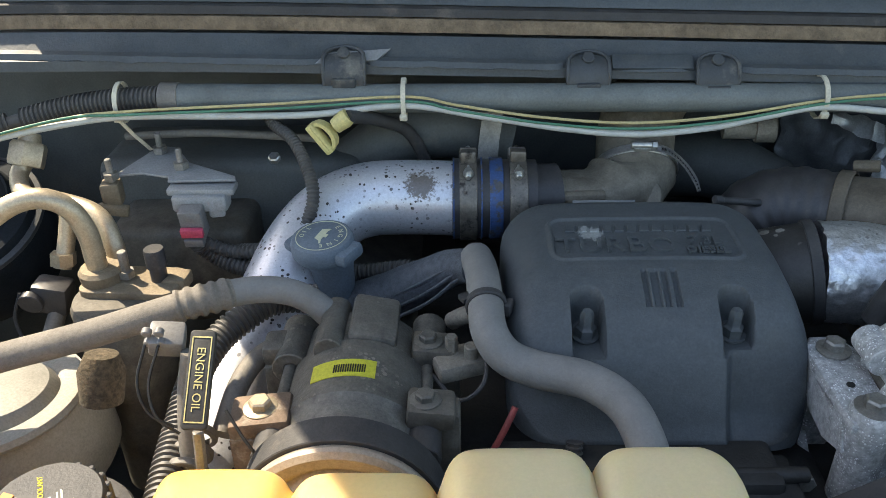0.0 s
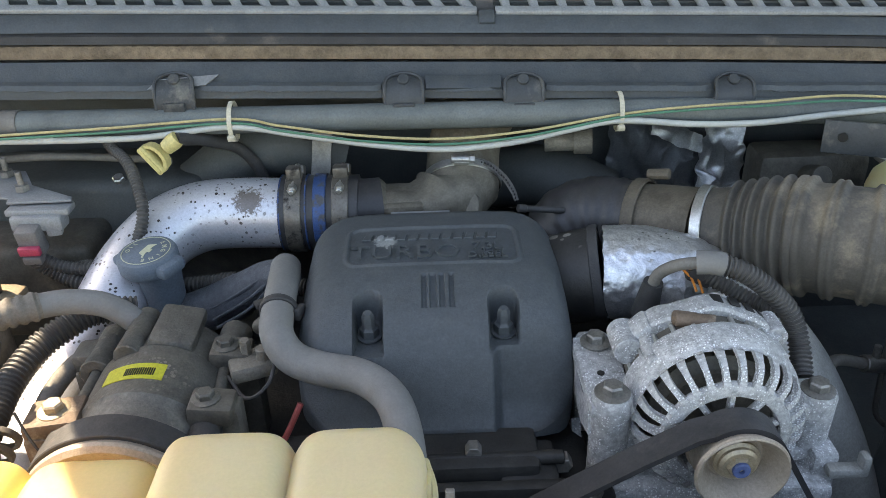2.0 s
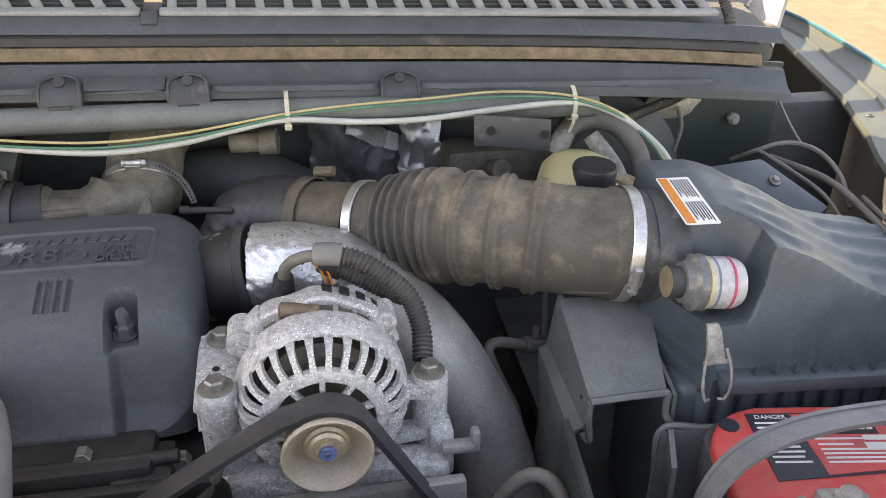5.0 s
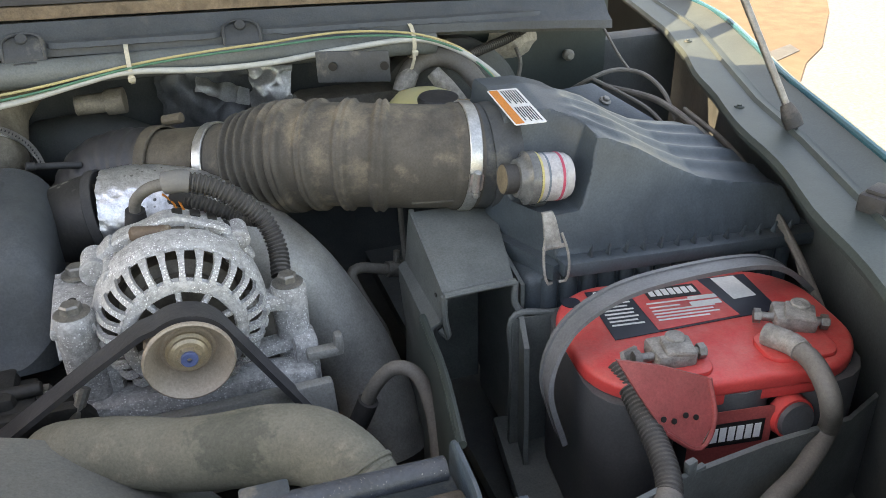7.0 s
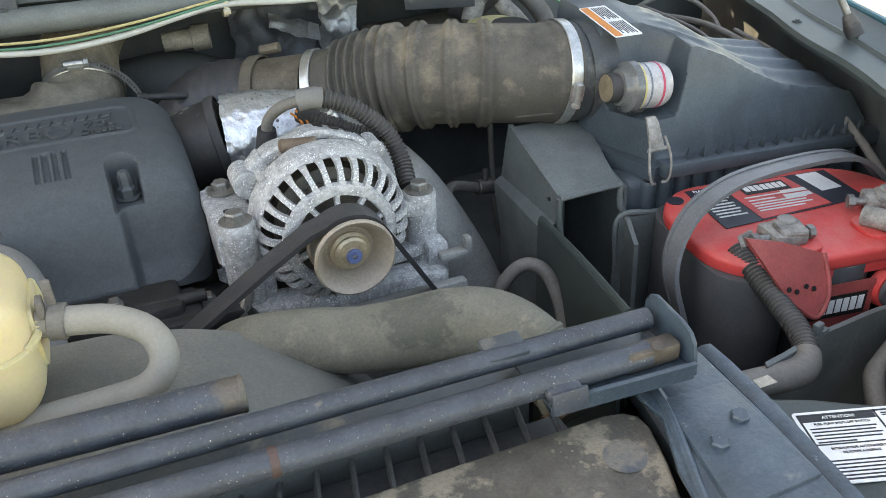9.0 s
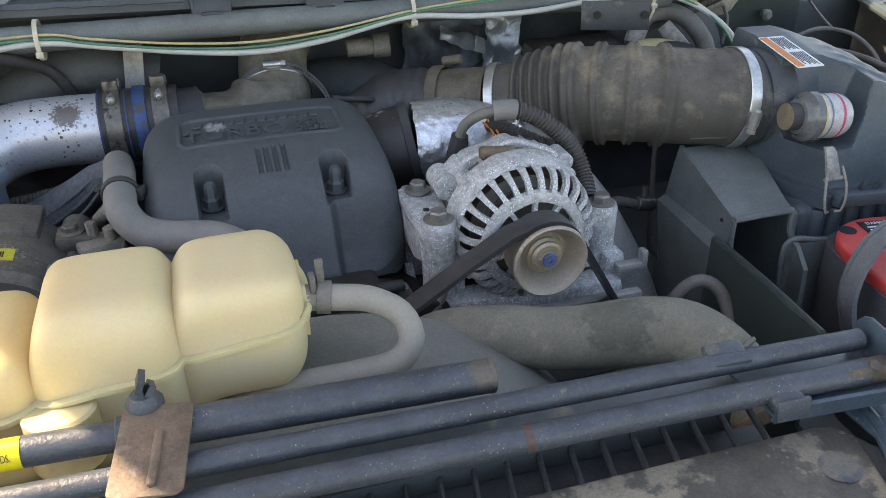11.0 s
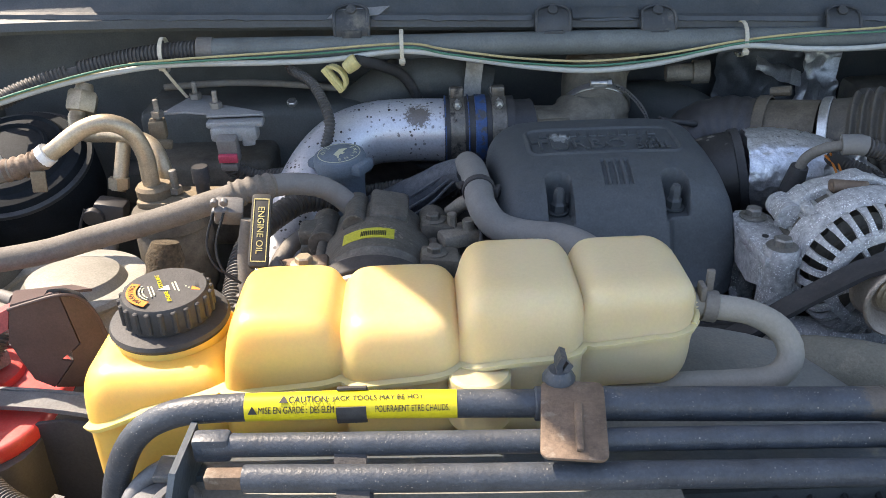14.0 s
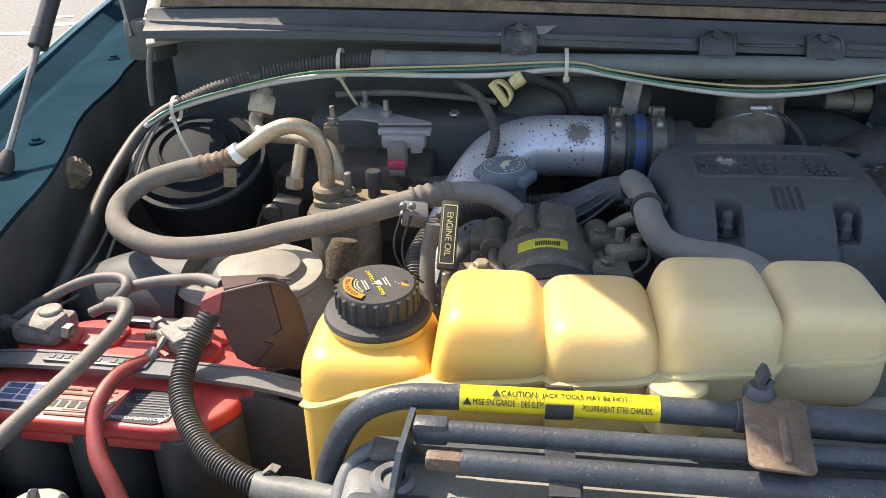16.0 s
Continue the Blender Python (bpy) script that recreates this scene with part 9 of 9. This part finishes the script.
part("black_cap", joined(rod((-0.252, 0.690, 1.03), (-0.252, 0.690, 1.050), 0.008, 14), lathe([(0, 0), (0.0098, 0), (0.0098, 0.017), (0.009, 0.019), (0, 0.019)], (-0.252, 0.690, 1.047), (0, 0, 1), 20)), M_BOOT, filt, "small black cap")
part("side_block", box((-0.238, 0.694, 1.028), (0.026, 0.024, 0.014), (0, 0, -5), 0.003), M_BROWNFILTER, filt)
part("pedestal", rod((-0.287, 0.672, 0.80), (-0.287, 0.672, 0.93), 0.035, 20), M_BLOCK, filt)

sens = thing("pressure_switch", (-0.365, 0.68, 1.0), "black pressure switch on a metal line with a plug", "switch")
part("line", joined(hose([(-0.352, 0.745, 1.078), (-0.357, 0.735, 1.05), (-0.362, 0.722, 1.025)], 0.0085, 14), lathe([(0, 0), (0.0125, 0), (0.0125, 0.013), (0, 0.013)], (-0.361, 0.724, 1.028), (0.1, 0.25, 1), 6)), M_BRASSY, sens)
part("switch_body", joined(box((-0.366, 0.700, 1.008), (0.036, 0.028, 0.032), (0, 10, 0), 0.005), rod((-0.382, 0.690, 1.010), (-0.382, 0.682, 1.008), 0.012, 16)), M_BOOT, sens)
part("lower_hose", hose([(-0.362, 0.695, 0.995), (-0.368, 0.675, 0.97), (-0.366, 0.655, 0.94), (-0.358, 0.64, 0.90)], 0.0085, 14), M_CABLE, sens)
part("cable_tie_wire", hose([(-0.39, 0.685, 1.02), (-0.40, 0.68, 0.99), (-0.38, 0.66, 0.96), (-0.37, 0.655, 0.965)], 0.0018, 8), M_RUBBER, sens)

brk = thing("sensor_bracket", (-0.26, 0.81, 1.08), "dusty grey steel bracket with studs and a grey plug", "bracket")
part("plate", prism([(-0.315, 0.783), (-0.297, 0.842), (-0.285, 0.856), (-0.270, 0.852), (-0.246, 0.812), (-0.190, 0.778), (-0.188, 0.770), (-0.256, 0.768), (-0.258, 0.778), (-0.289, 0.788)], 0.003, pose(0, 0, 1.0965), 0.0008), M_GREYBRACKET, brk)
for bx, by, bz in ((-0.318, 0.781, 1.096), (-0.2845, 0.838, 1.100), (-0.2500, 0.797, 1.100)):
    part("stud", joined(rod((bx, by, bz - 0.01), (bx, by, bz + 0.022), 0.0034, 10), lathe([(0, 0), (0.0078, 0), (0.0078, 0.007), (0, 0.008)], (bx, by, bz), (0, 0, 1), 6)), M_DULLSTEEL, brk)
part("sensor_case", joined(box((-0.222, 0.768, 1.0905), (0.068, 0.022, 0.008), (0, 0, 0), 0.0025), box((-0.223, 0.762, 1.080), (0.056, 0.022, 0.018), (0, 0, 0), 0.004), box((-0.207, 0.757, 1.076), (0.016, 0.012, 0.022), (0, 0, 10), 0.003)), M_GREYBRACKET, brk)
plug = part("plug", joined(box((-0.230, 0.748, 1.064), (0.024, 0.018, 0.034), (12, 0, 0), 0.003), box((-0.230, 0.739, 1.072), (0.010, 0.004, 0.010), (12, 0, 0), 0.001)), M_CONN, brk, "grey electrical plug")
part("pink_lock", box((-0.230, 0.7375, 1.0560), (0.0225, 0.006, 0.010), (12, 0, 0), 0.001), M_PINK, plug)
part("plug_tail", box((-0.230, 0.743, 1.0450), (0.020, 0.014, 0.010), (12, 0, 0), 0.002), M_CONN, plug)
part("foot", joined(box((-0.321, 0.782, 1.080), (0.020, 0.022, 0.026), (0, 0, 10), 0.004), box((-0.318, 0.770, 1.066), (0.030, 0.012, 0.010), (0, 12, 10), 0.002)), M_BROWNFILTER, brk)
loom_c = thing("wiring_loom", (-0.19, 0.77, 0.99), "dark ribbed loom from the grey plug", "wiring harness")
part("loom", hose([(-0.231, 0.746, 1.044), (-0.226, 0.752, 1.032), (-0.211, 0.751, 1.020), (-0.187, 0.744, 1.012), (-0.158, 0.742, 1.008), (-0.124, 0.742, 1.004)], 0.0105, 14, wave=(0.0048, 0.15)), M_LOOM, loom_c)
part("branch", hose([(-0.228, 0.750, 1.040), (-0.202, 0.747, 1.030), (-0.172, 0.743, 1.030), (-0.148, 0.745, 1.036), (-0.126, 0.752, 1.048)], 0.0075, 12, wave=(0.0048, 0.15)), M_LOOM, loom_c)
loom_o = thing("wiring_loom", (-0.13, 0.80, 1.05), "thin ribbed loom hanging from the cowl", "wiring harness")
part("loom", hose([(-0.165, 0.836, 1.150), (-0.157, 0.830, 1.135), (-0.131, 0.800, 1.127), (-0.114, 0.770, 1.109), (-0.107, 0.750, 1.091), (-0.113, 0.740, 1.069), (-0.129, 0.735, 1.051), (-0.154, 0.740, 1.036), (-0.186, 0.752, 1.028), (-0.205, 0.765, 1.015)], 0.0066, 12, wave=(0.004, 0.15)), M_LOOM, loom_o)
loom_m = thing("wiring_loom", (-0.05, 0.74, 1.0), "horizontal ribbed loom behind the oil filler", "wiring harness")
part("loom", hose([(-0.085, 0.745, 1.002), (-0.05, 0.742, 1.006), (-0.02, 0.738, 1.012), (0.02, 0.73, 1.012), (0.06, 0.72, 1.010)], 0.0095, 14, wave=(0.0048, 0.15)), M_LOOM, loom_m)

can = thing("vacuum_canister", (-0.33, 0.50, 0.90), "dusty grey canister with a domed lid and pale rim", "canister")
cd = Vector((0.0, 0.06, 1)).normalized()
cc = Vector((-0.378, 0.566, 0.900))
part("drum", lathe([(0, 0), (0.090, 0), (0.096, 0.012), (0.092, 0.050), (0.080, 0.076), (0.078, 0.082), (0, 0.082)], cc + Vector((0, 0.012, 0)), cd, 44), M_CANISTER, can)
part("rim", lathe([(0.058, 0.080), (0.0815, 0.080), (0.0840, 0.084), (0.0815, 0.089), (0.067, 0.090), (0.058, 0.086), (0.058, 0.080)], cc, cd, 52), M_CANISTER, can, "pale dusty rim")
part("dome", lathe([(0, 0.080), (0.053, 0.080), (0.052, 0.091), (0.046, 0.099), (0.030, 0.104), (0, 0.106)], cc + Vector((0.012, -0.004, 0.0)), cd, 44), M_CANISTER, can)
part("tank_side", hose([(-0.44, 0.56, 0.955), (-0.50, 0.565, 0.955), (-0.56, 0.565, 0.94), (-0.60, 0.57, 0.92)], [0.058, 0.056, 0.050, 0.03], 24), M_COVER, can)
part("foam_plug", lathe([(0, 0), (0.018, 0.002), (0.020, 0.03), (0.014, 0.045), (0, 0.047)], (-0.272, 0.565, 0.985), (0.1, 0.3, 1), 16), M_FOAM, can, "crumbling brown foam plug")

booster = thing("blower_housing", (-0.45, 0.86, 0.90), "round dark blower housing against the firewall", "housing")
part("housing", joined(lathe([(0, 0), (0.085, 0), (0.092, 0.02), (0.095, 0.08), (0.085, 0.10), (0.05, 0.112), (0, 0.115)], (-0.525, 0.86, 0.945), (0, -0.45, 1), 40), lathe([(0.060, 0.104), (0.066, 0.112), (0.072, 0.104), (0.060, 0.104)], (-0.525, 0.86, 0.945), (0, -0.45, 1), 40)), M_BLOWER, booster)
part("pale_rim", lathe([(0.091, 0.086), (0.0965, 0.087), (0.0955, 0.091), (0.090, 0.093), (0.091, 0.086)], (-0.525, 0.86, 0.945), (0, -0.45, 1), 44), M_PLASTIC, booster)
for r0, hh in ((0.046, 0.111),):
    part("moulded_ring", lathe([(r0 - 0.004, hh), (r0 - 0.001, hh + 0.006), (r0 + 0.003, hh + 0.004), (r0 + 0.004, hh - 0.003), (r0 - 0.004, hh)], (-0.525, 0.86, 0.945), (0, -0.45, 1), 44), M_BLOWER, booster)
hvac = thing("heater_box", (-0.20, 0.92, 0.95), "dark plastic heater box behind the bracket", "housing")
part("box", box((-0.22, 0.915, 1.0), (0.30, 0.12, 0.16), (0, 0, 0), 0.015, 3), M_DARK, hvac)
part("cross_pipe", hose([(-0.33, 0.865, 1.108), (-0.24, 0.862, 1.112), (-0.15, 0.868, 1.104), (-0.11, 0.88, 1.095)], 0.0045, 12), M_CABLE, hvac)
part("valve_box", box((-0.265, 0.845, 0.975), (0.15, 0.13, 0.12), (0, 0, 0), 0.012, 3), M_BLOCK, hvac)
part("bolt", hexbolt((-0.165, 0.85, 1.085), (0, -0.5, 1), 0.007, 0.006, 0), M_STEEL, hvac)
rearpipe = thing("down_pipe", (0.0, 0.90, 1.0), "dark heat-stained pipes behind the engine", "pipe")
part("pipe", hose([(-0.09, 0.90, 1.05), (-0.03, 0.90, 1.09), (0.03, 0.90, 1.10), (0.09, 0.905, 1.08)], 0.035, 20), M_DARK, rearpipe)
part("rod_end", joined(rod((0.335, 0.90, 1.095), (0.385, 0.895, 1.097), 0.012, 16), rod((0.37, 0.897, 1.096), (0.392, 0.894, 1.097), 0.016, 16)), M_CAST, rearpipe)
part("pipe", hose([(0.28, 0.97, 1.02), (0.35, 0.94, 1.03), (0.42, 0.93, 1.0)], 0.04, 20), M_DARK, rearpipe)

# ---- brake reservoir side ----
brake = thing("fluid_reservoir", (0.745, 0.79, 1.02), "yellowed fluid reservoir with a black cap", "reservoir")
part("bottle", lathe([(0, 0), (0.042, 0), (0.050, 0.02), (0.050, 0.048), (0.046, 0.064), (0.036, 0.075), (0.018, 0.080), (0, 0.081)], (0.750, 0.816, 1.006), (0, 0, 1), 36), M_RESERVOIR, brake)
part("cap", lathe([(0, 0), (0.0260, 0), (0.0270, 0.003), (0.0265, 0.022), (0.0245, 0.025), (0, 0.025)], (0.757, 0.784, 1.0625), (0.02, -0.05, 1), 36), M_BOOT, brake)
lines = thing("brake_lines", (0.80, 0.83, 1.05), "dusty bent hoses and fittings beside the reservoir", "hose")
part("hose", hose([(0.735, 0.86, 1.085), (0.755, 0.868, 1.105), (0.785, 0.87, 1.112), (0.815, 0.86, 1.102), (0.835, 0.84, 1.075), (0.84, 0.82, 1.04)], 0.0125, 16), M_CABLE, lines)
part("fitting", joined(hose([(0.728, 0.852, 1.075), (0.738, 0.857, 1.088), (0.748, 0.862, 1.098)], [0.011, 0.014, 0.011], 14), hose([(0.772, 0.845, 1.100), (0.785, 0.832, 1.082), (0.800, 0.815, 1.062), (0.806, 0.80, 1.04)], [0.010, 0.012, 0.0095, 0.009], 14)), M_LEAD, lines)
part("pipe_pair", joined(hose([(0.758, 0.712, 1.100), (0.762, 0.698, 1.101), (0.764, 0.678, 1.095), (0.760, 0.658, 1.074)], 0.005, 12), hose([(0.768, 0.716, 1.098), (0.772, 0.700, 1.099), (0.774, 0.680, 1.092), (0.770, 0.662, 1.07)], 0.005, 12)), M_BRASSY, lines, "pair of tan metal pipes")
cylinder = thing("brake_booster", (0.66, 0.93, 0.98), "dark booster bracket and castings behind the duct", "housing")
part("plate", sheet([(0.606, 0.766, 1.163), (0.606, 0.764, 1.128), (0.684, 0.735, 1.128), (0.684, 0.737, 1.163)], 0.004, bevel=0.001), M_PLASTIC, cylinder)
for x, y in ((0.623, 0.7565), (0.678, 0.7360)):
    part("hole", lathe([(0, 0), (0.005, 0), (0.005, 0.0012), (0, 0.0012)], (x, y, 1.147), (-0.35, -1, 0), 14), M_INK, cylinder)
part("casting", joined(box((0.67, 0.92, 1.03), (0.14, 0.06, 0.08), (0, 0, 0), 0.012), rod((0.66, 0.90, 1.04), (0.665, 0.86, 1.055), 0.013), rod((0.64, 0.90, 1.02), (0.62, 0.85, 1.03), 0.018)), M_BLOCK, cylinder)
part("vacuum_drum", lathe([(0, 0), (0.10, 0), (0.115, 0.02), (0.115, 0.05), (0.08, 0.08), (0, 0.08)], (0.83, 0.995, 1.0), (0, -1, 0), 40), M_DARK, cylinder)

putty = thing("grommet", (0.89, 0.95, 1.10), "black cable passing through pale cracked sealant", "grommet")
bmp = bmesh.new()
c0 = bmp.verts.new((0.934, 0.945, 1.095))
rim = []
for i in range(18):
    a = 2 * math.pi * i / 18
    r = 0.028 + 0.012 * noise.noise((math.cos(a) * 2, math.sin(a) * 2, 5.0))
    rim.append(bmp.verts.new((0.934 + r * 1.5 * math.cos(a), 0.962 - 0.004 * math.sin(a), 1.095 + r * math.sin(a))))
for i in range(18):
    bmp.faces.new((c0, rim[i], rim[(i + 1) % 18]))
part("sealant", bmp, M_PUTTY, putty, sharp=0.2)
part("loom", hose([(0.80, 0.86, 1.105), (0.857, 0.900, 1.105), (0.920, 0.930, 1.112), (0.943, 0.910, 1.136), (0.958, 0.900, 1.169), (0.965, 0.900, 1.212), (0.961, 0.920, 1.243), (0.92, 0.97, 1.36)], 0.0072, 12, wave=(0.0042, 0.15)), M_LOOM, putty)
part("thin_wire", hose([(0.932, 0.940, 1.092), (0.935, 0.930, 1.071), (0.924, 0.920, 1.039)], 0.003, 8), M_CABLE, putty)
part("wall_knob", lathe([(0, 0), (0.008, 0), (0.009, 0.008), (0.005, 0.014), (0, 0.014)], (1.03, 0.968, 1.065), (0, -1, 0), 16), M_CANISTER, putty)

# ---- cowl tube, loom, wires, ties ----
conduit = thing("cowl_conduit", (0.25, 0.835, 1.14), "long dusty black plastic conduit below the cowl", "conduit")
part("tube", hose([(-0.262, 0.838, 1.161), (-0.05, 0.838, 1.158), (0.25, 0.838, 1.155), (0.50, 0.840, 1.150), (0.70, 0.845, 1.142), (0.775, 0.850, 1.138)], 0.0148, 20, 0.02), M_TRAY, conduit)
part("tape_end", hose([(-0.272, 0.838, 1.1615), (-0.262, 0.838, 1.161), (-0.252, 0.838, 1.161)], 0.0158, 18), M_CABLE, conduit)
part("loom", hose([(-0.268, 0.838, 1.161), (-0.320, 0.842, 1.157), (-0.372, 0.842, 1.150), (-0.42, 0.834, 1.140)], 0.0135, 16, wave=(0.005, 0.13)), M_LOOM, conduit)
part("wrapped_run", hose([(-0.405, 0.838, 1.143), (-0.455, 0.820, 1.134), (-0.50, 0.800, 1.122), (-0.540, 0.788, 1.108), (-0.568, 0.765, 1.088), (-0.580, 0.722, 1.066), (-0.583, 0.668, 1.045), (-0.585, 0.60, 1.01), (-0.59, 0.50, 0.96), (-0.60, 0.40, 0.92)], 0.0082, 14), M_LOOM, conduit)
part("loom_end", hose([(-0.435, 0.829, 1.1385), (-0.475, 0.811, 1.130), (-0.515, 0.783, 1.117)], 0.0118, 14, wave=(0.005, 0.13)), M_LOOM, conduit)
wires = thing("wire_bundle", (0.25, 0.81, 1.13), "pale grey, yellow and green wires tied along the conduit", "wires")
part("grey_wire", hose([(-0.575, 0.762, 1.085), (-0.552, 0.766, 1.100), (-0.520, 0.766, 1.116), (-0.440, 0.785, 1.136), (-0.370, 0.802, 1.146), (-0.300, 0.812, 1.151), (-0.189, 0.815, 1.149), (-0.108, 0.815, 1.150), (-0.019, 0.819, 1.157), (0.060, 0.812, 1.147), (0.144, 0.806, 1.135), (0.217, 0.804, 1.129), (0.290, 0.806, 1.134), (0.351, 0.812, 1.144), (0.406, 0.8185, 1.150), (0.485, 0.816, 1.144), (0.560, 0.816, 1.143), (0.648, 0.822, 1.148), (0.738, 0.829, 1.149), (0.784, 0.822, 1.138), (0.821, 0.802, 1.117), (0.852, 0.790, 1.085), (0.86, 0.785, 1.05)], 0.0036, 12), M_WHITEWIRE, wires)
part("yellow_wire", hose([(-0.560, 0.764, 1.096), (-0.500, 0.768, 1.126), (-0.37, 0.800, 1.152), (-0.298, 0.808, 1.158), (-0.148, 0.814, 1.162), (-0.018, 0.819, 1.166), (0.037, 0.814, 1.158), (0.121, 0.807, 1.147), (0.211, 0.804, 1.141), (0.301, 0.806, 1.146), (0.405, 0.8185, 1.157), (0.482, 0.819, 1.163), (0.560, 0.819, 1.166), (0.650, 0.824, 1.168), (0.738, 0.829, 1.157), (0.796, 0.817, 1.137), (0.827, 0.797, 1.111), (0.85, 0.788, 1.08)], 0.0015, 10), M_YELLOWWIRE, wires)
part("green_wire", hose([(-0.558, 0.762, 1.099), (-0.498, 0.765, 1.128), (-0.37, 0.797, 1.1535), (-0.298, 0.805, 1.1555), (-0.148, 0.811, 1.158), (-0.018, 0.8165, 1.162), (0.037, 0.811, 1.1535), (0.121, 0.804, 1.142), (0.211, 0.801, 1.136), (0.301, 0.803, 1.1415), (0.405, 0.816, 1.1545), (0.482, 0.8165, 1.160), (0.560, 0.8165, 1.162), (0.650, 0.8215, 1.163), (0.738, 0.827, 1.153), (0.796, 0.814, 1.134), (0.827, 0.794, 1.108), (0.848, 0.786, 1.08)], 0.0014, 10), M_GREENWIRE, wires)


def tie(x, y, z, r, tail, label="aged white nylon cable tie round the conduit"):
    t = thing("cable_tie", (x, y, z), label, "cable tie", "cable ties on the conduit")
    loop = [(x, y + r * math.sin(radians(a)) * 1.0, z + (r * 1.02) * math.cos(radians(a))) for a in range(0, 360, 24)]
    part("loop", strip(loop + [loop[0]], (1, 0, 0), 0.0048, 0.0014), M_TIE, t)
    part("head", box((x, y - r * 0.98, z - r * 0.55), (0.008, 0.005, 0.006), (20, 0, 0), 0.001), M_TIE, t)
    if tail:
        part("tail", strip([(x, y - r * 0.98, z - r * 0.5), (x + tail[0] * 0.5, y - r - 0.004 + tail[1] * 0.5, z + tail[2] * 0.55), (x + tail[0], y - r + tail[1], z + tail[2])], (1, 0.2, 0), 0.004, 0.0012), M_TIE, t)


tie(-0.019, 0.836, 1.157, 0.0215, None)
tie(0.407, 0.837, 1.154, 0.0215, None)
tie(0.742, 0.845, 1.144, 0.0205, (-0.004, 0.004, -0.032))
tie(-0.314, 0.838, 1.157, 0.0205, (0.016, 0.03, -0.058))
tie(-0.522, 0.775, 1.114, 0.016, (0.026, -0.02, -0.055))
left_line = thing("hinge_cable", (-0.60, 0.86, 1.12), "dusty cable dropping from the cowl corner", "cable")
part("cable", hose([(-0.555, 0.915, 1.198), (-0.567, 0.900, 1.196), (-0.582, 0.893, 1.186), (-0.593, 0.889, 1.168), (-0.600, 0.887, 1.140), (-0.603, 0.885, 1.110), (-0.602, 0.880, 1.085)], 0.0042, 12), M_CABLE, left_line)
part("tape_band", hose([(-0.6015, 0.8865, 1.126), (-0.6025, 0.886, 1.118)], 0.0048, 12), M_STRAP, left_line)
thin = thing("thin_wire", (-0.58, 0.55, 1.0), "thin dusty wires hanging along the inner fender", "wire")
part("wire", hose([(-0.535, 0.776, 1.108), (-0.560, 0.755, 1.082), (-0.570, 0.705, 1.045), (-0.572, 0.62, 1.00), (-0.575, 0.56, 0.985), (-0.60, 0.52, 0.975), (-0.64, 0.50, 0.98)], 0.0022, 8), M_CABLE, thin)
part("wire", hose([(-0.540, 0.775, 1.106), (-0.555, 0.745, 1.075), (-0.560, 0.690, 1.035), (-0.558, 0.60, 0.99), (-0.553, 0.55, 0.978), (-0.60, 0.49, 0.97), (-0.66, 0.46, 0.975)], 0.0018, 8), M_CABLE, thin)
patch = thing("rust_hole", (-0.64, 0.70, 0.99), "rough brown torn hole in the inner fender", "damage")
part("torn_edge", crinkle(lathe([(0, 0.004), (0.008, 0.002), (0.013, 0.006), (0.018, 0.001), (0.021, -0.002), (0, -0.004)], (-0.622, 0.68, 1.062), (0.8, -0.5, 0.4), 26), 0.006, 70.0, 5.0), M_BROWNFILTER, patch, sharp=0.3)
